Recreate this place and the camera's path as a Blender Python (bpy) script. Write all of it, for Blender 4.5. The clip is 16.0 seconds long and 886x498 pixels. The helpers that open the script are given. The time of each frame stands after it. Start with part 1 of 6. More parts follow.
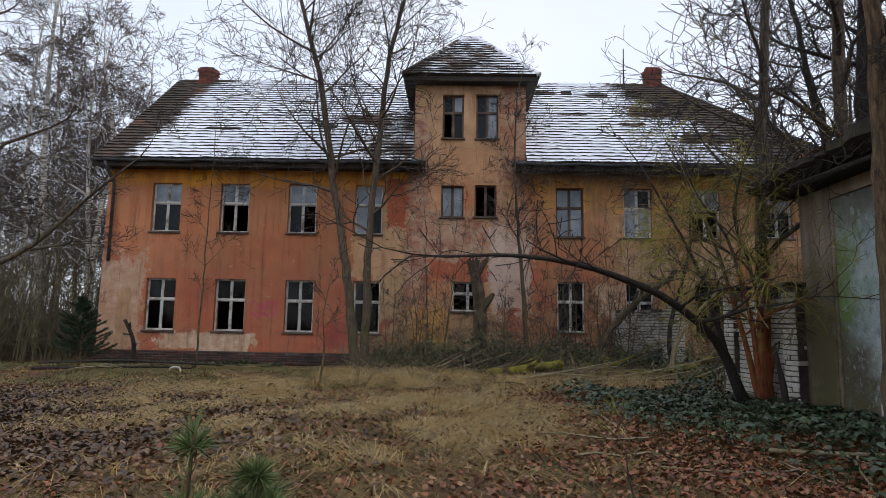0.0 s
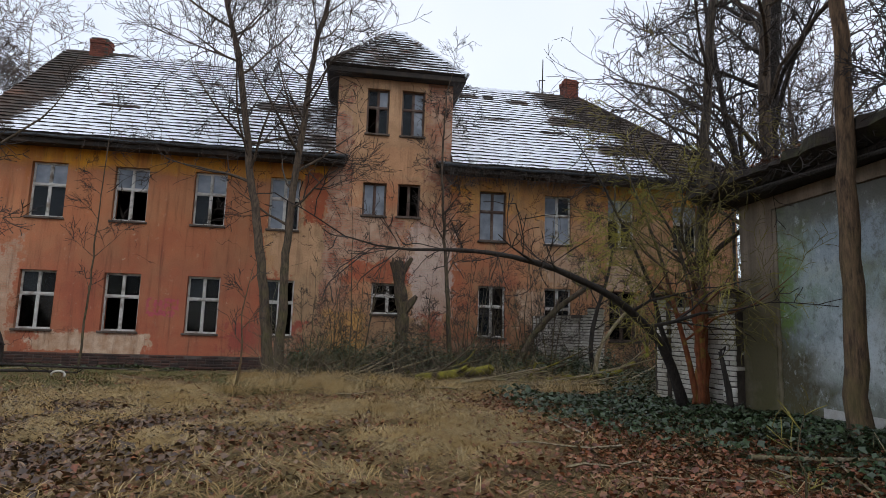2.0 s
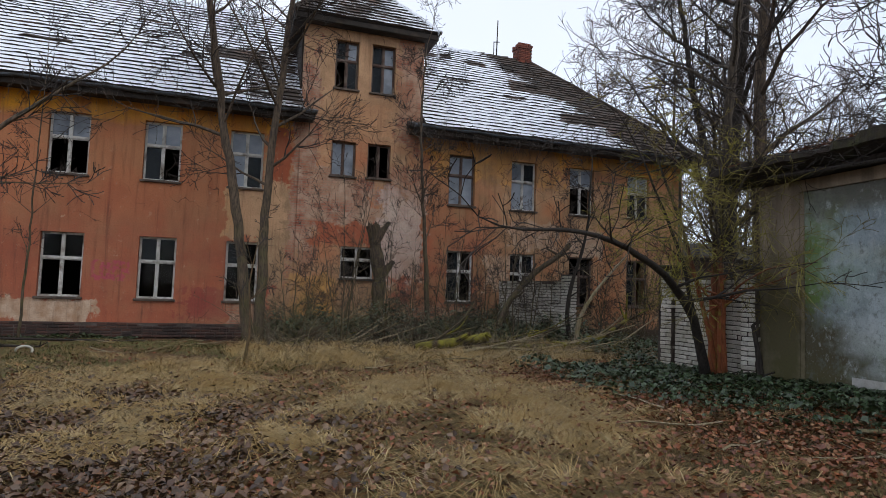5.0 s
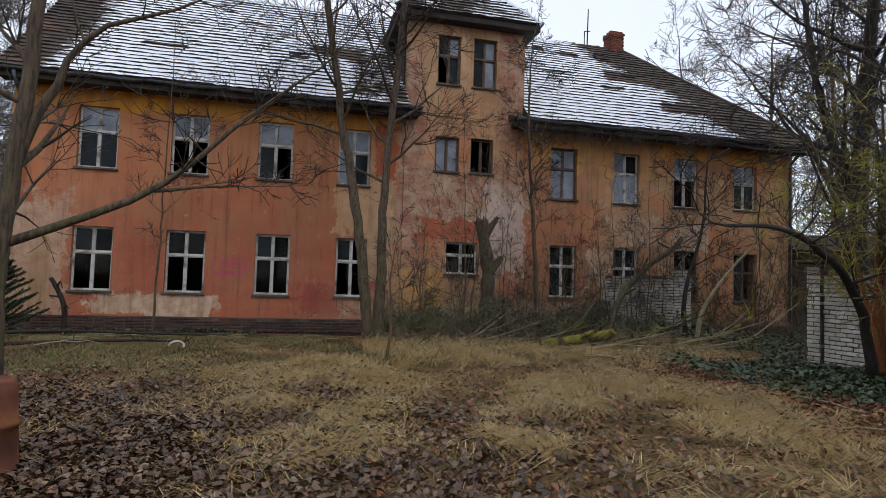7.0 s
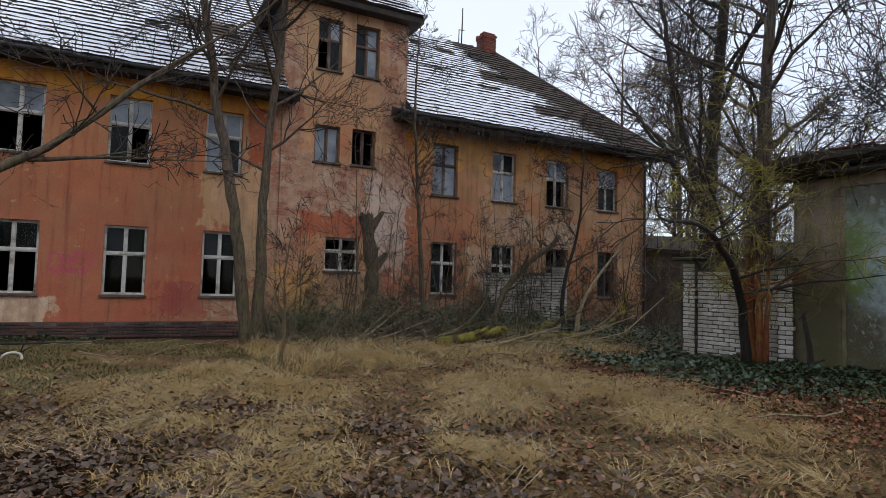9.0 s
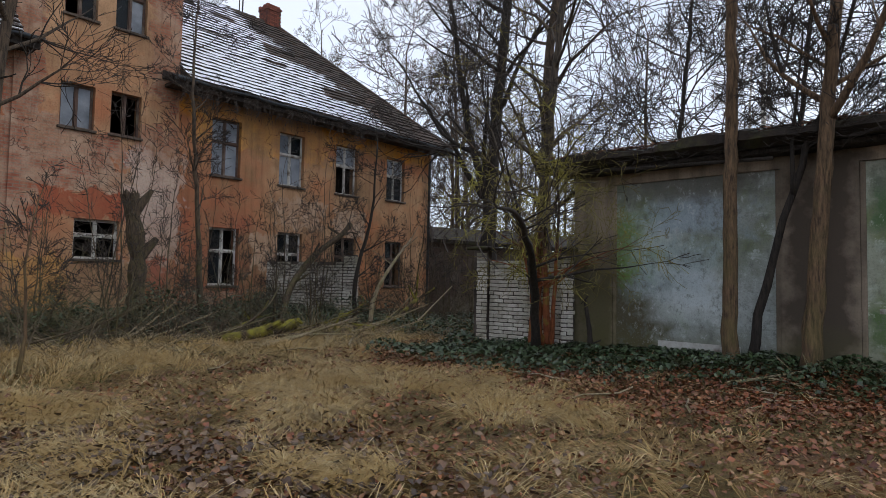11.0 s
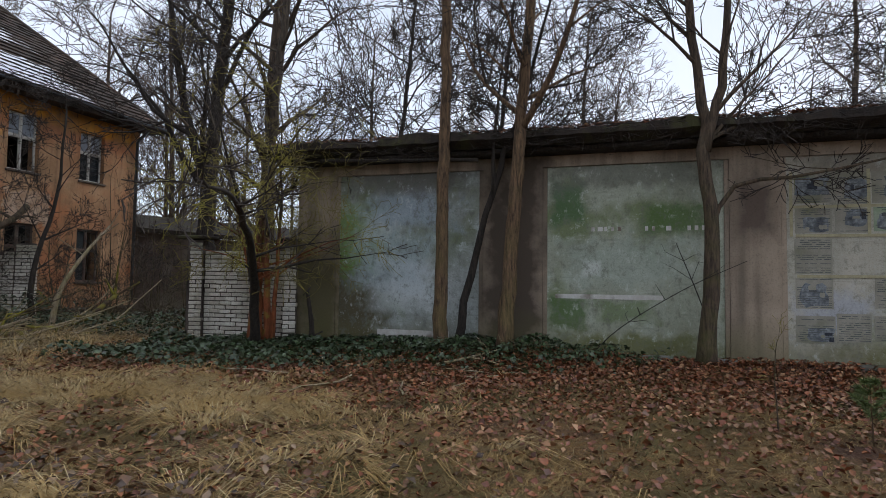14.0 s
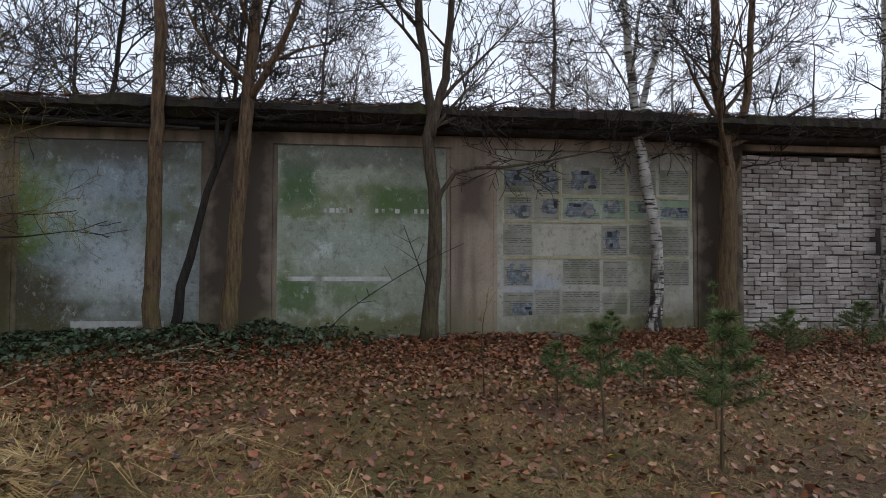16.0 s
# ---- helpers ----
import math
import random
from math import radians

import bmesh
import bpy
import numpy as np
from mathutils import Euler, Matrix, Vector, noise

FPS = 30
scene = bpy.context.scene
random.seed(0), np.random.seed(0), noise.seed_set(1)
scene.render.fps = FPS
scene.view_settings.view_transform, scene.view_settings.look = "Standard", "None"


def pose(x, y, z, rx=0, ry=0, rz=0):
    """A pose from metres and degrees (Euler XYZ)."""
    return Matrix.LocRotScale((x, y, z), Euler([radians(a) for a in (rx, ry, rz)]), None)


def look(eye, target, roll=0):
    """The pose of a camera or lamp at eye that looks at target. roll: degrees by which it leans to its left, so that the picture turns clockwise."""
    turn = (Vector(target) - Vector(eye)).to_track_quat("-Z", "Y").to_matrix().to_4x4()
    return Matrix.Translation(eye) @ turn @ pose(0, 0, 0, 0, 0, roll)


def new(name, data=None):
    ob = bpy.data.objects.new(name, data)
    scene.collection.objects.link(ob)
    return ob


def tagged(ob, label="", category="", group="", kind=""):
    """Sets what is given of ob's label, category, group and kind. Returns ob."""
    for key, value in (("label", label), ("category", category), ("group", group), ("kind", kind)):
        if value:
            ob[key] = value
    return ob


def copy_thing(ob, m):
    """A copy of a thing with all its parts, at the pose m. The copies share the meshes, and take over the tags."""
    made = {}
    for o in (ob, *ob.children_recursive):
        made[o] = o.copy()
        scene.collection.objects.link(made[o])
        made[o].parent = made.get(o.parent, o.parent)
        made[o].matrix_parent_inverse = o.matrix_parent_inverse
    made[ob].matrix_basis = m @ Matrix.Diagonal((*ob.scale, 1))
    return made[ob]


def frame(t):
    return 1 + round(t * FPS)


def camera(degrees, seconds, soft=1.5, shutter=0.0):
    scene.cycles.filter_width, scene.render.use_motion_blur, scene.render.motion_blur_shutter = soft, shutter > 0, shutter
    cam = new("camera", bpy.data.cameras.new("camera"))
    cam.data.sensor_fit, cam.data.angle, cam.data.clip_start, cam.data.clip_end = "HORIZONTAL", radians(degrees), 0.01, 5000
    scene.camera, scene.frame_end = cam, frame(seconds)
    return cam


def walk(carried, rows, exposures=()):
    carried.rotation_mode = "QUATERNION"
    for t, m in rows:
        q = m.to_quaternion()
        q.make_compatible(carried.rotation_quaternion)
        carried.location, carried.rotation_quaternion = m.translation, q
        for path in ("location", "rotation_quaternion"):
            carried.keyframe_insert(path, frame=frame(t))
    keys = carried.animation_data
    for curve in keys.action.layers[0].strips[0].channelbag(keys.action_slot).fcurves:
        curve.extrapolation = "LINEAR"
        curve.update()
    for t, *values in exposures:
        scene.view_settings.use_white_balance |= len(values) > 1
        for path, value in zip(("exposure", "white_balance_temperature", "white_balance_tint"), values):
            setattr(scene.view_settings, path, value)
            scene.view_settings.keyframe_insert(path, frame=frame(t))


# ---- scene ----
cam = camera(72.3, 16.0, soft=0.85)
PATH = [
    (0, (5.718, -20.179, 1.292), (5.676, -18.195, 1.537), 1.0),
    (0.5, (5.648, -20.034, 1.265), (5.665, -18.05, 1.516), 1.2),
    (1, (5.544, -19.774, 1.253), (5.629, -17.792, 1.507), 1.3),
    (1.5, (5.274, -19.622, 1.235), (5.383, -17.643, 1.502), 1.6),
    (2, (4.919, -19.451, 1.209), (5.218, -17.492, 1.48), 1.8),
    (2.5, (4.62, -19.206, 1.255), (5.14, -17.292, 1.514), 1.5),
    (3, (4.309, -19.1, 1.258), (4.928, -17.215, 1.513), 1.7),
    (3.2, (4.167, -19.067, 1.256), (4.809, -17.189, 1.507), 1.7),
    (5.3, (2.284, -18.573, 1.436), (2.926, -16.683, 1.561), 1.9),
    (5.5, (2.088, -18.55, 1.432), (2.68, -16.644, 1.554), 2.0),
    (6, (1.739, -18.349, 1.413), (2.23, -16.413, 1.522), 1.8),
    (6.5, (1.428, -18.17, 1.439), (1.877, -16.224, 1.547), 2.0),
    (7, (1.102, -18.071, 1.441), (1.58, -16.132, 1.551), 1.8),
    (7.5, (0.842, -17.853, 1.427), (1.404, -15.937, 1.538), 1.7),
    (8, (0.651, -17.606, 1.42), (1.313, -15.722, 1.532), 1.9),
    (8.5, (0.481, -17.401, 1.416), (1.263, -15.564, 1.531), 1.7),
    (9, (0.445, -17.127, 1.398), (1.38, -15.362, 1.515), 1.5),
    (9.5, (0.384, -16.838, 1.38), (1.47, -15.163, 1.5), 1.7),
    (10, (0.344, -16.633, 1.375), (1.596, -15.078, 1.494), 1.2),
    (10.2, (0.346, -16.534, 1.391), (1.673, -15.042, 1.502), 1.2),
    (12.3, (0.544, -16.161, 1.3), (2.211, -15.062, 1.412), 0.9),
    (12.5, (0.551, -16.165, 1.294), (2.248, -15.111, 1.404), 1.0),
    (13, (0.574, -16.194, 1.302), (2.341, -15.263, 1.404), 0.8),
    (13.5, (0.583, -16.206, 1.315), (2.432, -15.449, 1.409), 0.7),
    (14, (0.673, -16.227, 1.279), (2.599, -15.695, 1.381), 0.7),
    (14.5, (0.703, -16.25, 1.271), (2.675, -15.931, 1.372), 0.7),
    (15, (0.707, -16.287, 1.267), (2.699, -16.139, 1.366), 0.6),
    (15.5, (0.771, -16.306, 1.245), (2.769, -16.334, 1.333), 0.4),
    (16, (0.987, -16.381, 1.195), (2.964, -16.681, 1.262), 0.2),
]
walk(cam, [(t, look(eye, target, roll)) for t, eye, target, roll in PATH])

# ---- sky, light and exposure ----
world = bpy.data.worlds.new("overcast_sky")
scene.world = world
world.use_nodes = True
wn, wl = world.node_tree.nodes, world.node_tree.links
wn.clear()
sky = wn.new("ShaderNodeTexSky")
sky.sky_type, sky.sun_disc = "NISHITA", False
sky.sun_elevation, sky.sun_rotation = radians(50), radians(205)
sky.dust_density, sky.air_density = 0.6, 1.0
sky_bg, cloud_bg = wn.new("ShaderNodeBackground"), wn.new("ShaderNodeBackground")
sky_bg.inputs["Strength"].default_value = 0.05
wl.new(sky.outputs[0], sky_bg.inputs["Color"])
wcoord, wnoise, wramp = wn.new("ShaderNodeTexCoord"), wn.new("ShaderNodeTexNoise"), wn.new("ShaderNodeValToRGB")
wnoise.inputs["Scale"].default_value, wnoise.inputs["Detail"].default_value = 1.6, 4
wramp.color_ramp.elements[0].position, wramp.color_ramp.elements[1].position = 0.3, 0.7
wramp.color_ramp.elements[0].color, wramp.color_ramp.elements[1].color = (0.72, 0.79, 0.92, 1), (0.90, 0.93, 1.0, 1)
wl.new(wcoord.outputs["Generated"], wnoise.inputs["Vector"])
wl.new(wnoise.outputs["Fac"], wramp.inputs["Fac"])
wl.new(wramp.outputs["Color"], cloud_bg.inputs["Color"])
cloud_bg.inputs["Strength"].default_value = 0.955
wadd, wout = wn.new("ShaderNodeAddShader"), wn.new("ShaderNodeOutputWorld")
wl.new(sky_bg.outputs[0], wadd.inputs[0])
wl.new(cloud_bg.outputs[0], wadd.inputs[1])
wl.new(wadd.outputs[0], wout.inputs["Surface"])

sun_data = bpy.data.lights.new("sun", "SUN")
sun_data.energy, sun_data.angle, sun_data.color = 0.8, radians(25), (1.0, 0.96, 0.9)
sun = new("sun", sun_data)
sun.matrix_world = pose(0, 0, 30, 40, 0, 25)

# ---- material tools ----
ALBEDO = 0.74


def srgb(r, g, b):
    return tuple(ALBEDO * ((c / 255) / 12.92 if c / 255 <= 0.04045 else ((c / 255 + 0.055) / 1.055) ** 2.4) for c in (r, g, b))


class Nodes:
    """A small writer of shader trees."""

    def __init__(self, name):
        self.mat = bpy.data.materials.new(name)
        self.mat.use_nodes = True
        self.t = self.mat.node_tree
        self.t.nodes.clear()
        self.out = self.t.nodes.new("ShaderNodeOutputMaterial")
        self.bsdf = self.t.nodes.new("ShaderNodeBsdfPrincipled")
        self.t.links.new(self.bsdf.outputs[0], self.out.inputs["Surface"])
        self.geo = self.t.nodes.new("ShaderNodeNewGeometry")
        self.pos = self.geo.outputs["Position"]

    def put(self, sock, v):
        if isinstance(v, bpy.types.NodeSocket):
            self.t.links.new(v, sock)
        elif isinstance(v, (tuple, list)) and sock.type == "RGBA":
            sock.default_value = (*v[:3], 1)
        else:
            sock.default_value = v

    def math(self, op, a, b=0.0, clamp=False):
        n = self.t.nodes.new("ShaderNodeMath")
        n.operation, n.use_clamp = op, clamp
        self.put(n.inputs[0], a)
        self.put(n.inputs[1], b)
        return n.outputs[0]

    def noise(self, scale, detail=4.0, vec=None, rough=0.55, stretch=None):
        vec = vec or self.pos
        if stretch:
            m = self.t.nodes.new("ShaderNodeMapping")
            m.inputs["Scale"].default_value = stretch
            self.put(m.inputs["Vector"], vec)
            vec = m.outputs[0]
        n = self.t.nodes.new("ShaderNodeTexNoise")
        n.inputs["Scale"].default_value, n.inputs["Detail"].default_value, n.inputs["Roughness"].default_value = scale, detail, rough
        self.put(n.inputs["Vector"], vec)
        return n.outputs["Fac"]

    def ramp(self, fac, lo, hi):
        n = self.t.nodes.new("ShaderNodeMapRange")
        n.inputs["From Min"].default_value, n.inputs["From Max"].default_value = lo, hi
        self.put(n.inputs["Value"], fac)
        return n.outputs[0]

    def mix(self, fac, a, b, blend="MIX"):
        n = self.t.nodes.new("ShaderNodeMix")
        n.data_type, n.blend_type = "RGBA", blend
        self.put(n.inputs[0], fac)
        self.put(n.inputs[6], a)
        self.put(n.inputs[7], b)
        return n.outputs[2]

    def xyz(self, vec=None):
        n = self.t.nodes.new("ShaderNodeSeparateXYZ")
        self.put(n.inputs[0], vec or self.pos)
        return n.outputs

    def yard(self):
        """Coordinates on the garage yard's own grid."""
        x, y, z = self.xyz()
        u = self.math("ADD", self.math("DIVIDE", self.math("SUBTRACT", x, 0.69), 1.07), 0.89)
        v = self.math("SUBTRACT", self.math("DIVIDE", self.math("ADD", y, 16.24), 1.07), 16.0)
        return u, v, self.math("DIVIDE", z, 1.07)

    def join(self, x, y, z):
        n = self.t.nodes.new("ShaderNodeCombineXYZ")
        for s, v in zip(n.inputs, (x, y, z)):
            self.put(s, v)
        return n.outputs[0]

    def patch(self, u, v, uc, vc, hu, hv, wob, soft=7.0):
        """1 inside a ragged patch of half-widths hu, hv round (uc, vc)."""
        a = self.math("DIVIDE", self.math("ABSOLUTE", self.math("SUBTRACT", u, uc)), hu)
        b = self.math("DIVIDE", self.math("ABSOLUTE", self.math("SUBTRACT", v, vc)), hv)
        d = self.math("ADD", self.math("MAXIMUM", a, b), wob)
        return self.math("MULTIPLY", self.math("SUBTRACT", 1.0, d), soft, clamp=True)

    def done(self, color, rough=0.9, bump=None, strength=0.3, distance=0.02, metal=0.0):
        self.put(self.bsdf.inputs["Base Color"], color)
        self.put(self.bsdf.inputs["Roughness"], rough)
        self.bsdf.inputs["Metallic"].default_value = metal
        if bump is not None:
            n = self.t.nodes.new("ShaderNodeBump")
            n.inputs["Strength"].default_value, n.inputs["Distance"].default_value = strength, distance
            self.put(n.inputs["Height"], bump)
            self.t.links.new(n.outputs[0], self.bsdf.inputs["Normal"])
        return self.mat


def plain(name, c1, c2, scale=6.0, rough=0.85, bump=0.3, stain=None, fine=60.0, metal=0.0, stretch=None, random_mix=0.0):
    """A surface of two tones in two grain sizes, with a third tone as stains."""
    k = Nodes(name)
    big = k.ramp(k.noise(scale, 5, stretch=stretch), 0.3, 0.7)
    col = k.mix(big, c1, c2)
    small = k.noise(fine, 3, stretch=stretch)
    col = k.mix(k.math("MULTIPLY", k.ramp(small, 0.35, 0.75), 0.35), col, tuple(c * 0.45 for c in c1))
    if stain:
        col = k.mix(k.ramp(k.noise(scale * 0.31, 6), 0.5, 0.68), col, stain)
    if random_mix:
        info = k.t.nodes.new("ShaderNodeObjectInfo")
        col = k.mix(k.math("MULTIPLY", info.outputs["Random"], random_mix), col, tuple(c * 0.3 for c in c2))
    return k.done(col, rough, k.math("ADD", small, big), bump, 0.01, metal)


def scatter_mat(name, tones, rough=0.8, patch=None):
    """For many small pieces in one mesh: a tone each."""
    k = Nodes(name)
    n = k.t.nodes.new("ShaderNodeValToRGB")
    n.color_ramp.interpolation = "LINEAR"
    while len(n.color_ramp.elements) < len(tones):
        n.color_ramp.elements.new(0.5)
    for i, (e, c) in enumerate(zip(n.color_ramp.elements, tones)):
        e.position, e.color = i / (len(tones) - 1), (*c, 1)
    k.put(n.inputs["Fac"], k.geo.outputs["Random Per Island"])
    col = k.mix(k.math("MULTIPLY", k.ramp(k.noise(90, 2), 0.35, 0.7), 0.3), n.outputs["Color"], (0.02, 0.015, 0.01))
    col = k.mix(k.math("MULTIPLY", k.ramp(k.noise(6.5, 4, rough=0.65), 0.46, 0.64), 0.52), col, (0.025, 0.019, 0.012))
    if patch:
        col = k.mix(k.math("MULTIPLY", k.ramp(k.noise(1.1, 5, rough=0.65), 0.46, 0.6), 0.75), col, patch)
    return k.done(col, rough)


# ---- materials ----
def lime_paint(r, g, b):
    c = srgb(r, g, b)
    return (c[0] * 1.22, c[1] * 1.14, c[2] * 1.16)


def facade_paint():
    k = Nodes("facade_plaster")
    x, y, z = k.xyz()
    w1 = k.math("MULTIPLY", k.math("SUBTRACT", k.noise(1.1, 6), 0.5), 1.1)
    w2 = k.math("MULTIPLY", k.math("SUBTRACT", k.noise(2.6, 9, rough=0.68), 0.5), 2.2)
    run = k.noise(1.6, 4, stretch=(2.2, 1, 0.16))
    red = k.mix(k.ramp(k.noise(0.7, 5), 0.32, 0.68), lime_paint(184, 112, 74), lime_paint(198, 138, 94))
    red = k.mix(k.math("MULTIPLY", k.ramp(k.noise(0.45, 7, rough=0.65), 0.5, 0.62), 0.6), red, lime_paint(186, 132, 92))
    red = k.mix(k.ramp(run, 0.52, 0.75), red, lime_paint(146, 86, 62))
    low = k.math("MULTIPLY", k.ramp(k.math("ADD", z, k.math("MULTIPLY", w1, 1.6)), 4.6, 2.4), 0.75)
    red = k.mix(low, red, k.mix(k.ramp(k.noise(1.2, 7, rough=0.68), 0.4, 0.62), lime_paint(180, 100, 72), lime_paint(160, 92, 70)))
    ochre = k.mix(k.ramp(run, 0.4, 0.7), lime_paint(240, 172, 44), lime_paint(206, 128, 44))
    beige = k.mix(k.ramp(k.noise(1.3, 6), 0.35, 0.65), lime_paint(216, 178, 136), lime_paint(184, 150, 112))
    beige = k.mix(k.ramp(run, 0.55, 0.8), beige, lime_paint(126, 104, 80))
    grey = k.mix(k.ramp(k.noise(1.9, 6), 0.35, 0.65), lime_paint(190, 160, 122), lime_paint(156, 130, 98))
    pale = k.mix(k.ramp(k.noise(4, 5), 0.35, 0.65), lime_paint(214, 192, 164), lime_paint(184, 152, 120))
    bk = k.t.nodes.new("ShaderNodeTexBrick")
    bk.inputs["Scale"].default_value = 1.0
    bk.inputs["Brick Width"].default_value, bk.inputs["Row Height"].default_value, bk.inputs["Mortar Size"].default_value = 0.26, 0.078, 0.011
    bk.inputs["Color1"].default_value, bk.inputs["Color2"].default_value = (*lime_paint(190, 132, 104), 1), (*lime_paint(160, 92, 70), 1)
    bk.inputs["Mortar"].default_value = (*lime_paint(150, 132, 112), 1)
    k.put(bk.inputs["Vector"], k.join(k.math("ADD", x, y), z, 0.0))
    brick = k.mix(k.ramp(k.noise(2.6, 5), 0.42, 0.66), bk.outputs["Color"], lime_paint(200, 174, 148))
    col = red
    # the ochre band under the eaves
    edge = k.math("ADD", z, k.math("MULTIPLY", w1, 0.55))
    col = k.mix(k.ramp(edge, 5.72, 5.98), col, ochre)
    # ochre undercoat showing through in runs between the upper windows
    col = k.mix(k.math("MULTIPLY", k.ramp(k.math("ADD", run, k.math("MULTIPLY", k.ramp(z, 3.2, 6.2), 0.16)), 0.7, 0.82), 0.4), col, ochre)
    # the right wing has lost most of its red
    right = k.ramp(k.math("ADD", x, k.math("MULTIPLY", w1, 3.0)), 10.2, 11.2)
    col = k.mix(k.math("MULTIPLY", right, k.ramp(edge, 5.6, 5.2)), col, k.mix(k.ramp(k.noise(0.55, 4), 0.45, 0.62), beige, lime_paint(200, 136, 90)))
    col = k.mix(k.patch(x, z, 10.9, 5.8, 2.6, 0.75, w2), col, k.mix(0.45, ochre, beige))
    grime = k.math("MULTIPLY", k.ramp(k.noise(0.8, 8, rough=0.7), 0.44, 0.6), k.ramp(x, 8.0, 9.0))
    col = k.mix(k.math("MULTIPLY", grime, 0.8), col, k.mix(k.ramp(run, 0.4, 0.65), lime_paint(168, 136, 98), lime_paint(122, 100, 70)))
    # the tower
    tower = k.ramp(k.math("ADD", x, k.math("MULTIPLY", w2, 0.12)), 4.2, 4.26)
    tower = k.math("MULTIPLY", tower, k.ramp(k.math("ADD", x, k.math("MULTIPLY", w2, 0.12)), 8.12, 8.06))
    col = k.mix(tower, col, k.mix(k.ramp(k.math("ADD", z, w1), 6.4, 5.6), beige, k.mix(k.ramp(k.noise(0.9, 4), 0.42, 0.6), beige, lime_paint(196, 132, 92))))
    col = k.mix(k.patch(x, z, 3.75, 2.4, 0.75, 3.2, w2), col, grey)
    for uc, vc, hu, hv, c in (
        (5.4, 3.9, 1.5, 0.9, brick), (4.42, 5.3, 0.42, 3.6, brick), (6.2, 6.7, 0.9, 0.5, lime_paint(214, 168, 124)), (6.9, 3.5, 1.0, 0.55, k.mix(0.5, brick, pale)), (7.75, 7.9, 0.55, 1.9, brick), (7.6, 4.3, 0.7, 1.0, brick),
        (6.1, 3.05, 1.3, 0.38, lime_paint(176, 98, 68)), (7.45, 2.75, 0.62, 1.35, pale), (7.5, 1.55, 0.55, 0.75, lime_paint(178, 104, 84)),
        (4.95, 1.0, 0.8, 0.8, lime_paint(208, 166, 104)), (2.75, 3.75, 0.55, 0.9, lime_paint(206, 166, 118)), (3.7, 5.2, 0.35, 1.0, lime_paint(168, 92, 60)), (-3.2, 0.6, 1.0, 0.3, pale), (6.4, 0.95, 1.1, 0.75, grey), (-5.6, 1.75, 0.95, 1.75, k.mix(0.55, brick, pale)),
        (-5.4, 1.3, 0.25, 1.0, grey), (-1.9, 0.5, 1.0, 0.42, pale), (2.4, 0.85, 1.2, 0.5, lime_paint(160, 80, 66)), (3.2, 3.6, 0.8, 0.9, beige), (2.9, 0.6, 0.5, 0.35, brick),
        (10.9, 2.1, 0.5, 0.6, pale), (12.2, 3.4, 1.0, 0.5, pale), (14.3, 3.2, 0.7, 0.5, pale), (9.0, 0.5, 1.2, 0.5, brick), (7.55, 3.1, 0.75, 1.5, k.mix(0.55, brick, lime_paint(234, 222, 206))), (5.3, 4.6, 0.7, 0.55, k.mix(0.4, brick, pale)), (4.95, 1.15, 0.6, 0.6, lime_paint(220, 172, 92))):
        col = k.mix(k.patch(x, z, uc, vc, hu, hv, w2), col, c)
    veil = k.math("MULTIPLY", k.ramp(k.noise(0.38, 7, rough=0.68), 0.44, 0.62), 0.55)
    col = k.mix(veil, col, lime_paint(170, 128, 92))
    scuff = k.math("MULTIPLY", k.ramp(k.noise(5.5, 6, stretch=(1, 1, 0.7), rough=0.7), 0.6, 0.68), 0.45)
    col = k.mix(scuff, col, lime_paint(206, 166, 130))
    vor = k.t.nodes.new("ShaderNodeTexVoronoi")
    vor.feature = "DISTANCE_TO_EDGE"
    vor.inputs["Scale"].default_value = 0.75
    warp = k.t.nodes.new("ShaderNodeVectorMath")
    wob3 = k.t.nodes.new("ShaderNodeTexNoise")
    wob3.inputs["Scale"].default_value, wob3.inputs["Detail"].default_value = 2.2, 6
    k.put(wob3.inputs["Vector"], k.pos)
    k.put(warp.inputs[0], k.pos)
    k.put(warp.inputs[1], wob3.outputs["Color"])
    k.put(vor.inputs["Vector"], warp.outputs[0])
    crack = k.math("MULTIPLY", k.ramp(vor.outputs["Distance"], 0.014, 0.004), k.ramp(k.noise(0.6, 3), 0.5, 0.6))
    col = k.mix(k.math("MULTIPLY", crack, 0.75), col, lime_paint(70, 50, 40))
    # lost flakes of paint that bare the pale undercoat, and flakes down to the brick
    flake = k.ramp(k.noise(4.6, 9, rough=0.72), 0.615, 0.635)
    col = k.mix(k.math("MULTIPLY", flake, k.math("MULTIPLY", k.ramp(k.noise(0.5, 3), 0.42, 0.58), 0.75)), col, lime_paint(202, 168, 132))
    bare = k.math("MULTIPLY", k.ramp(k.noise(2.1, 9, rough=0.7), 0.64, 0.66), k.ramp(x, 2.6, 4.4))
    col = k.mix(k.math("MULTIPLY", bare, 0.8), col, brick)
    # faded pink scrawl
    pink = k.math("MULTIPLY", k.patch(x, z, -0.62, 1.68, 0.5, 0.3, 0.0), k.ramp(k.noise(7, 3), 0.46, 0.54))
    col = k.mix(k.math("MULTIPLY", pink, 0.55), col, lime_paint(196, 70, 110))
    # rust and soot runs below sills and eaves
    col = k.mix(k.math("MULTIPLY", k.ramp(k.noise(2.4, 6, stretch=(3, 1, 0.22), rough=0.65), 0.54, 0.74), 0.6), col, lime_paint(88, 64, 50))
    col = k.mix(k.math("MULTIPLY", k.ramp(k.noise(28, 4), 0.45, 0.8), 0.35), col, lime_paint(90, 62, 48))
    col = k.mix(k.math("MULTIPLY", k.ramp(k.noise(16, 3), 0.68, 0.74), 0.6), col, pale)
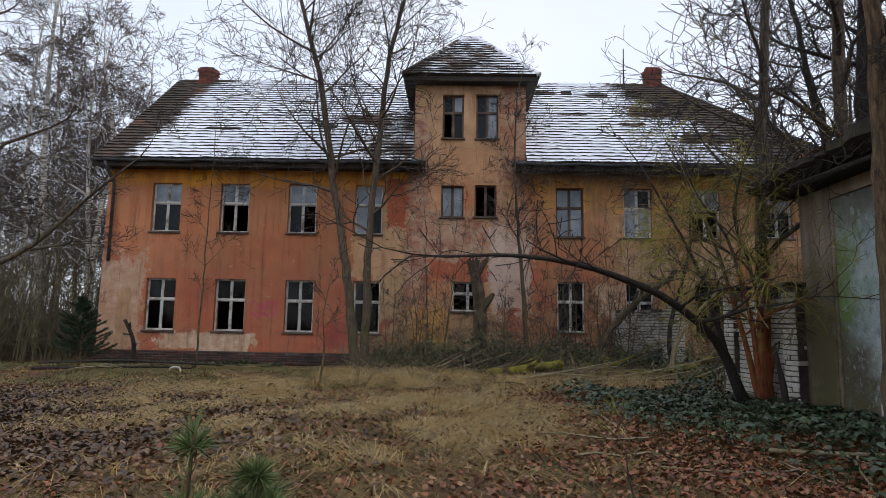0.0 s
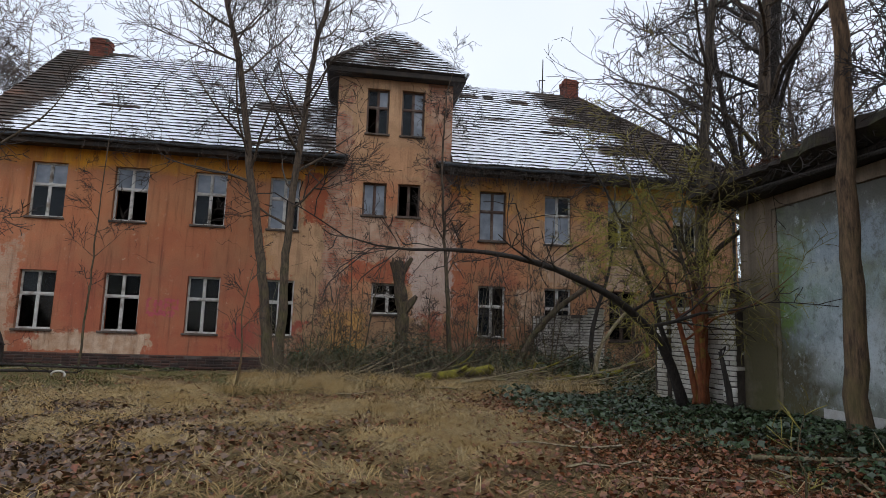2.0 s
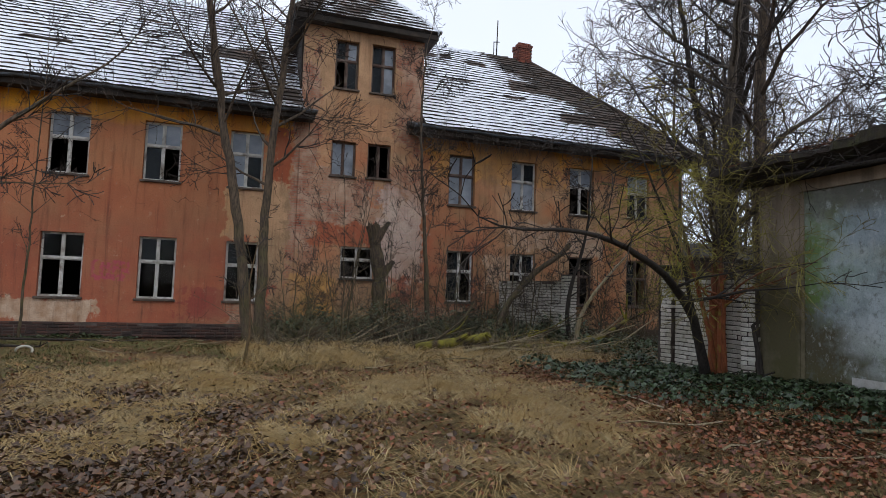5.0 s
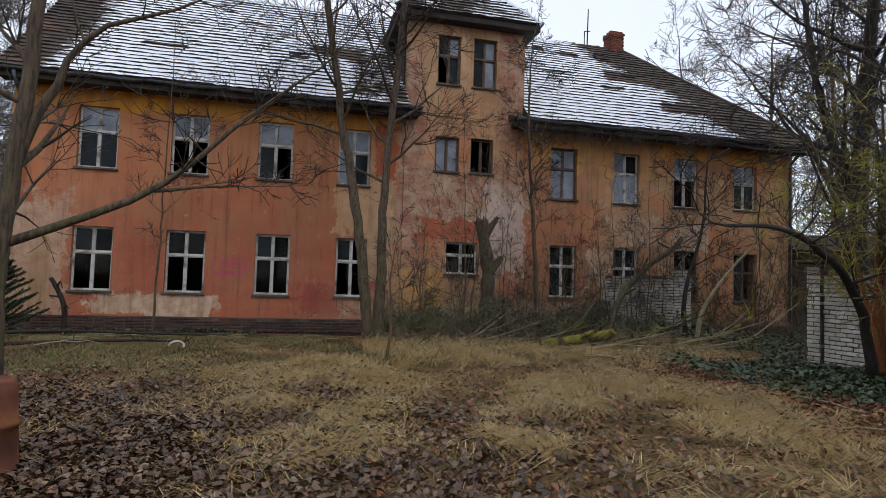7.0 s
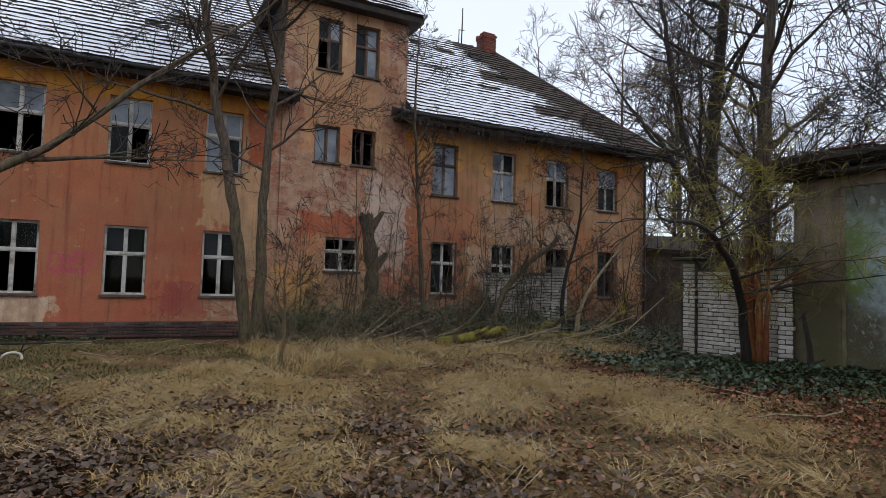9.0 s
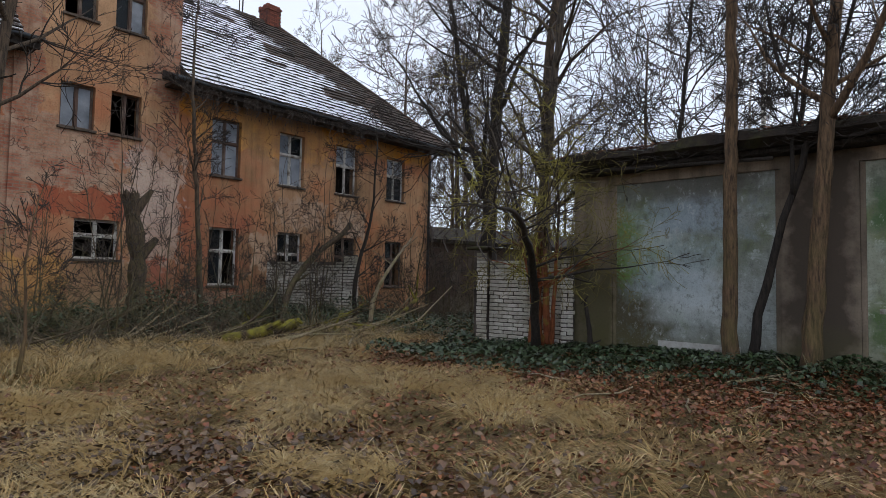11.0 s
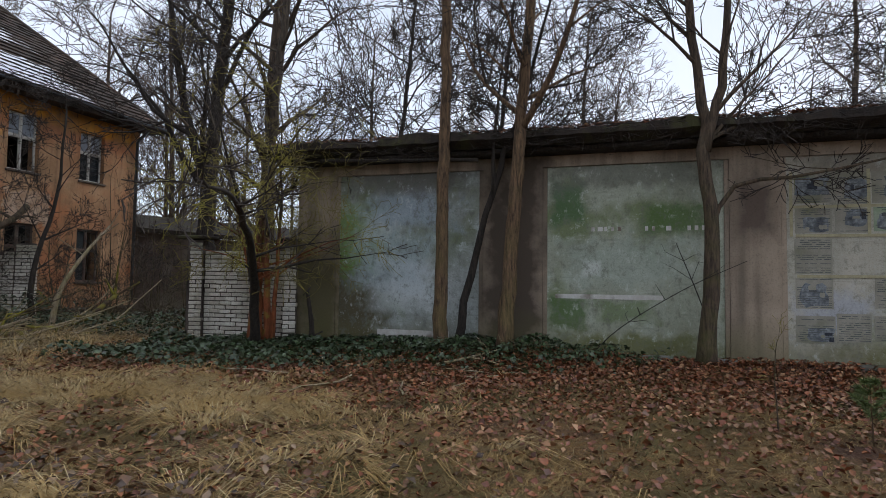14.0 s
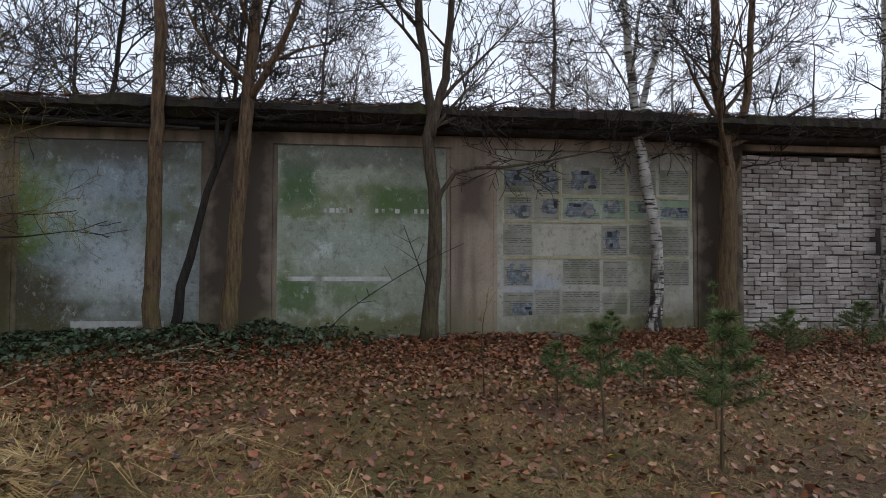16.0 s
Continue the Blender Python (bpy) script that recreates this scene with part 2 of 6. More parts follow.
    h = k.math("ADD", k.noise(3.2, 5), k.math("MULTIPLY", k.noise(40, 3), 0.3))
    return k.done(col, 0.92, h, 0.5, 0.03)


def roof_snow(name, bias):
    """Dark mossy tiles under thin snow that the wind has left in streaks."""
    k = Nodes(name)
    x, y, z = k.xyz()
    tile = k.mix(k.ramp(k.noise(2.2, 5), 0.35, 0.65), srgb(84, 66, 54), srgb(58, 52, 46))
    tile = k.mix(k.ramp(k.noise(1.1, 5), 0.56, 0.7), tile, srgb(116, 82, 62))
    tile = k.mix(k.ramp(k.noise(13, 4), 0.6, 0.75), tile, srgb(96, 96, 66))
    streak = k.noise(3.0, 5, stretch=(0.8, 2.6, 2.6), rough=0.65)
    big = k.noise(0.32, 3)
    s = k.math("ADD", k.math("MULTIPLY", streak, 0.62), k.math("MULTIPLY", big, 0.75))
    s = k.math("ADD", s, k.math("MULTIPLY", k.noise(22, 3, stretch=(1, 2, 2)), 0.22))
    s = k.math("ADD", s, bias)
    # bare along the gable, the hip, the tower and the eaves
    s = k.math("SUBTRACT", s, k.math("MULTIPLY", k.ramp(k.math("ADD", x, k.math("MULTIPLY", z, -0.12)), -5.3, -7.1), 0.6))
    s = k.math("SUBTRACT", s, k.math("MULTIPLY", k.patch(x, y, 3.4, 1.0, 1.4, 2.6, 0.0, 1.6), 0.36))
    s = k.math("SUBTRACT", s, k.math("MULTIPLY", k.ramp(k.math("ADD", x, k.math("MULTIPLY", z, 0.75)), 19.6, 22.2), 0.4))
    # slipped and missing tiles that hold no snow
    wob = k.math("MULTIPLY", k.math("SUBTRACT", k.noise(2.2, 5, stretch=(1, 2, 2)), 0.5), 1.6)
    for uc, vc, hu, hv in ((2.2, 1.9, 1.1, 0.5), (-0.6, 3.2, 0.9, 0.12), (-2.8, 1.2, 0.7, 0.1), (9.3, 4.1, 0.5, 0.22), (11.4, 4.0, 0.55, 0.22), (12.2, 1.7, 0.6, 0.16), (10.2, 2.4, 0.8, 0.1), (13.4, 2.6, 1.3, 0.5), (14.8, 0.8, 1.4, 0.35)):
        s = k.math("SUBTRACT", s, k.math("MULTIPLY", k.patch(x, y, uc, vc, hu, hv, wob, 2.5), 0.4))
    fac = k.ramp(s, 0.72, 0.8)
    col = k.mix(fac, tile, (0.82, 0.85, 0.9))
    return k.done(col, 0.8, k.math("ADD", k.noise(12, 4), k.math("MULTIPLY", fac, 0.6)), 0.5, 0.02)


def ground_mat():
    k = Nodes("forest_floor")
    soil = k.mix(k.ramp(k.noise(3, 5), 0.35, 0.65), srgb(112, 76, 42), srgb(150, 112, 58))
    soil = k.mix(k.ramp(k.noise(0.45, 4), 0.45, 0.62), soil, srgb(100, 66, 48))
    soil = k.mix(k.ramp(k.noise(0.8, 4, stretch=(1, 1.6, 1)), 0.56, 0.72), soil, srgb(88, 90, 50))
    soil = k.mix(k.math("MULTIPLY", k.ramp(k.noise(55, 4), 0.45, 0.65), 0.6), soil, srgb(52, 38, 28))
    soil = k.mix(k.math("MULTIPLY", k.ramp(k.noise(30, 4, stretch=(1, 2.5, 1)), 0.56, 0.68), 0.5), soil, srgb(178, 152, 108))
    return k.done(soil, 0.95, k.math("ADD", k.noise(9, 5), k.noise(60, 3)), 0.9, 0.05)


def garage_render():
    """Grey cement render with green growth and runs from the eaves."""
    k = Nodes("garage_render")
    x, y, z = k.yard()
    run = k.noise(1.8, 5, stretch=(1, 2.4, 0.18))
    w2 = k.math("MULTIPLY", k.math("SUBTRACT", k.noise(2.6, 5), 0.5), 1.5)
    col = k.mix(k.ramp(k.noise(1.3, 6), 0.35, 0.65), srgb(204, 183, 160), srgb(170, 152, 132))
    col = k.mix(k.math("MULTIPLY", k.ramp(run, 0.42, 0.66), 0.6), col, srgb(104, 94, 82))
    for uc, vc, hu, hv, c in ((-14.45, 1.2, 0.75, 3.6, srgb(92, 80, 68)), (-22.1, 1.6, 0.62, 3.4, srgb(78, 66, 54)), (-10.9, 0.9, 0.7, 1.4, srgb(110, 102, 72)), (-18.0, 2.3, 0.35, 0.6, srgb(120, 104, 92))):
        col = k.mix(k.patch(y, z, uc, vc, hu, hv, w2, 1.6), col, c)
    col = k.mix(k.math("MULTIPLY", k.ramp(k.math("ADD", z, k.math("MULTIPLY", w2, 0.4)), 0.75, 0.15), 0.55), col, srgb(106, 104, 60))
    col = k.mix(k.math("MULTIPLY", k.ramp(k.noise(34, 4), 0.5, 0.75), 0.35), col, srgb(80, 74, 66))
    return k.done(col, 0.92, k.math("ADD", k.noise(4, 5), k.math("MULTIPLY", k.noise(60, 3), 0.4)), 0.4, 0.02)


def wall_paint(r, g, b):
    return tuple(c * 1.28 for c in srgb(r, g, b))


def panel_mat(name, c1, c2, green, pale, seed, spots=()):
    """Painted infill of a garage bay: washed-out paint, algae, blooms of lime, and eaves shade among the spots."""
    k = Nodes(name)
    off = k.t.nodes.new("ShaderNodeVectorMath")
    off.inputs[1].default_value = (seed, seed * 2.1, seed * 0.7)
    k.put(off.inputs[0], k.pos)
    p = off.outputs[0]
    col = k.mix(k.ramp(k.noise(0.9, 6, p), 0.36, 0.64), c1, c2)
    col = k.mix(k.math("MULTIPLY", k.ramp(k.noise(1.5, 5, p, stretch=(1, 2.2, 0.2)), 0.45, 0.68), 0.5), col, tuple(c * 0.62 for c in c1))
    col = k.mix(k.math("MULTIPLY", k.ramp(k.noise(0.85, 5, p), 0.54, 0.66), 0.85), col, green)
    col = k.mix(k.math("MULTIPLY", k.ramp(k.noise(3.2, 6, p, stretch=(1, 0.5, 1.3), rough=0.7), 0.58, 0.7), 0.6), col, pale)
    col = k.mix(k.math("MULTIPLY", k.ramp(k.noise(6, 4, p, stretch=(1, 0.25, 3)), 0.6, 0.7), 0.35), col, tuple(c * 0.5 for c in c2))
    px, py, z = k.yard()
    wob = k.math("MULTIPLY", k.math("SUBTRACT", k.noise(3.4, 6, p, rough=0.7), 0.5), 1.9)
    for uc, vc, hu, hv, c, amount in spots:
        col = k.mix(k.math("MULTIPLY", k.patch(py, z, uc, vc, hu, hv, wob, 2.0), amount), col, c)
    col = k.mix(k.math("MULTIPLY", k.ramp(k.math("ADD", z, k.math("MULTIPLY", k.noise(1.7, 4, p), 0.9)), 1.1, 0.5), 0.6), col, srgb(112, 108, 62))
    grain = k.noise(7, 10, p, stretch=(1, 1, 0.8), rough=0.78)
    col = k.mix(k.math("MULTIPLY", k.ramp(grain, 0.52, 0.62), 0.7), col, tuple(c * 0.55 for c in c2))
    col = k.mix(k.math("MULTIPLY", k.ramp(grain, 0.44, 0.36), 0.6), col, pale)
    col = k.mix(k.math("MULTIPLY", k.ramp(k.noise(40, 4), 0.5, 0.75), 0.3), col, srgb(70, 72, 66))
    return k.done(col, 0.85, k.math("ADD", k.noise(7, 5), k.math("MULTIPLY", k.noise(50, 3), 0.4)), 0.35, 0.015)


def brick_mat(name, c1, c2, dirt, moss=None):
    """One brick each, by the object's or the island's own random number."""
    k = Nodes(name)
    info = k.t.nodes.new("ShaderNodeObjectInfo")
    r = k.math("FRACT", k.math("ADD", info.outputs["Random"], k.geo.outputs["Random Per Island"]))
    col = k.mix(r, c1, c2)
    col = k.mix(k.math("MULTIPLY", k.ramp(k.noise(1.4, 5), 0.45, 0.68), 0.65), col, dirt)
    col = k.mix(k.math("MULTIPLY", k.ramp(k.noise(30, 4), 0.5, 0.75), 0.4), col, tuple(c * 0.4 for c in dirt))
    if moss:
        z = k.xyz()[2]
        col = k.mix(k.math("MULTIPLY", k.ramp(k.math("ADD", z, k.noise(2.2, 5)), 1.9, 2.5), 0.7), col, moss)
    return k.done(col, 0.9, k.math("ADD", k.noise(14, 4), k.noise(80, 2)), 0.5, 0.01)


def bark_mat(name, c1, c2, moss=None, mossy=0.6):
    k = Nodes(name)
    furrow = k.noise(26, 5, stretch=(1, 1, 0.16), rough=0.7)
    col = k.mix(k.ramp(furrow, 0.38, 0.62), c2, c1)
    col = k.mix(k.math("MULTIPLY", k.ramp(k.noise(2.2, 4), 0.45, 0.7), 0.5), col, tuple(c * 0.55 for c in c1))
    if moss:
        z = k.xyz()[2]
        m = k.math("MULTIPLY", k.ramp(k.noise(3.5, 4), 0.4, 0.62), k.ramp(z, 4.0, 1.0))
        col = k.mix(k.math("MULTIPLY", m, mossy), col, moss)
    return k.done(col, 0.95, furrow, 0.9, 0.02)


def foot_stain_bark(name, c1, c2, foot, algae):
    """Grey bark whose foot is stained by rusty algae."""
    k = Nodes(name)
    z = k.xyz()[2]
    furrow = k.noise(26, 5, stretch=(1, 1, 0.16), rough=0.7)
    col = k.mix(k.ramp(furrow, 0.38, 0.62), c2, c1)
    st = k.ramp(k.math("ADD", z, k.math("MULTIPLY", k.noise(1.6, 4), 1.8)), 3.4, 2.4)
    col = k.mix(k.math("MULTIPLY", st, 0.85), col, k.mix(k.ramp(furrow, 0.35, 0.65), tuple(c * 0.5 for c in foot), foot))
    al = k.math("MULTIPLY", k.ramp(k.noise(4.0, 5), 0.55, 0.66), k.ramp(z, 4.5, 2.0))
    col = k.mix(k.math("MULTIPLY", al, 0.6), col, algae)
    return k.done(col, 0.95, furrow, 0.9, 0.02)


def birch_mat():
    k = Nodes("birch_bark")
    band = k.noise(7, 4, stretch=(0.6, 0.6, 3.5))
    col = k.mix(k.ramp(band, 0.52, 0.6), srgb(224, 218, 208), srgb(60, 54, 50))
    z = k.xyz()[2]
    rough = k.ramp(k.math("ADD", z, k.math("MULTIPLY", k.noise(5, 4), 1.6)), 3.0, 1.5)
    col = k.mix(k.math("MULTIPLY", rough, k.ramp(k.noise(12, 4, stretch=(1, 1, 0.35)), 0.4, 0.55)), col, srgb(58, 50, 44))
    col = k.mix(k.math("MULTIPLY", k.ramp(k.noise(3, 5), 0.45, 0.65), 0.55), col, srgb(112, 106, 92))
    return k.done(col, 0.85, band, 0.5, 0.02)


def glass_mat(name, tint, rough, clear):
    k = Nodes(name)
    k.bsdf.inputs["IOR"].default_value = 1.2
    k.bsdf.inputs["Transmission Weight"].default_value = clear
    col = k.mix(k.math("MULTIPLY", k.ramp(k.noise(4, 5), 0.4, 0.7), 0.5), tint, tuple(c * 0.5 for c in tint))
    return k.done(col, rough, k.noise(2.5, 2), 0.06, 0.02)


M = {
    "facade": facade_paint(),
    "roof": roof_snow("snowy_roof_tile", 0.2),
    "roof_right": roof_snow("patchy_snow_roof_tile", 0.11),
    "tower_roof": roof_snow("tower_roof_tile", -0.0),
    "ground": ground_mat(),
    "garage": garage_render(),
    # each infill's dark spot near z 2.9 is mostly eaves shade put into the colour
    "panel_blue": panel_mat("grey_blue_infill", wall_paint(176, 182, 178), wall_paint(148, 152, 142), wall_paint(112, 120, 84), wall_paint(208, 214, 214), 3.0, ((-11.7, 1.7, 0.85, 1.1, wall_paint(112, 142, 62), 0.8), (-12.5, 1.25, 0.7, 0.5, wall_paint(218, 224, 224), 0.8), (-12.2, 2.1, 0.6, 0.35, wall_paint(212, 220, 222), 0.6), (-11.5, 0.6, 0.95, 0.9, wall_paint(86, 78, 54), 0.95), (-12.9, 1.9, 0.7, 0.5, wall_paint(112, 124, 92), 0.6), (-12.3, 1.5, 0.9, 0.6, wall_paint(170, 186, 192), 0.6), (-12.6, 2.4, 1.0, 0.4, wall_paint(164, 178, 190), 0.7), (-12.7, 0.9, 1.0, 0.3, wall_paint(206, 214, 214), 0.5), (-12.7, 2.95, 1.5, 0.35, wall_paint(104, 100, 92), 0.7))),
    "panel_green": panel_mat("green_infill", wall_paint(184, 188, 170), wall_paint(154, 158, 138), wall_paint(112, 126, 82), wall_paint(200, 204, 192), 11.0, ((-15.35, 2.45, 0.32, 0.42, wall_paint(74, 106, 66), 0.8), (-16.9, 2.15, 0.55, 0.3, wall_paint(78, 108, 48), 0.8), (-15.35, 0.7, 0.4, 0.35, wall_paint(76, 104, 50), 0.85), (-16.2, 0.75, 0.5, 0.2, wall_paint(92, 116, 58), 0.6), (-16.2, 1.5, 1.2, 0.45, wall_paint(164, 176, 164), 0.5), (-16.3, 0.2, 1.3, 0.25, wall_paint(104, 108, 52), 0.8), (-16.3, 2.9, 1.5, 0.3, wall_paint(120, 122, 112), 0.7), (-15.7, 1.4, 0.16, 0.14, wall_paint(206, 212, 204), 0.8))),
    "panel_paper": panel_mat("pasted_infill", wall_paint(194, 188, 172), wall_paint(172, 168, 150), wall_paint(146, 148, 120), wall_paint(196, 196, 186), 23.0, ((-20.0, 2.9, 1.8, 0.3, wall_paint(132, 122, 110), 0.7), (-19.0, 0.75, 0.6, 0.4, wall_paint(176, 180, 190), 0.7), (-20.5, 0.2, 1.4, 0.25, wall_paint(112, 110, 56), 0.8))),
    "tile_edge": plain("bare_tile_edge", srgb(66, 55, 47), srgb(48, 43, 39), 4, 0.9, 0.4, srgb(96, 72, 56)),
    "eave": plain("weathered_eave_board", srgb(64, 56, 50), srgb(44, 40, 38), 5, 0.9, 0.4, srgb(86, 70, 58)),
    "zinc": plain("dull_zinc", srgb(120, 128, 136), srgb(92, 98, 104), 5, 0.5, 0.2, srgb(70, 66, 62), metal=0.6),
    "plinth": plain("sooty_plinth_brick", srgb(74, 60, 54), srgb(98, 72, 60), 4, 0.95, 0.6, srgb(60, 58, 50)),
    "plinth_wall": plain("dull_brick_wall", srgb(128, 108, 96), srgb(104, 88, 78), 3, 0.95, 0.5, srgb(142, 132, 118)),
    "white_paint": plain("flaked_white_paint", srgb(240, 238, 232), srgb(214, 208, 198), 9, 0.7, 0.3, srgb(128, 112, 98)),
    "brown_paint": plain("flaked_brown_paint", srgb(112, 84, 72), srgb(88, 70, 62), 9, 0.75, 0.3, srgb(140, 126, 112)),
    "sill": plain("weathered_sill", srgb(92, 78, 70), srgb(122, 106, 92), 7, 0.85, 0.3, srgb(60, 52, 46)),
    "room": plain("dim_room_plaster", srgb(120, 112, 100), srgb(96, 90, 80), 1.5, 0.95, 0.2, srgb(74, 66, 58)),
    "dark_room": plain("dark_room_surface", srgb(52, 47, 43), srgb(38, 35, 32), 1.5, 0.95, 0.2),
    "glass": glass_mat("old_window_glass", (0.3, 0.32, 0.34), 0.03, 1.0),
    "dirty_glass": glass_mat("dirty_window_glass", srgb(84, 92, 98), 0.1, 0.72),
    # clouded sheet; on glazed windows its paleness is a painted sky reflection
    "sheet": plain("clouded_sheet_sky_tone", srgb(176, 184, 194), srgb(126, 136, 150), 2.4, 0.3, 0.3, srgb(84, 90, 100)),
    "chimney": brick_mat("chimney_brick", srgb(152, 84, 64), srgb(112, 62, 50), srgb(74, 54, 46)),
    "plinth_brick": brick_mat("sooty_plinth_stone", srgb(104, 70, 58), srgb(66, 54, 50), srgb(52, 46, 42)),
    "white_brick": brick_mat("white_sand_lime_brick", srgb(250, 244, 232), srgb(216, 208, 194), srgb(176, 166, 144), srgb(112, 110, 74)),
    "grey_brick": brick_mat("lime_washed_grey_brick", srgb(228, 218, 210), srgb(176, 164, 154), srgb(124, 108, 98)),
    "lime_mortar": plain("limewashed_mortar", srgb(120, 108, 100), srgb(80, 71, 64), 5, 0.95, 0.7, srgb(52, 45, 41)),
    "mortar": plain("crumbled_mortar", srgb(92, 85, 76), srgb(66, 60, 54), 14, 0.95, 0.6),
    "felt": plain("leaf_strewn_roofing_felt", srgb(46, 41, 38), srgb(70, 58, 48), 9, 0.95, 0.9, srgb(78, 76, 44)),
    "bark": bark_mat("grey_brown_bark", srgb(116, 98, 80), srgb(56, 47, 39), srgb(104, 106, 50), 0.4),
    "bark_brown": bark_mat("brown_furrowed_bark", srgb(140, 112, 84), srgb(70, 54, 40), srgb(118, 112, 60), 0.35),
    "bark_dark": bark_mat("dark_wet_bark", srgb(70, 61, 53), srgb(36, 31, 28)),
    "bark_rust": foot_stain_bark("rusty_algae_bark", srgb(104, 92, 78), srgb(52, 45, 38), srgb(182, 100, 56), srgb(158, 150, 58)),
    "twig": plain("bare_twig", srgb(72, 62, 55), srgb(50, 43, 39), 3, 0.9, 0.1),
    "twig_warm": plain("yellowed_twig", srgb(150, 138, 72), srgb(112, 98, 58), 3, 0.9, 0.1, srgb(184, 176, 66)),
    # paler than the near twig: fading with distance is put into the colour
    "far_twig": plain("distance_paled_twig", srgb(126, 114, 106), srgb(98, 88, 82), 1, 0.95, 0.0),
    "thicket": plain("brown_undergrowth", srgb(112, 98, 80), srgb(88, 78, 66), 1, 0.95, 0.0, srgb(112, 108, 74)),
    "birch": birch_mat(),
    "dead": bark_mat("bleached_dead_wood", srgb(188, 172, 146), srgb(124, 106, 84), srgb(140, 132, 70), 0.4),
    "moss_log": bark_mat("mossy_rotten_log", srgb(90, 70, 50), srgb(44, 34, 26), srgb(150, 142, 44), 0.9),
    "wet_leaf": scatter_mat("wet_dark_leaf", (srgb(66, 45, 33), srgb(112, 76, 50), srgb(140, 100, 68), srgb(56, 40, 32), srgb(178, 146, 112), srgb(94, 62, 44)), 0.4, srgb(70, 52, 36)),
    "leaf": scatter_mat("fallen_leaf", (srgb(98, 54, 36), srgb(164, 88, 52), srgb(186, 116, 70), srgb(120, 66, 46), srgb(206, 158, 112), srgb(146, 78, 48)), 0.5),
    "straw": scatter_mat("dry_grass_blade", (srgb(152, 114, 62), srgb(188, 150, 90), srgb(112, 84, 46), srgb(210, 178, 118), srgb(106, 90, 42), srgb(158, 116, 62)), 0.8, srgb(92, 80, 38)),
    "pale_straw": scatter_mat("bleached_grass_blade", (srgb(196, 156, 90), srgb(234, 200, 134), srgb(148, 112, 60), srgb(250, 226, 170), srgb(132, 104, 54)), 0.75, srgb(172, 138, 76)),
    "green_grass": scatter_mat("winter_grass_blade", (srgb(96, 100, 48), srgb(122, 118, 62), srgb(140, 128, 74)), 0.8),
    "ivy": scatter_mat("ivy_leaf", (srgb(48, 68, 40), srgb(74, 98, 60), srgb(62, 78, 46), srgb(104, 124, 90)), 0.35),
    "needle": scatter_mat("pine_needle", (srgb(104, 128, 66), srgb(138, 156, 90), srgb(84, 106, 60)), 0.6),
    "spruce": scatter_mat("spruce_needle", (srgb(36, 62, 40), srgb(58, 86, 52), srgb(44, 66, 40)), 0.6),
    "dry_leaf": scatter_mat("withered_leaf", (srgb(110, 84, 62), srgb(84, 62, 52), srgb(134, 108, 84)), 0.8),
    "rust": plain("rusted_steel", srgb(126, 70, 48), srgb(92, 54, 42), 6, 0.8, 0.4, srgb(150, 92, 50)),
    "bone": plain("weathered_white_plastic", srgb(226, 222, 210), srgb(200, 194, 180), 12, 0.5, 0.1),
    "pipe": plain("grey_cement_pipe", srgb(150, 146, 140), srgb(118, 114, 106), 8, 0.85, 0.3, srgb(96, 96, 70)),
    "paper": plain("weathered_newsprint", srgb(192, 186, 170), srgb(160, 156, 140), 5, 0.9, 0.2, srgb(136, 138, 110)),
    "ink": plain("faded_print", srgb(92, 96, 98), srgb(128, 130, 126), 14, 0.9, 0.1),
    "ink_blue": plain("faded_blue_picture", srgb(102, 108, 116), srgb(180, 186, 188), 16, 0.9, 0.1, srgb(76, 80, 86)),
    "ink_dark": plain("dark_print", srgb(48, 52, 62), srgb(84, 88, 98), 20, 0.9, 0.1),
    "green_page": plain("greenish_newsprint", srgb(172, 190, 158), srgb(150, 166, 138), 5, 0.9, 0.2, srgb(196, 200, 184)),
    "cream": plain("cream_paper_strip", srgb(214, 204, 164), srgb(184, 174, 140), 9, 0.9, 0.1),
    "yellow_leaf": plain("yellow_leaf", srgb(200, 176, 40), srgb(170, 150, 40), 20, 0.7, 0.1),
}

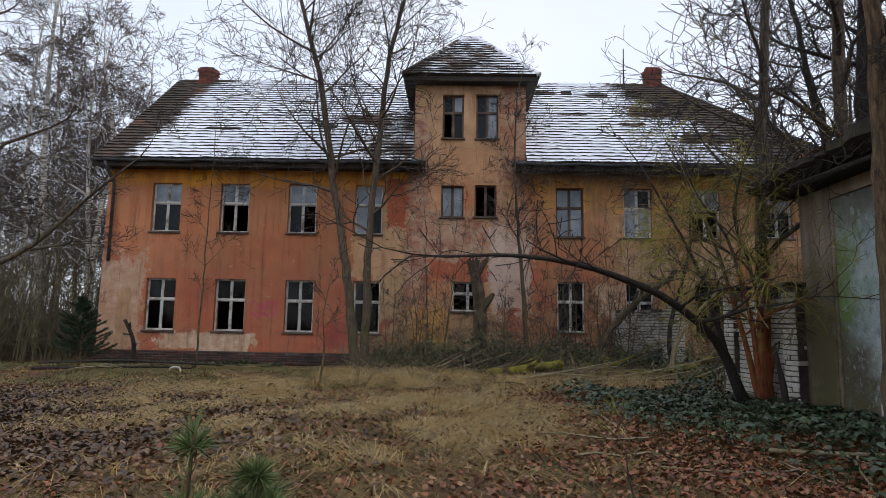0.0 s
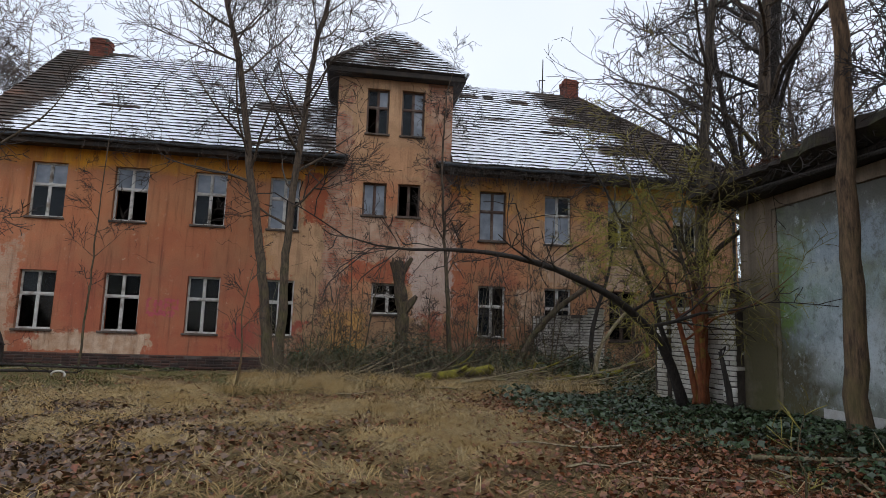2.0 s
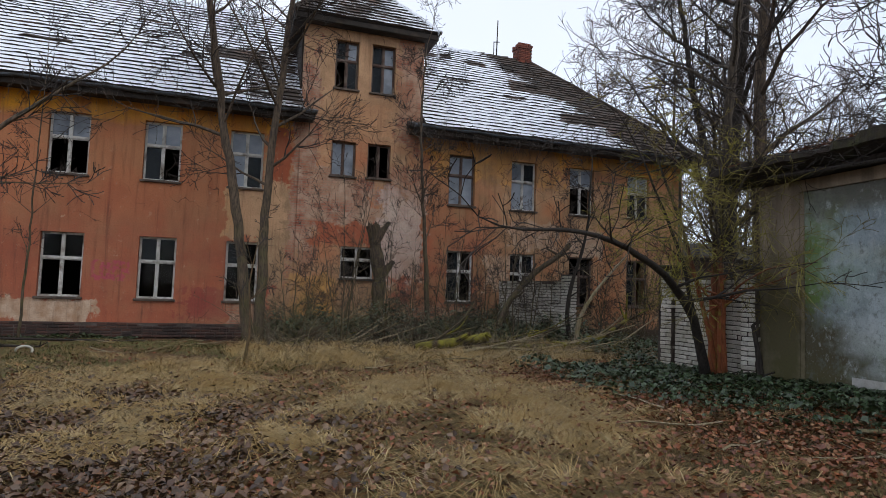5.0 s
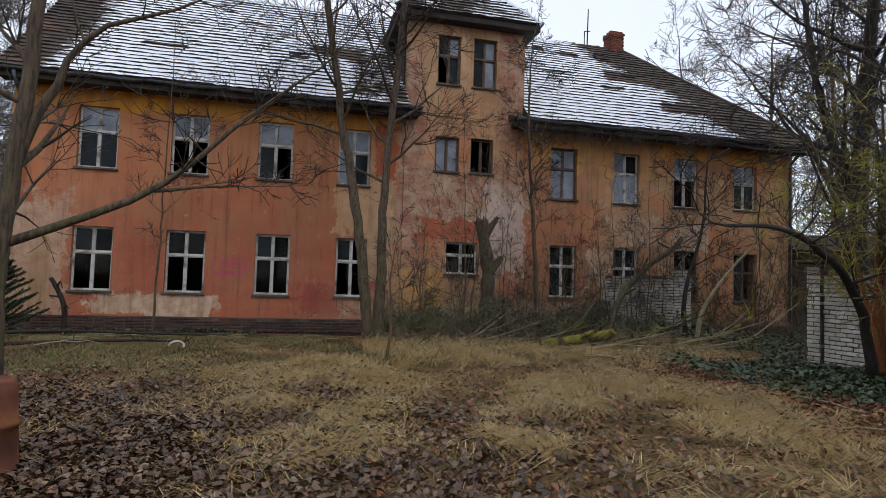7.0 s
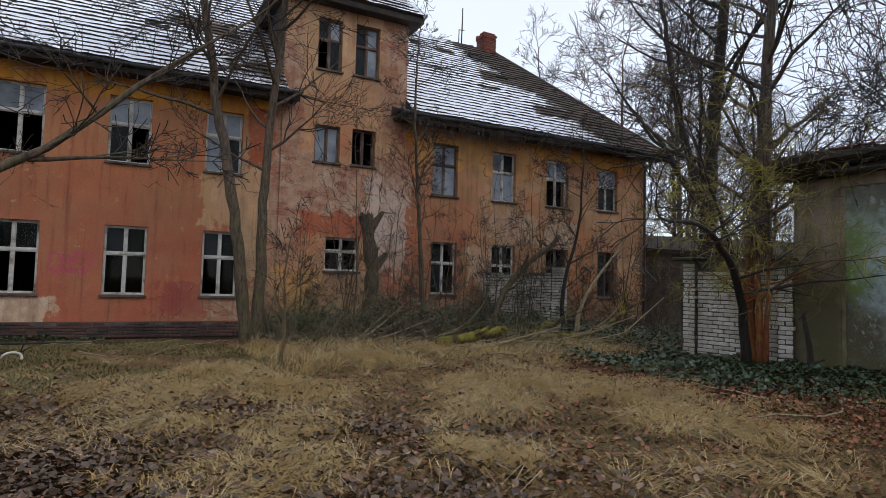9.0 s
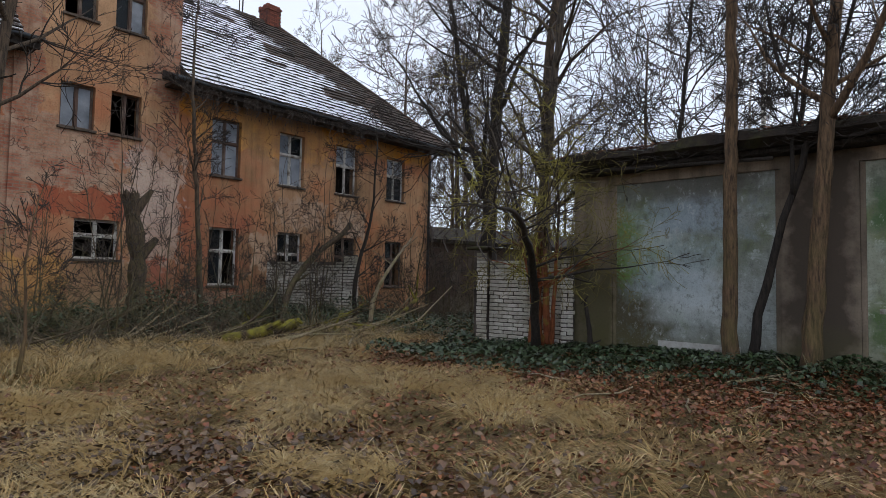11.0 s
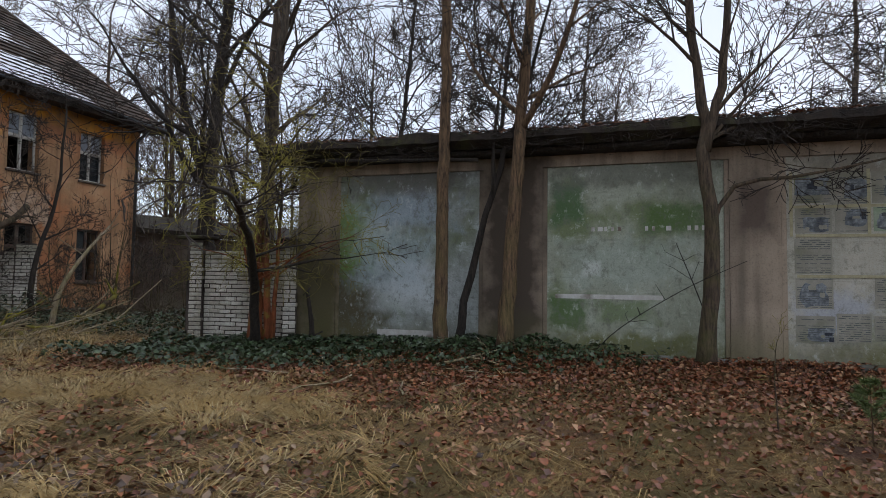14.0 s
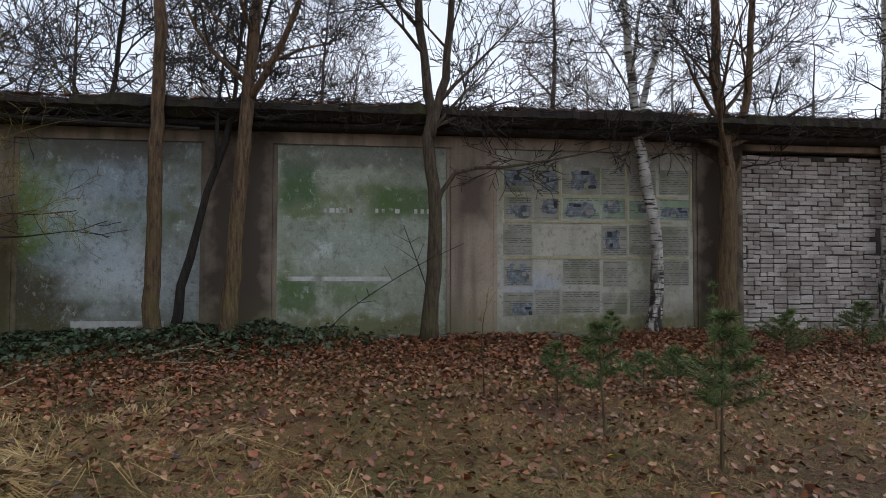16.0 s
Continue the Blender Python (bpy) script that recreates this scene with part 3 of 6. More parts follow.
# ---- mesh tools ----
class Shape:
    """Gathers vertices and faces; becomes one mesh."""

    def __init__(self):
        self.v, self.f, self.smooth = [], [], False

    def face(self, *pts):
        i = len(self.v)
        self.v.extend(tuple(p) for p in pts)
        self.f.append(tuple(range(i, i + len(pts))))

    def box(self, x0, x1, y0, y1, z0, z1, chamfer=0.0):
        i = len(self.v)
        if chamfer <= 0:
            for z in (z0, z1):
                self.v += [(x0, y0, z), (x1, y0, z), (x1, y1, z), (x0, y1, z)]
            self.f += [(i, i + 3, i + 2, i + 1), (i + 4, i + 5, i + 6, i + 7)]
            self.f += [(i + a, i + (a + 1) % 4, i + 4 + (a + 1) % 4, i + 4 + a) for a in range(4)]
            return
        c = min(chamfer, (x1 - x0) / 3, (y1 - y0) / 3, (z1 - z0) / 3)
        rings = []
        for z, d in ((z0, c), (z0 + c, 0), (z1 - c, 0), (z1, c)):
            a, b, e, g = x0 + d, x1 - d, y0 + d, y1 - d
            rings.append(len(self.v))
            self.v += [(a + (c if d == 0 else 0), e, z), (b - (c if d == 0 else 0), e, z), (b, e + (c if d == 0 else 0), z), (b, g - (c if d == 0 else 0), z),
                       (b - (c if d == 0 else 0), g, z), (a + (c if d == 0 else 0), g, z), (a, g - (c if d == 0 else 0), z), (a, e + (c if d == 0 else 0), z)]
        self.f.append(tuple(reversed(range(rings[0], rings[0] + 8))))
        self.f.append(tuple(range(rings[3], rings[3] + 8)))
        for r0, r1 in zip(rings, rings[1:]):
            self.f += [(r0 + j, r0 + (j + 1) % 8, r1 + (j + 1) % 8, r1 + j) for j in range(8)]

    def tube(self, pts, radii, sides=6, cap=True, rng=None, rough=0.0):
        n = len(pts)
        P = [Vector(p) for p in pts]
        base = len(self.v)
        ref = Vector((0, 0, 1)) if abs((P[-1] - P[0]).normalized().z) < 0.85 else Vector((1, 0, 0))
        for i in range(n):
            d = (P[min(i + 1, n - 1)] - P[max(i - 1, 0)]).normalized()
            a = d.cross(ref).normalized()
            b = a.cross(d)
            for s in range(sides):
                g = 2 * math.pi * s / sides
                r = radii[i] * (1 + (rng.uniform(-rough, rough) if rng else 0))
                self.v.append(tuple(P[i] + (a * math.cos(g) + b * math.sin(g)) * r))
        for i in range(n - 1):
            for s in range(sides):
                t = (s + 1) % sides
                self.f.append((base + i * sides + s, base + i * sides + t, base + (i + 1) * sides + t, base + (i + 1) * sides + s))
        if cap:
            self.f.append(tuple(reversed(range(base, base + sides))))
            self.f.append(tuple(range(base + (n - 1) * sides, base + n * sides)))

    def lathe(self, profile, sides=20, x=0.0, y=0.0):
        base = len(self.v)
        for r, z in profile:
            for s in range(sides):
                g = 2 * math.pi * s / sides
                self.v.append((x + r * math.cos(g), y + r * math.sin(g), z))
        for i in range(len(profile) - 1):
            for s in range(sides):
                t = (s + 1) % sides
                self.f.append((base + i * sides + s, base + i * sides + t, base + (i + 1) * sides + t, base + (i + 1) * sides + s))
        self.f.append(tuple(range(base + (len(profile) - 1) * sides, base + len(profile) * sides)))


def part(name, shape, material, parent=None, label="", smooth=False):
    me = bpy.data.meshes.new(name)
    me.from_pydata(shape.v, [], shape.f)
    me.materials.append(material)
    if smooth:
        me.polygons.foreach_set("use_smooth", [True] * len(me.polygons))
    me.update()
    ob = new(name, me)
    ob.parent = parent
    if label:
        ob["label"] = label
    return ob


def piece(name, me, parent, at):
    ob = new(name, me)
    ob.parent = parent
    ob.location = at
    return ob


def thing(name, at, label, category, group="", kind=""):
    ob = new(name)
    ob.location = at
    ob.empty_display_size = 0.1
    return tagged(ob, label, category, group, kind)


def ground_z(x, y):
    """Height of the ground: nearly level, a little lower along the house, a low bank at the garage."""
    z = 0.03 * math.sin(x * 0.9 + 1.3) * math.cos(y * 0.7) + 0.02 * math.sin(x * 2.3 + y * 1.9)
    z -= 0.2 * max(0.0, min(1.0, (y + 4.0) / 4.0))
    z += 0.1 * max(0.0, min(1.0, (x - 8.5) / 2.0)) * max(0.0, min(1.0, (-9.0 - y) / 3.0))
    return z


YARD = 1.07


def yard(x, y):
    """Plan of the garage yard, laid out on its own grid and set into the place."""
    return 0.69 + YARD * (x - 0.89), -16.24 + YARD * (y + 16.0)


# ---- ground ----
def build_ground():
    s = Shape()
    xs = sorted({-600.0, -250.0, -120.0, -60.0, 60.0, 120.0, 250.0, 600.0} | {-40 + 0.5 * i for i in range(161)})
    ys = sorted({-600.0, -250.0, -120.0, -60.0, 60.0, 120.0, 250.0, 600.0} | {-40 + 0.5 * i for i in range(161)})
    for y in ys:
        for x in xs:
            s.v.append((x, y, ground_z(x, y)))
    w = len(xs)
    for j in range(len(ys) - 1):
        for i in range(w - 1):
            a = j * w + i
            s.f.append((a, a + 1, a + 1 + w, a + w))
    tagged(part("ground", s, M["ground"], smooth=True), "rough woodland ground of soil, leaf litter and grass", "ground", kind="structure")


build_ground()

# ---- the abandoned house ----
X0, X1, TX0, TX1 = -6.22, 18.45, 4.25, 8.06      # ends of the front, sides of the tower
EAVE, TEAVE, DEPTH, RIDGE_Y, RIDGE_Z = 6.5, 9.6, 10.0, 5.0, 11.6
UPPER, LOWER = (4.25, 5.93), (0.93, 2.66)        # sill and head of the windows

house = thing("abandoned_house", (6, 5, 0), "abandoned two-storey plastered house with a stair tower and snowy roof", "house")
HO = Vector(house.location)


def hpart(name, shape, material, parent=None, label="", smooth=False):
    """A part of the house, given in world coordinates."""
    shape.v = [tuple(Vector(p) - HO) for p in shape.v]
    ob = part(name, shape, material, parent or house, label, smooth)
    if parent and parent is not house:
        ob.location = -parent.location
    return ob


# windows: left, right, sill, head, panes upper left, upper right, lower left, lower right
# g clear glass, d dirty glass, s clouded sheet, o open (no pane)
# s and the lower d also put the sky's reflection into the pane colour
WINDOWS = [
    (-4.68, -3.68, *UPPER, "ssdd", "white_paint"), (-2.33, -1.34, *UPPER, "ssoo", "white_paint"),
    (0.0, 0.97, *UPPER, "ssdo", "white_paint"), (2.28, 3.22, *UPPER, "sssd", "white_paint"),
    (9.08, 10.0, *UPPER, "ssss", "brown_paint"), (11.34, 12.28, *UPPER, "sdss", "white_paint"),
    (13.6, 14.57, *UPPER, "ssoo", "white_paint"), (16.0, 16.95, 4.3, 5.86, "ssdd", "white_paint"),
    (-4.66, -3.66, *LOWER, "dggg", "white_paint"), (-2.33, -1.3, *LOWER, "ggoo", "white_paint"),
    (0.04, 1.0, *LOWER, "dggg", "white_paint"), (2.32, 3.22, *LOWER, "dggg", "white_paint"),
    (9.1, 10.02, 1.08, 2.75, "dodg", "white_paint"), (11.36, 12.3, 1.08, 2.76, "ddgd", "white_paint"),
    (13.63, 14.6, 1.08, 2.76, "gggo", "brown_paint"), (16.0, 16.95, 1.08, 2.76, "dodo", "brown_paint"),
    (5.2, 5.93, 7.6, 9.15, "dsod", "brown_paint"), (6.35, 7.12, 7.6, 9.17, "dsds", "brown_paint"),
    (5.2, 5.96, 4.86, 5.95, "ss", "brown_paint"), (6.33, 7.07, 4.88, 5.97, "oo", "brown_paint"),
    (5.62, 6.66, 1.71, 2.69, "goog", "white_paint"),
]


def wall_with_openings(u0, u1, z0, z1, holes, thick, put):
    """A wall sheet cut by holes (u0, u1, z0, z1); put(u, depth, z) places a point."""
    s = Shape()
    us = sorted({u0, u1, *[h[0] for h in holes], *[h[1] for h in holes]})
    zs = sorted({z0, z1, *[h[2] for h in holes], *[h[3] for h in holes]})
    for a, b in zip(us, us[1:]):
        for c, d in zip(zs, zs[1:]):
            m, n = (a + b) / 2, (c + d) / 2
            if any(h[0] < m < h[1] and h[2] < n < h[3] for h in holes):
                continue
            s.face(put(a, 0, c), put(b, 0, c), put(b, 0, d), put(a, 0, d))
            s.face(put(a, thick, d), put(b, thick, d), put(b, thick, c), put(a, thick, c))
    for h in holes:
        s.face(put(h[0], 0, h[2]), put(h[0], 0, h[3]), put(h[0], thick, h[3]), put(h[0], thick, h[2]))
        s.face(put(h[1], 0, h[3]), put(h[1], 0, h[2]), put(h[1], thick, h[2]), put(h[1], thick, h[3]))
        s.face(put(h[0], 0, h[3]), put(h[1], 0, h[3]), put(h[1], thick, h[3]), put(h[0], thick, h[3]))
        s.face(put(h[0], thick, h[2]), put(h[1], thick, h[2]), put(h[1], 0, h[2]), put(h[0], 0, h[2]))
    for a, b in ((u0, u1),):
        s.face(put(a, 0, z1), put(b, 0, z1), put(b, thick, z1), put(a, thick, z1))
    for u in (u0, u1):
        s.face(put(u, 0, z0), put(u, 0, z1), put(u, thick, z1), put(u, thick, z0))
    return s


def build_walls():
    for lo, hi, top, off in ((X0, TX0, EAVE, 0.0), (TX0, TX1, TEAVE, -0.06), (TX1, X1, EAVE, 0.0)):
        holes = [w[:4] for w in WINDOWS if lo < w[0] < hi]
        s = wall_with_openings(lo, hi, 0.27, top, holes, 0.42, lambda u, d, z, o=off: (u, o + d, z))
        hpart("front_wall" if top == EAVE else "tower_wall", s, M["facade"], label="peeling ochre and brick-red plaster wall" if top == EAVE else "beige tower wall with exposed brick patches")
    s = Shape()
    s.box(X0, X0 + 0.42, 0.424, DEPTH, 0.27, EAVE)
    s.face((X0, 0.0, EAVE), (X0, RIDGE_Y, RIDGE_Z - 0.25), (X0, DEPTH, EAVE))
    s.face((X0 + 0.3, 0.0, EAVE), (X0 + 0.3, RIDGE_Y, RIDGE_Z - 0.25), (X0 + 0.3, DEPTH, EAVE))
    hpart("gable_wall", s, M["facade"])
    s = Shape()
    s.box(X1 - 0.42, X1, 0.424, DEPTH, 0.27, EAVE)
    hpart("end_wall", s, M["facade"])
    s = Shape()
    s.box(X0, X1, DEPTH - 0.42, DEPTH - 0.004, 0.27, EAVE)
    hpart("back_wall", s, M["facade"])
    s = Shape()
    for x in (TX0, TX1 - 0.3):
        s.box(x + 0.002, x + 0.298, 0.364, 3.8, EAVE, TEAVE)
    s.box(TX0 + 0.31, TX1 - 0.31, 3.5, 3.8, EAVE, TEAVE)
    hpart("tower_side_wall", s, M["facade"])
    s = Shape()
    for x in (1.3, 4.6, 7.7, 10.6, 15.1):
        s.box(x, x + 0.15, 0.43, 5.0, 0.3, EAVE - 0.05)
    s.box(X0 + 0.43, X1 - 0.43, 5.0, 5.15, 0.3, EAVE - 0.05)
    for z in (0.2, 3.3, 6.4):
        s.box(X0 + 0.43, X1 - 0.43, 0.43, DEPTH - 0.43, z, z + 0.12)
    # all inner walls and floors share one very dark tone
    hpart("inner_wall", s, M["dark_room"], label="dark inner walls and floors of empty rooms")
    s = Shape()
    s.box(X0 - 0.05, X1 + 0.05, -0.07, DEPTH + 0.02, -0.6, 0.27, 0.03)
    hpart("plinth", s, M["plinth"], label="dark sooty brick plinth")


def build_window(w):
    a, b, z0, z1, panes, paint = w
    y = -0.06 if TX0 < a < TX1 else 0.0
    fy0, fy1 = y + 0.14, y + 0.2
    s = Shape()
    t = 0.04
    s.box(a, a + t, fy0, fy1, z0, z1, 0.006)
    s.box(b - t, b, fy0, fy1, z0, z1, 0.006)
    s.box(a + t, b - t, fy0, fy1, z0, z0 + t, 0.006)
    s.box(a + t, b - t, fy0, fy1, z1 - t, z1, 0.006)
    win = hpart("window", s, M[paint], label="weathered casement window with missing panes" if "o" in panes else "weathered casement window, panes clouded or toned as sky reflection")
    mid, tr = (a + b) / 2, z0 + (z1 - z0) * 0.6
    if len(panes) == 2:
        tr = z1
    s = Shape()
    s.box(mid - 0.028, mid + 0.028, fy0 - 0.012, fy1 - 0.005, z0 + t, z1 - t, 0.006)
    hpart("mullion", s, M[paint], win)
    if len(panes) == 4:
        s = Shape()
        s.box(a + t, b - t, fy0 - 0.02, fy1 - 0.004, tr - 0.032, tr + 0.032, 0.008)
        hpart("transom", s, M[paint], win)
    cells = [(a + t, mid - 0.028, tr + 0.032, z1 - t), (mid + 0.028, b - t, tr + 0.032, z1 - t), (a + t, mid - 0.028, z0 + t, tr - 0.032), (mid + 0.028, b - t, z0 + t, tr - 0.032)]
    if len(panes) == 2:
        cells = [(a + t, mid - 0.028, z0 + t, z1 - t), (mid + 0.028, b - t, z0 + t, z1 - t)]
    for (c0, c1, d0, d1), p in zip(cells, panes):
        s = Shape()
        e = 0.02
        for q in ((c0, c0 + e, d0, d1), (c1 - e, c1, d0, d1), (c0 + e, c1 - e, d0, d0 + e), (c0 + e, c1 - e, d1 - e, d1)):
            s.box(q[0], q[1], fy0 + 0.006, fy1 - 0.012, q[2], q[3])
        hpart("sash", s, M[paint], win)
        if p != "o":
            s = Shape()
            s.box(c0 + e, c1 - e, fy0 + 0.03, fy0 + 0.034, d0 + e, d1 - e)
            hpart("pane", s, M[{"g": "glass", "d": "dirty_glass", "s": "sheet"}[p]], win)
    s = Shape()
    s.box(a - 0.05, b + 0.05, y - 0.07, y + 0.14, z0 - 0.06, z0 + 0.004, 0.01)
    hpart("sill", s, M["sill"], win)
    return win


def roof_plane(name, corners, rows, material, label, waves=0.018, sag=0.0):
    """Tile courses laid up a slope. corners: eave left, eave right, ridge right, ridge left."""
    A, B, C, D = [Vector(c) for c in corners]
    nrm = (B - A).cross(D - A).normalized()
    s = Shape()
    s.face(A, B, C, D)
    s.face(*(p - nrm * 0.12 for p in (D, C, B, A)))
    for p, q in ((A, B), (B, C), (C, D), (D, A)):
        s.face(p - nrm * 0.12, q - nrm * 0.12, q, p)
    roof = hpart(name, s, M["eave"], label=label)
    rng = random.Random(len(name) * 7 + rows)
    for i in range(rows):
        t0, t1 = max(0.0, i / rows - 0.008), (i + 1.12) / rows
        t1 = min(t1, 1.0)
        l0, r0, l1, r1 = A.lerp(D, t0), B.lerp(C, t0), A.lerp(D, t1), B.lerp(C, t1)
        n = max(2, int((r0 - l0).length / 0.19))
        s = Shape()
        dip = [sag * math.sin(3.1 * u / n * 2 + i * 0.3) for u in range(n + 1)]
        for u in range(n + 1):
            f = u / n
            j = rng.uniform(-waves, waves)
            up = nrm * (0.062 + dip[u] + rng.uniform(-0.012, 0.02))
            lowp = l0.lerp(r0, f) + (D - A).normalized() * j
            s.v += [tuple(lowp + nrm * 0.004), tuple(lowp + up), tuple(l1.lerp(r1, f) + nrm * (0.012 + dip[u]))]
        for u in range(n):
            k = u * 3
            s.f += [(k, k + 3, k + 4, k + 1), (k + 1, k + 4, k + 5, k + 2)]
        row = hpart("tile_course", s, material, roof)
        row.data.materials.append(M["tile_edge"])
        row.data.polygons.foreach_set("material_index", [1, 0] * n)
    return roof


def build_roofs():
    hipx = 14.4
    roof_plane("main_roof", ((X0 - 0.25, -0.62, EAVE + 0.12), (TX0 + 0.02, -0.62, EAVE + 0.12), (TX0 + 0.02, RIDGE_Y, RIDGE_Z), (X0 - 0.25, RIDGE_Y, RIDGE_Z)), 30, M["roof"], "steep tiled roof under thin snow", sag=0.012)
    roof_plane("main_roof", ((TX1 - 0.02, -0.62, EAVE + 0.12), (X1 + 0.45, -0.62, EAVE + 0.12), (hipx, RIDGE_Y, RIDGE_Z), (TX1 - 0.02, RIDGE_Y, RIDGE_Z)), 30, M["roof_right"], "tiled roof with patchy snow and slipped tiles", sag=0.014)
    roof_plane("ridge_roof", ((TX0, 3.6, 10.35), (TX1, 3.6, 10.35), (TX1, RIDGE_Y, RIDGE_Z - 0.01), (TX0, RIDGE_Y, RIDGE_Z - 0.01)), 8, M["roof"], "")
    roof_plane("hip_roof", ((X1 + 0.45, -0.62, EAVE + 0.12), (X1 + 0.45, DEPTH + 0.62, EAVE + 0.12), (hipx, RIDGE_Y + 0.01, RIDGE_Z), (hipx, RIDGE_Y, RIDGE_Z)), 24, M["roof_right"], "")
    roof_plane("back_roof", ((X1 + 0.45, DEPTH + 0.62, EAVE + 0.12), (X0 - 0.25, DEPTH + 0.62, EAVE + 0.12), (X0 - 0.25, RIDGE_Y, RIDGE_Z), (hipx, RIDGE_Y, RIDGE_Z)), 12, M["roof"], "")
    e = 0.4
    tx0, tx1, ty0, ty1, ap = TX0 - e, TX1 + e, -0.06 - e, 4.2, (TX0 + TX1) / 2
    a, b = (ap - 0.25, 1.9, 12.15), (ap + 0.25, 1.9, 12.15)
    roof_plane("tower_roof", ((tx0, ty0, TEAVE + 0.1), (tx1, ty0, TEAVE + 0.1), b, a), 15, M["tower_roof"], "small hipped tower roof with snow between the tiles")
    roof_plane("tower_roof", ((tx0, ty1, TEAVE + 0.1), (tx0, ty0, TEAVE + 0.1), a, (a[0], a[1] + 0.01, a[2])), 15, M["tower_roof"], "")
    roof_plane("tower_roof", ((tx1, ty0, TEAVE + 0.1), (tx1, ty1, TEAVE + 0.1), (b[0], b[1] + 0.01, b[2]), b), 15, M["tower_roof"], "")
    roof_plane("tower_roof", ((tx1, ty1, TEAVE + 0.1), (tx0, ty1, TEAVE + 0.1), (a[0], a[1] + 0.02, a[2]), (b[0], b[1] + 0.02, b[2])), 8, M["tower_roof"], "")
    rng = random.Random(4)
    # ridge caps
    for x0, x1, y, z in ((X0 - 0.2, TX0 + 0.6, RIDGE_Y, RIDGE_Z), (TX1 - 0.6, hipx, RIDGE_Y, RIDGE_Z), (ap - 0.4, ap + 0.4, 1.9, 12.15)):
        n = int((x1 - x0) / 0.36)
        for i in range(n):
            s = Shape()
            q = x0 + (x1 - x0) * i / n
            s.tube([(q, y, z - 0.02 + rng.uniform(-0.01, 0.02)), (q + (x1 - x0) / n + 0.03, y, z - 0.005 + rng.uniform(-0.01, 0.02))], [0.1, 0.115], 8)
            hpart("ridge_tile", s, M["tower_roof"])
    for (p, q) in (((X1 + 0.45, -0.62, EAVE + 0.14), (hipx, RIDGE_Y, RIDGE_Z)), ((tx0, ty0, TEAVE + 0.12), a), ((tx1, ty0, TEAVE + 0.12), b)):
        P, Q = Vector(p), Vector(q)
        n = int((Q - P).length / 0.33)
        for i in range(n):
            s = Shape()
            s.tube([P.lerp(Q, i / n), P.lerp(Q, (i + 1.1) / n) + Vector((0, 0, 0.015))], [0.1, 0.085], 7)
            hpart("ridge_tile", s, M["tower_roof"])
    # eaves: soffit, fascia and gutter
    for lo, hi in ((X0 - 0.25, TX0 + 0.34), (TX1 - 0.42, X1 + 0.45)):
        s = Shape()
        s.box(lo + 0.01, hi - 0.01, -0.6, -0.004, EAVE - 0.1, EAVE - 0.02)
        hpart("soffit", s, M["eave"], label="dark rotting eaves boards")
        s = Shape()
        s.box(lo, hi, -0.66, -0.604, EAVE - 0.16, EAVE + 0.12, 0.01)
        hpart("fascia", s, M["eave"])
        s = Shape()
        n = 24
        for sgn in range(n + 1):
            x = lo + (hi - lo) * sgn / n
            z = EAVE + 0.06 + 0.02 * math.sin(sgn * 1.7)
            for g in range(7):
                an = math.pi + math.pi * g / 6
                s.v.append((x, -0.74 + 0.075 * math.cos(an), z + 0.075 * math.sin(an)))
            for g in range(7):
                an = 2 * math.pi - math.pi * g / 6
                s.v.append((x, -0.74 + 0.068 * math.cos(an), z + 0.004 + 0.066 * math.sin(an)))
        for i in range(n):
            for g in range(14):
                h = (g + 1) % 14
                s.f.append((i * 14 + g, i * 14 + h, i * 14 + 14 + h, i * 14 + 14 + g))
        hpart("gutter", s, M["zinc"], label="sagging zinc gutter")
    s = Shape()
    s.box(tx0 + 0.03, tx1 - 0.03, ty0 + 0.03, ty1 - 0.03, TEAVE - 0.12, TEAVE + 0.06, 0.02)
    hpart("tower_cornice", s, M["eave"])
    # zinc end pieces of both eaves at the tower
    for x0, x1 in ((TX0 - 0.05, TX0 + 0.42), (TX1 - 0.5, TX1 - 0.05)):
        s = Shape()
        s.face((x0, -0.7, EAVE + 0.13), (x1, -0.7, EAVE + 0.13), (x1, -0.08, EAVE + 0.34), (x0, -0.08, EAVE + 0.34))
        s.face((x0, -0.7, EAVE + 0.1), (x0, -0.08, EAVE + 0.1), (x1, -0.08, EAVE + 0.1), (x1, -0.7, EAVE + 0.1))
        for x in (x0, x1):
            s.face((x, -0.7, EAVE + 0.1), (x, -0.7, EAVE + 0.13), (x, -0.08, EAVE + 0.34), (x, -0.08, EAVE + 0.1))
        s.face((x0, -0.7, EAVE + 0.1), (x1, -0.7, EAVE + 0.1), (x1, -0.7, EAVE + 0.13), (x0, -0.7, EAVE + 0.13))
        hpart("flashing", s, M["zinc"], label="bent zinc flashing")
    # downpipes
    for pts in (((X0 + 0.22, -0.72, EAVE), (X0 + 0.24, -0.5, EAVE - 0.3), (X0 + 0.26, -0.14, EAVE - 0.62), (X0 + 0.25, -0.11, 3.2)), ((X1 - 0.2, -0.72, EAVE), (X1 - 0.22, -0.14, EAVE - 0.5), (X1 - 0.22, -0.11, 0.4))):
        s = Shape()
        s.tube(pts, [0.055] * len(pts), 9)
        hpart("downpipe", s, M["zinc"], label="broken zinc downpipe", smooth=True)
    # slate flank of the tower towards the left roof
    s = Shape()
    s.box(TX0 - 0.05, TX0 - 0.004, 0.3, 3.8, EAVE + 0.6, TEAVE - 0.12)
    hpart("slate_cladding", s, M["eave"], label="dark slate cladding")
    # roof holes, hatches and vents: closed frames, the inner dark put in as colour
    slope = Vector((0, RIDGE_Y + 0.62, RIDGE_Z - EAVE - 0.12)).normalized()
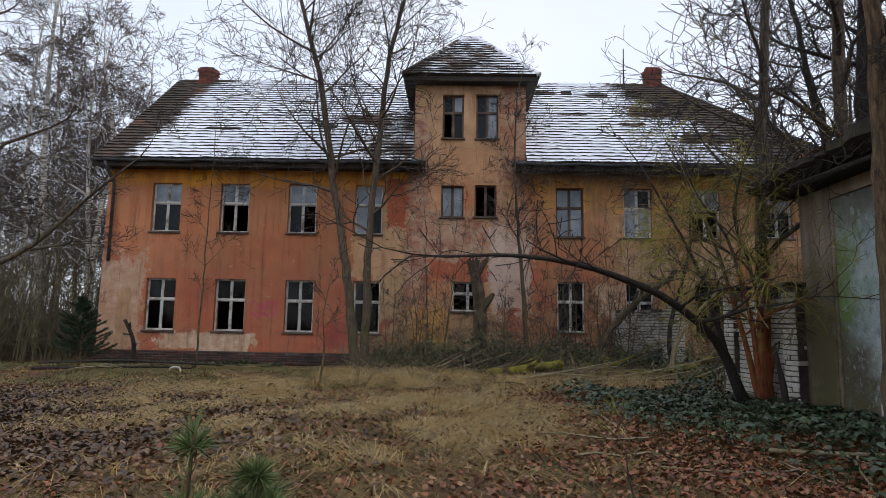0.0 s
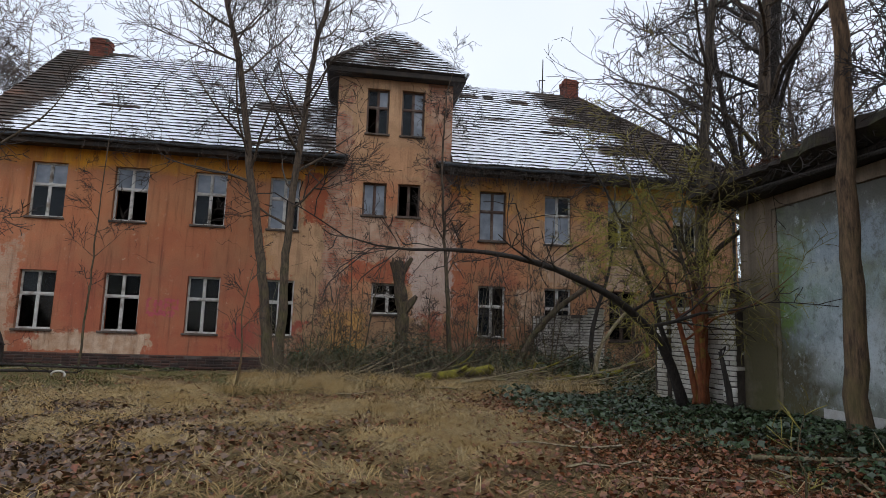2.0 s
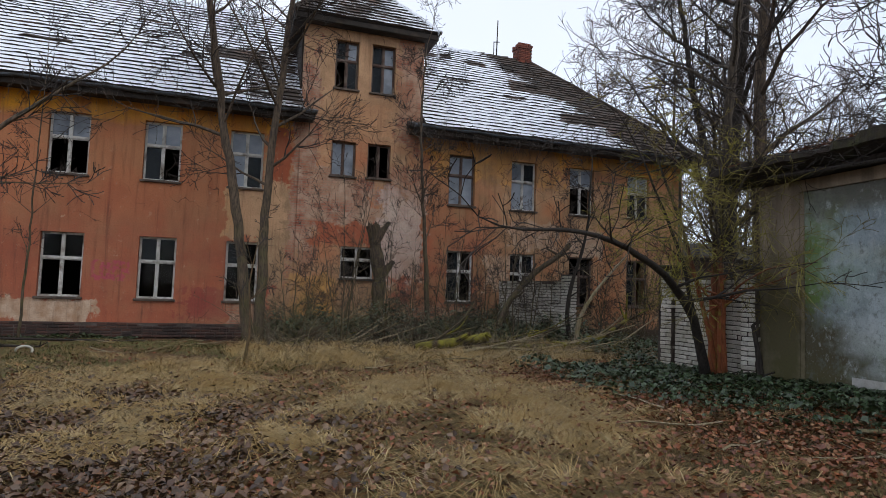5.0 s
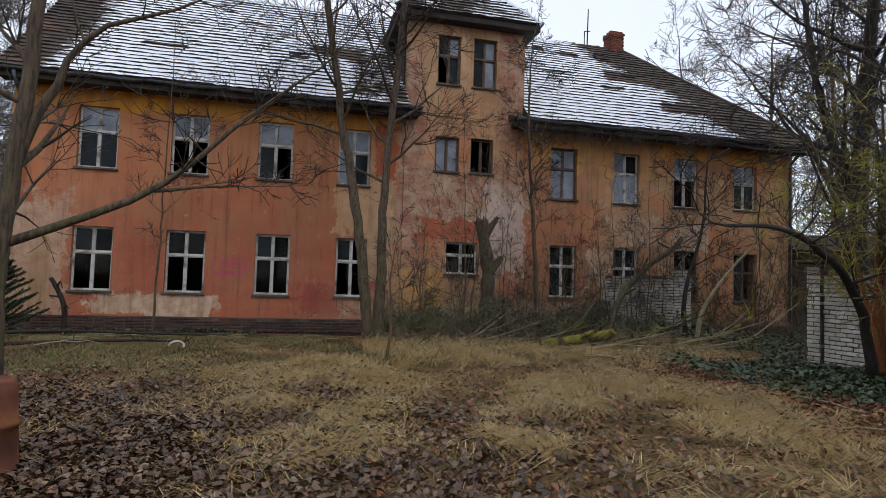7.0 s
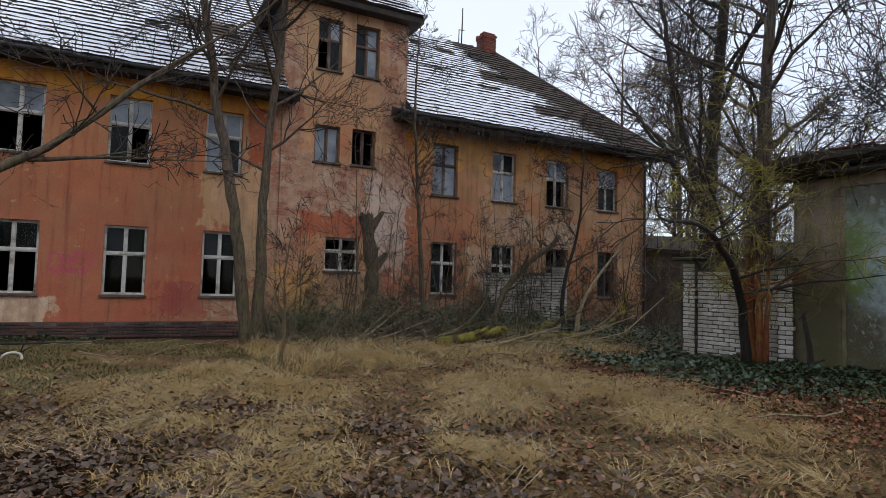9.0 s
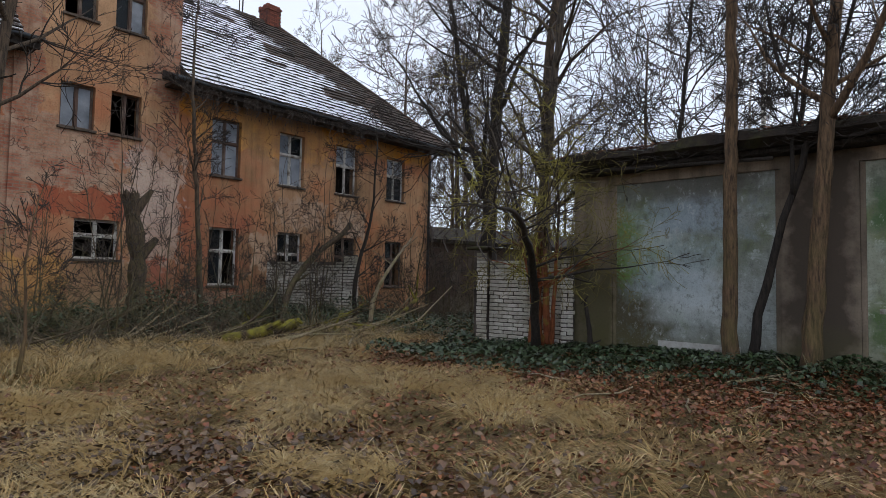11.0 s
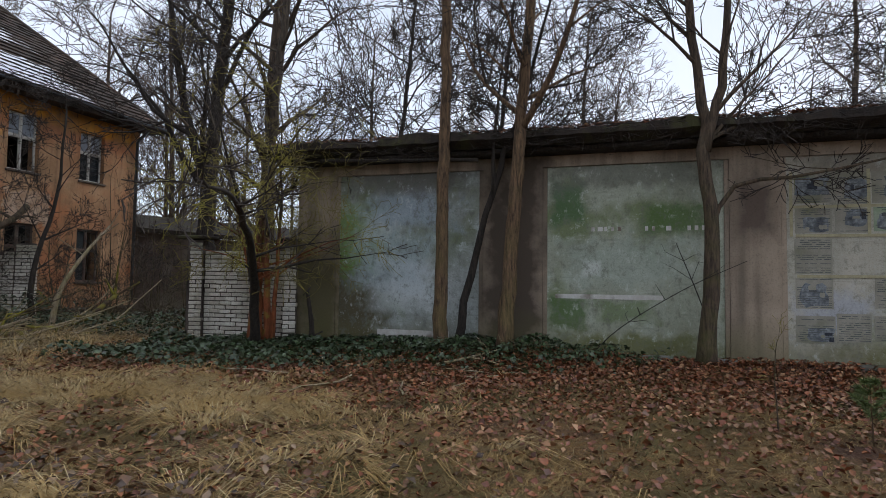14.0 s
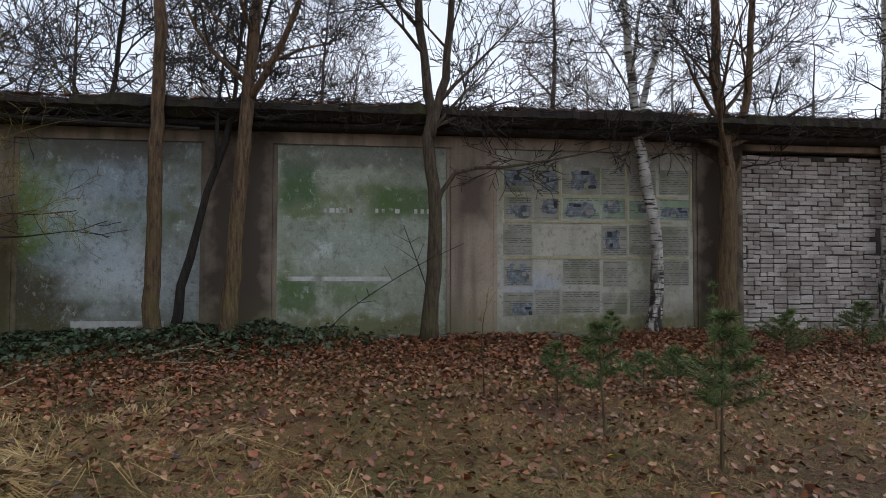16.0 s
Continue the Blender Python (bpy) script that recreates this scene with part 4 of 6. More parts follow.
    up = Vector((0, -slope.z, slope.y))
    for x, t, w, h in ((1.0, 0.36, 0.62, 0.42), (12.9, 0.83, 0.5, 0.42), (10.2, 0.84, 0.42, 0.3), (9.0, 0.86, 0.3, 0.25), (13.4, 0.6, 0.5, 0.2)):
        c = Vector((x, -0.62, EAVE + 0.12)) + slope * (t * 7.55)
        s = Shape()
        for du0, du1, dv0, dv1, hgt in ((-w / 2, w / 2, h / 2 - 0.06, h / 2, 0.1), (-w / 2, w / 2, -h / 2, -h / 2 + 0.05, 0.085), (-w / 2, -w / 2 + 0.05, -h / 2, h / 2, 0.09), (w / 2 - 0.05, w / 2, -h / 2, h / 2, 0.09), (-w / 2, w / 2, -h / 2, h / 2, 0.066)):
            q = [c + Vector((du, 0, 0)) + slope * dv for du, dv in ((du0, dv0), (du1, dv0), (du1, dv1), (du0, dv1))]
            i = len(s.v)
            s.v += [tuple(p) for p in q] + [tuple(p + up * hgt) for p in q]
            s.f += [(i + 4, i + 5, i + 6, i + 7)] + [(i + g, i + (g + 1) % 4, i + 4 + (g + 1) % 4, i + 4 + g) for g in range(4)]
        hpart("roof_hatch" if t < 0.5 else "roof_hole", s, M["bark_dark"], label="dark-coloured panel standing for an opening in the tiles")


def chimney(x0, x1, y0, y1, z0, z1):
    s = Shape()
    s.box(x0 + 0.02, x1 - 0.02, y0 + 0.02, y1 - 0.02, z0, z1 - 0.05)
    ch = hpart("chimney", s, M["mortar"], label="crumbling red brick chimney")
    rng = random.Random(int(x0 * 10))
    rows = int((z1 - z0) / 0.077)
    s = Shape()
    for r in range(rows):
        z = z0 + r * 0.077
        o = 0.03 if r >= rows - 3 else 0.0
        n = 3
        for side in range(4):
            for i in range(n):
                if r == rows - 1 and rng.random() < 0.4:
                    continue
                f0, f1 = i / n, (i + 1) / n
                sh = (0.5 / n if r % 2 else 0)
                f0, f1 = max(0, f0 - sh) + 0.012, min(1, f1 - sh) - 0.012
                j = rng.uniform(-0.006, 0.006)
                if side in (0, 2):
                    ya, yb = (y0 - o + j, y0 + 0.1) if side == 0 else (y1 - 0.1, y1 + o)
                    s.box(x0 - o + (x1 - x0 + 2 * o) * f0, x0 - o + (x1 - x0 + 2 * o) * f1, ya, yb, z, z + 0.065)
                else:
                    xa, xb = (x0 - o + j, x0 + 0.1) if side == 3 else (x1 - 0.1, x1 + o + j)
                    s.box(xa, xb, y0 + 0.11 + (y1 - y0 - 0.22) * f0, y0 + 0.11 + (y1 - y0 - 0.22) * f1, z, z + 0.065)
    hpart("brick_courses", s, M["chimney"], ch)


build_walls()
for w in WINDOWS:
    build_window(w)
build_roofs()
chimney(-5.5, -4.85, 4.7, 5.3, 11.0, 12.2)
chimney(13.75, 14.4, 4.75, 5.35, 10.8, 12.35)
s = Shape()
s.tube([(12.85, 5.1, 11.5), (12.88, 5.1, 13.3)], [0.03, 0.022], 6)
s.tube([(12.7, 5.1, 12.3), (12.98, 5.1, 12.34)], [0.02, 0.02], 5)
s.tube([(12.72, 5.1, 11.6), (12.72, 5.1, 12.32)], [0.02, 0.02], 5)
hpart("antenna_mast", s, M["eave"], label="bare rusty antenna mast")

# ---- garage block ----
GX, GY0, GY1, GTOP = 10.7, -10.5, -34.0, 3.2
garage = thing("garage_block", (GX + 3, -20, 0), "long flat-roofed garage block with bricked-up painted bays", "garage")
GO = Vector(garage.location)


def gpart(name, shape, material, parent=None, label="", smooth=False):
    shape.v = [tuple(Vector(p) - GO) for p in shape.v]
    ob = part(name, shape, material, parent or garage, label, smooth)
    if parent and parent is not garage:
        ob.location = -parent.location
    return ob


BAYS = ((-13.97, -11.27, "panel_blue", "grey-blue painted infill with algae"), (-17.67, -14.95, "panel_green", "pale green painted infill with algae"), (-21.72, -18.34, "panel_paper", "grey infill pasted with weathered newspaper"))


def build_garage():
    holes = [(a, b, 0.06, 3.02) for a, b, _, _ in BAYS] + [(GY1 + 0.5, -22.5, -0.1, 3.1)]
    s = wall_with_openings(GY1, GY0, -0.3, GTOP, holes, 0.3, lambda u, d, z: (GX + d, u, z))
    gpart("front_wall", s, M["garage"], label="grey cement-rendered garage wall with dark runs")
    for a, b, m, label in BAYS:
        s = Shape()
        s.box(GX + 0.035, GX + 0.2, a + 0.002, b - 0.002, 0.062, 3.018, 0.01)
        gpart("bay_infill", s, M[m], label=label)
        for q in ((a + 0.003, a + 0.07, 0.065, 3.01), (b - 0.07, b - 0.003, 0.065, 3.01)):
            s = Shape()
            s.box(GX + 0.012, GX + 0.034, q[0], q[1], q[2], q[3], 0.004)
            gpart("door_post", s, M["garage"])
    s = Shape()
    s.box(GX + 0.304, GX + 9, GY0 - 0.3, GY0 - 0.002, -0.3, GTOP)
    gpart("end_wall", s, M["garage"])
    s = Shape()
    s.box(GX + 9, GX + 9.3, GY1, GY0, -0.3, GTOP)
    s.box(GX + 0.304, GX + 9, GY1, GY1 + 0.3, -0.3, GTOP)
    gpart("back_wall", s, M["garage"])
    s = Shape()
    s.box(GX + 0.31, GX + 8.9, GY1 + 0.4, -22.4, -0.1, 3.0)
    gpart("brick_backing", s, M["mortar"])
    # roof slab with a ragged felt edge
    rng = random.Random(8)
    s = Shape()
    n = 200
    for i in range(n + 1):
        y = GY0 + 0.45 + (GY1 - GY0 - 0.9) * i / n
        d, e = rng.uniform(-0.04, 0.05), 0.05 * math.sin(i * 0.31) * math.sin(i * 0.083) + rng.uniform(-0.03, 0.035)
        x = GX - 0.58 + d
        s.v += [(x + 0.2, y, GTOP + 0.1), (x, y, GTOP + 0.19), (x + 0.02, y, GTOP + 0.3 + e), (x + 0.25, y, GTOP + 0.37 + e), (GX + 9.5, y, GTOP + 0.75), (GX + 9.5, y, GTOP + 0.45)]
    for i in range(n):
        for g in range(6):
            h = (g + 1) % 6
            s.f.append((i * 6 + g, i * 6 + h, i * 6 + 6 + h, i * 6 + 6 + g))
    s.f += [tuple(range(6)), tuple(range(n * 6, n * 6 + 6))]
    gpart("flat_roof", s, M["felt"], label="flat felt roof with a sagging leafy edge")
    # added dark strip that stands in for the band of shade below the slab
    s = Shape()
    s.box(GX - 0.3, GX - 0.002, GY1, GY0 + 0.3, GTOP + 0.01, GTOP + 0.095, 0.02)
    gpart("eaves_beam", s, M["bark_dark"], label="dark strip standing in for the shade under the eaves")
    # a hanging gutter stub and wires under the eaves
    s = Shape()
    s.tube([(GX - 0.46, -11.2, GTOP + 0.02), (GX - 0.47, -12.8, GTOP - 0.05), (GX - 0.47, -14.0, GTOP - 0.1)], [0.03, 0.03, 0.03], 7)
    gpart("hanging_gutter", s, M["bark_dark"])


build_garage()

# the block stands some two degrees out of square with the house
garage.matrix_world = Matrix.Translation((*yard(0, 0), 0)) @ Matrix.Scale(YARD, 4) @ Matrix.Translation((GX - 0.06, -14, 0)) @ Matrix.Rotation(math.atan(-0.045), 4, "Z") @ Matrix.Translation((-GX, 14, 0)) @ Matrix.Translation(GO)

# ---- trees ----
def smooth_path(pts, n):
    P = [Vector(p) for p in pts]
    P = [P[0] * 2 - P[1]] + P + [P[-1] * 2 - P[-2]]
    out = []
    m = len(P) - 3
    for i in range(n + 1):
        u = i / n * m
        k = min(int(u), m - 1)
        t = u - k
        a, b, c, d = P[k:k + 4]
        out.append(0.5 * ((2 * b) + (c - a) * t + (2 * a - 5 * b + 4 * c - d) * t * t + (3 * b - a - 3 * c + d) * t ** 3))
    return out


def branch(rng, limb, twig, p, d, length, r, level, spec):
    """One bough with its side shoots, in a wandering line."""
    seg = 0.42 if level <= 1 else 0.24 if level == 2 else 0.16
    n = max(3, min(11, int(length / seg)))
    pts, rad, dirs = [Vector(p)], [r], [d.copy()]
    q = Vector(p)
    crook = spec["crook"] * (0.7 if level == 1 else 1.0)
    for i in range(n):
        d = (d + Vector((rng.gauss(0, crook), rng.gauss(0, crook), rng.gauss(0, crook * 0.8) + spec["lift"]))).normalized()
        q = q + d * (length / n)
        pts.append(q.copy())
        dirs.append(d.copy())
        rad.append(max(spec["tip"], r * (1 - 0.86 * (i + 1) / n)))
    (limb if level <= 1 else twig).tube(pts, rad, 6 if level <= 1 else 4 if level == 2 else 3, cap=False)
    if level >= spec["levels"]:
        return
    kids = spec["kids"][level - 1]
    for j in range(kids):
        f = rng.uniform(0.22, 1.0)
        i = min(n, max(1, round(f * n)))
        side = dirs[i].cross(Vector((rng.uniform(-1, 1), rng.uniform(-1, 1), rng.uniform(-1, 1)))).normalized()
        nd = (dirs[i] * rng.uniform(0.55, 1.0) + side * rng.uniform(0.55, 1.0)).normalized()
        branch(rng, limb, twig, pts[i], nd, length * rng.uniform(0.42, 0.74) * (1.15 - 0.45 * f), max(spec["tip"], rad[i] * rng.uniform(0.45, 0.7)), level + 1, spec)


SPEC = dict(crook=0.17, lift=0.05, tip=0.0055, levels=4, kids=(6, 5, 3), limbs=12, reach=3.0, low=0.35, flare=1.25)


def grow(seed, stems, spec):
    """Trunk and crown shapes of a tree. stems: (waypoints, radius at the foot, radius at the top)."""
    rng = random.Random(seed)
    s = {**SPEC, **spec}
    trunk, crown = Shape(), Shape()
    main = (Vector(stems[0][0][-1]) - Vector(stems[0][0][0])).length
    for pts, r0, r1 in stems:
        span = (Vector(pts[-1]) - Vector(pts[0])).length
        limbs = max(3, round(s["limbs"] * min(1.0, span / main)))
        reach = s["reach"] * min(1.0, 0.3 + 0.7 * r0 / stems[0][1])
        n = max(8, int((Vector(pts[-1]) - Vector(pts[0])).length / 0.35))
        path = smooth_path(pts, n)
        path = [p + Vector((rng.gauss(0, 0.012), rng.gauss(0, 0.012), 0)) for p in path]
        rad = [r0 + (r1 - r0) * (i / n) ** 0.9 for i in range(n + 1)]
        if pts[0][2] < 0.5:
            rad[0] *= s["flare"]
            rad[1] *= 1 + (s["flare"] - 1) * 0.35
        trunk.tube(path, rad, 10, rng=rng, rough=0.07)
        for j in range(limbs):
            f = s["low"] + (1 - s["low"]) * (j + rng.random()) / limbs
            i = min(n, int(f * n))
            ax = (path[min(i + 1, n)] - path[i - 1]).normalized()
            g = rng.uniform(0, 2 * math.pi)
            out = Vector((math.cos(g), math.sin(g), 0))
            d = (out * rng.uniform(0.7, 1.1) + ax * rng.uniform(0.35, 1.0)).normalized()
            branch(rng, trunk, crown, path[i], d, reach * rng.uniform(0.55, 1.1) * (1.15 - 0.5 * f), rad[i] * rng.uniform(0.34, 0.58), 1, s)
        top = (path[-1] - path[-2]).normalized()
        branch(rng, trunk, crown, path[-1], top, reach * 0.7, r1, 1, s)
    return trunk, crown


def tree(name, at, label, seed, stems, bark, twig, group="", in_yard=False, **spec):
    """A bare tree: trunk with its boughs, and a crown of twigs."""
    x, y = yard(*at) if in_yard else at
    t, c = grow(seed, stems, spec)
    ob = thing(name, (x, y, ground_z(x, y) - 0.05), label, "tree", group)
    part("trunk", t, M[bark], ob, smooth=True)
    part("crown", c, M[twig], ob)
    if in_yard:
        ob.scale = (YARD,) * 3
    return ob


def near_trees():
    # two trunks from one root before the house
    tree("twin_tree", (3.08, -3.1), "slender twin-stemmed bare tree before the house", 11,
         [([(-0.08, 0, 0), (-0.36, 0, 2.1), (-0.68, 0.05, 4.1), (-1.0, 0.1, 5.7), (-1.42, 0.1, 8.3), (-1.8, 0.1, 9.7), (-2.4, 0.2, 11.8)], 0.145, 0.05),
          ([(0.12, 0, 0), (0.16, 0, 1.9), (0.15, 0, 3.6), (0.38, 0, 6.8), (0.58, 0.1, 9.1), (1.1, 0.2, 11.6)], 0.14, 0.05)], "bark", "twig", low=0.42, limbs=19, reach=4.2, lift=0.05, tip=0.0065)
    tree("sapling", (2.85, -6.95), "thin bare sapling in dry grass", 12, [([(0, 0, 0), (0.05, 0, 0.8), (0.02, 0, 1.6), (0.12, 0.05, 2.4)], 0.028, 0.008)], "bark_brown", "twig", limbs=6, reach=0.7, low=0.4, levels=3, kids=(4, 3))
    tree("left_tree", (-1.42, -12.0), "bare forked tree with a long low bough", 13,
         [([(0, 0, 0), (0, 0, 1.0), (0.02, 0, 1.75), (0.1, 0, 2.6), (0.22, 0, 3.95), (0.3, 0.2, 6.5)], 0.12, 0.04),
          ([(0.05, 0, 1.72), (0.68, 0, 2.0), (1.23, 0, 2.27), (1.78, 0, 2.77), (2.24, 0, 3.23), (2.72, 0, 3.6)], 0.045, 0.01),
          ([(1.23, 0, 2.27), (1.7, -0.05, 2.33), (2.13, -0.1, 2.36)], 0.02, 0.006),
          ([(0.08, 0, 2.4), (0.35, 0, 3.1), (0.63, 0, 3.67), (1.33, 0.1, 4.05)], 0.05, 0.015)], "bark", "twig", low=0.4, limbs=9, reach=1.7, flare=1.2, crook=0.17, levels=3, kids=(5, 4), tip=0.004)
    tree("leaning_tree", (10.05, -10.15), "bare tree arching low over the ivy", 14,
         [([(0, 0, 0), (-0.45, -0.25, 0.95), (-1.2, -0.7, 1.55), (-2.1, -1.15, 1.9), (-2.93, -1.6, 2.08), (-3.8, -2.05, 2.12), (-4.6, -2.4, 2.05)], 0.085, 0.014),
          ([(-0.35, -0.2, 0.8), (-0.6, -0.2, 1.7), (-1.0, -0.2, 2.7), (-1.6, -0.2, 3.8)], 0.045, 0.012)], "bark_dark", "twig", in_yard=True, low=0.25, limbs=7, reach=1.8, lift=0.03, crook=0.2, kids=(4, 2), levels=3)
    tree("gate_tree", (10.48, -9.84), "rust-stained tree beside the white gate wall", 15,
         [([(0, 0, 0), (0.02, -0.02, 1.2), (0.0, -0.1, 2.3), (0.02, -0.35, 4.9), (0.1, -0.6, 7.5), (0.3, -0.8, 10.5)], 0.125, 0.045)], "bark_rust", "twig", in_yard=True, low=0.3, limbs=20, reach=3.6, lift=0.015, crook=0.21, kids=(5, 4, 3), tip=0.0048)
    tree("gate_tree", (10.25, -10.3), "many-stemmed shrubby tree with yellow algae", 16,
         [([(0, 0, 0), (0.05, 0.1, 1.2), (0.1, 0.2, 2.3), (0.2, 0.3, 4.4)], 0.075, 0.02), ([(0.02, 0.08, 0), (-0.2, 0.3, 1.4), (-0.5, 0.5, 2.8), (-0.9, 0.7, 4.0)], 0.05, 0.015),
          ([(-0.05, -0.05, 0), (-0.3, -0.3, 1.4), (-0.7, -0.6, 2.5), (-1.3, -0.9, 3.2)], 0.045, 0.012)], "bark_rust", "twig_warm", in_yard=True, low=0.3, limbs=13, reach=2.3, lift=-0.085, crook=0.23, kids=(5, 4, 3), tip=0.0036)
    tree("big_tree", (15.3, -5.2), "tall dark bare tree behind the gate", 17,
         [([(0, 0, 0), (0, 0.02, 2.8), (0.05, -0.15, 6.0), (0.1, -0.45, 9.2), (0.3, -0.6, 13.5)], 0.27, 0.1), ([(0.02, 0, 3.4), (-0.5, 0.6, 6.5), (-0.9, 1.0, 10.5)], 0.14, 0.05)], "bark_dark", "twig", in_yard=True, low=0.3, limbs=13, reach=5.2, kids=(6, 4, 3), lift=0.02, crook=0.21, tip=0.009)
    tree("big_tree", (12.7, -8.7), "tall bare tree over the gate wall", 18,
         [([(0, 0, 0), (0, 0, 3.0), (-0.05, -0.1, 6.4), (-0.1, -0.4, 8.4), (0.1, -0.6, 12.5)], 0.16, 0.06)], "bark", "twig", in_yard=True, low=0.24, limbs=16, reach=4.6, kids=(5, 4, 3), lift=0.01, crook=0.21, tip=0.008)
    for i, (x, y) in enumerate(((18.6, -9.6), (19.4, -12.6))):
        tree("big_tree", (x, y), "tall dark bare tree behind the garage", 180 + i,
             [([(0, 0, 0), (0, 0.1, 3.0), (0.1, -0.1, 6.0), (0.1, -0.4, 9.2), (0.3, -0.6, 12.5)], 0.11, 0.03)], "bark_dark", "twig", "trees behind the garage", in_yard=True, low=0.28, limbs=18, reach=5.0, kids=(6, 5, 3), lift=0.0, crook=0.22, tip=0.011)
    tree("slim_tree", (10.0, -13.45), "slim straight bare tree before the garage", 19, [([(0, 0, 0), (0.0, -0.01, 2.4), (0, -0.02, 4.8), (0.05, 0.0, 9.0), (0.1, 0.1, 12.0)], 0.115, 0.05)], "bark_brown", "twig", in_yard=True, low=0.62, limbs=10, reach=2.4)
    tree("slanting_tree", (10.25, -13.62), "thin dark tree leaning along the garage", 20,
         [([(0, 0, 0), (0, -0.25, 1.3), (0, -0.66, 2.75), (0, -0.82, 3.4), (-0.1, -1.05, 3.8), (-0.25, -1.5, 5.4)], 0.07, 0.02), ([(0, -0.6, 2.5), (-0.1, -0.62, 3.4), (-0.1, -0.75, 4.6)], 0.04, 0.012)], "bark_dark", "twig", in_yard=True, low=0.45, limbs=8, reach=1.5)
    tree("slim_tree", (9.95, -14.45), "bare tree with a swaying trunk before the garage", 21,
         [([(0, 0, 0), (0, -0.12, 2.0), (0, -0.22, 3.3), (0, -0.34, 4.9), (0.1, -0.5, 8.5), (0.2, -0.6, 11.0)], 0.125, 0.05), ([(0, -0.23, 3.4), (-0.3, -0.9, 4.6), (-0.6, -1.5, 6.5)], 0.06, 0.02)], "bark_brown", "twig", in_yard=True, low=0.42, limbs=12, reach=2.9)
    tree("forked_tree", (9.85, -17.25), "forked bare tree with one long level bough", 22,
         [([(0, 0, 0), (0.0, -0.08, 1.6), (0.0, 0.02, 2.95), (0.05, -0.02, 3.5), (0.1, 0.18, 5.2), (0.2, 0.3, 8.5)], 0.12, 0.045), ([(0, 0.0, 3.0), (0.0, -0.24, 4.05), (0, -0.32, 5.2), (0.1, -0.5, 8.0)], 0.075, 0.03),
          ([(0, -0.06, 1.85), (-0.05, -0.34, 2.5), (-0.05, -1.1, 2.6), (-0.05, -2.05, 2.78), (-0.1, -2.8, 2.95)], 0.04, 0.008)], "bark", "twig", in_yard=True, low=0.4, limbs=9, reach=2.3, flare=1.3)
    tree("birch", (10.1, -20.8), "white-barked bare birch before the pasted bay", 23,
         [([(0, 0, -0.05), (0.02, -0.12, 1.25), (0.02, 0.14, 2.8), (0.05, 0.28, 4.0), (0.1, 0.38, 5.4), (0.3, 0.5, 9.5)], 0.115, 0.04), ([(0.02, 0.2, 3.4), (0.05, -0.12, 4.5), (0.1, -0.45, 5.6), (0.2, -0.8, 8.0)], 0.06, 0.02)], "birch", "twig", in_yard=True, low=0.3, limbs=11, reach=2.2)
    tree("forked_tree", (9.95, -22.0), "stout forked bare tree at the brick bay", 24,
         [([(0, 0, 0), (0, -0.01, 1.4), (0, -0.02, 2.6), (0.02, 0.03, 3.4), (0.05, 0.14, 4.5), (0.1, 0.1, 8.0)], 0.17, 0.05), ([(0, -0.05, 3.1), (0, -0.38, 3.75), (0, -0.5, 5.4), (0.1, -0.7, 8.2)], 0.08, 0.03)], "bark_brown", "twig", in_yard=True, low=0.38, limbs=12, reach=3.0)
    tree("birch", (10.0, -24.9), "slender birch beside the brick bay", 25, [([(0, 0, 0), (0, -0.08, 2.7), (0, -0.1, 5.6), (0.1, 0.0, 10.0)], 0.12, 0.04)], "birch", "twig", in_yard=True, low=0.4, limbs=10, reach=2.2)
    tree("sapling", (7.9, -2.0), "bare young tree before the stair tower", 26, [([(0, 0, 0), (-0.12, 0, 2.0), (-0.3, 0, 4.2), (-0.42, 0.05, 6.6), (-0.3, 0.1, 8.8)], 0.085, 0.015)], "bark", "twig", low=0.35, limbs=14, reach=1.7)
    tree("sapling", (12.0, -3.5), "dark bare young tree at the broken wall", 27, [([(-0.4, 0, 0), (-0.45, 0, 1.4), (0.1, 0, 3.3), (0.25, 0, 5.3)], 0.08, 0.02)], "bark_dark", "twig", low=0.35, limbs=9, reach=1.4)
    tree("sapling", (-2.3, -1.2), "thin bare sapling before the red wall", 28, [([(0, 0, 0), (0.05, 0, 2.5), (0.1, 0, 5.0), (0.15, 0, 7.6)], 0.035, 0.008)], "bark", "twig", low=0.3, limbs=10, reach=1.2, levels=3)


near_trees()


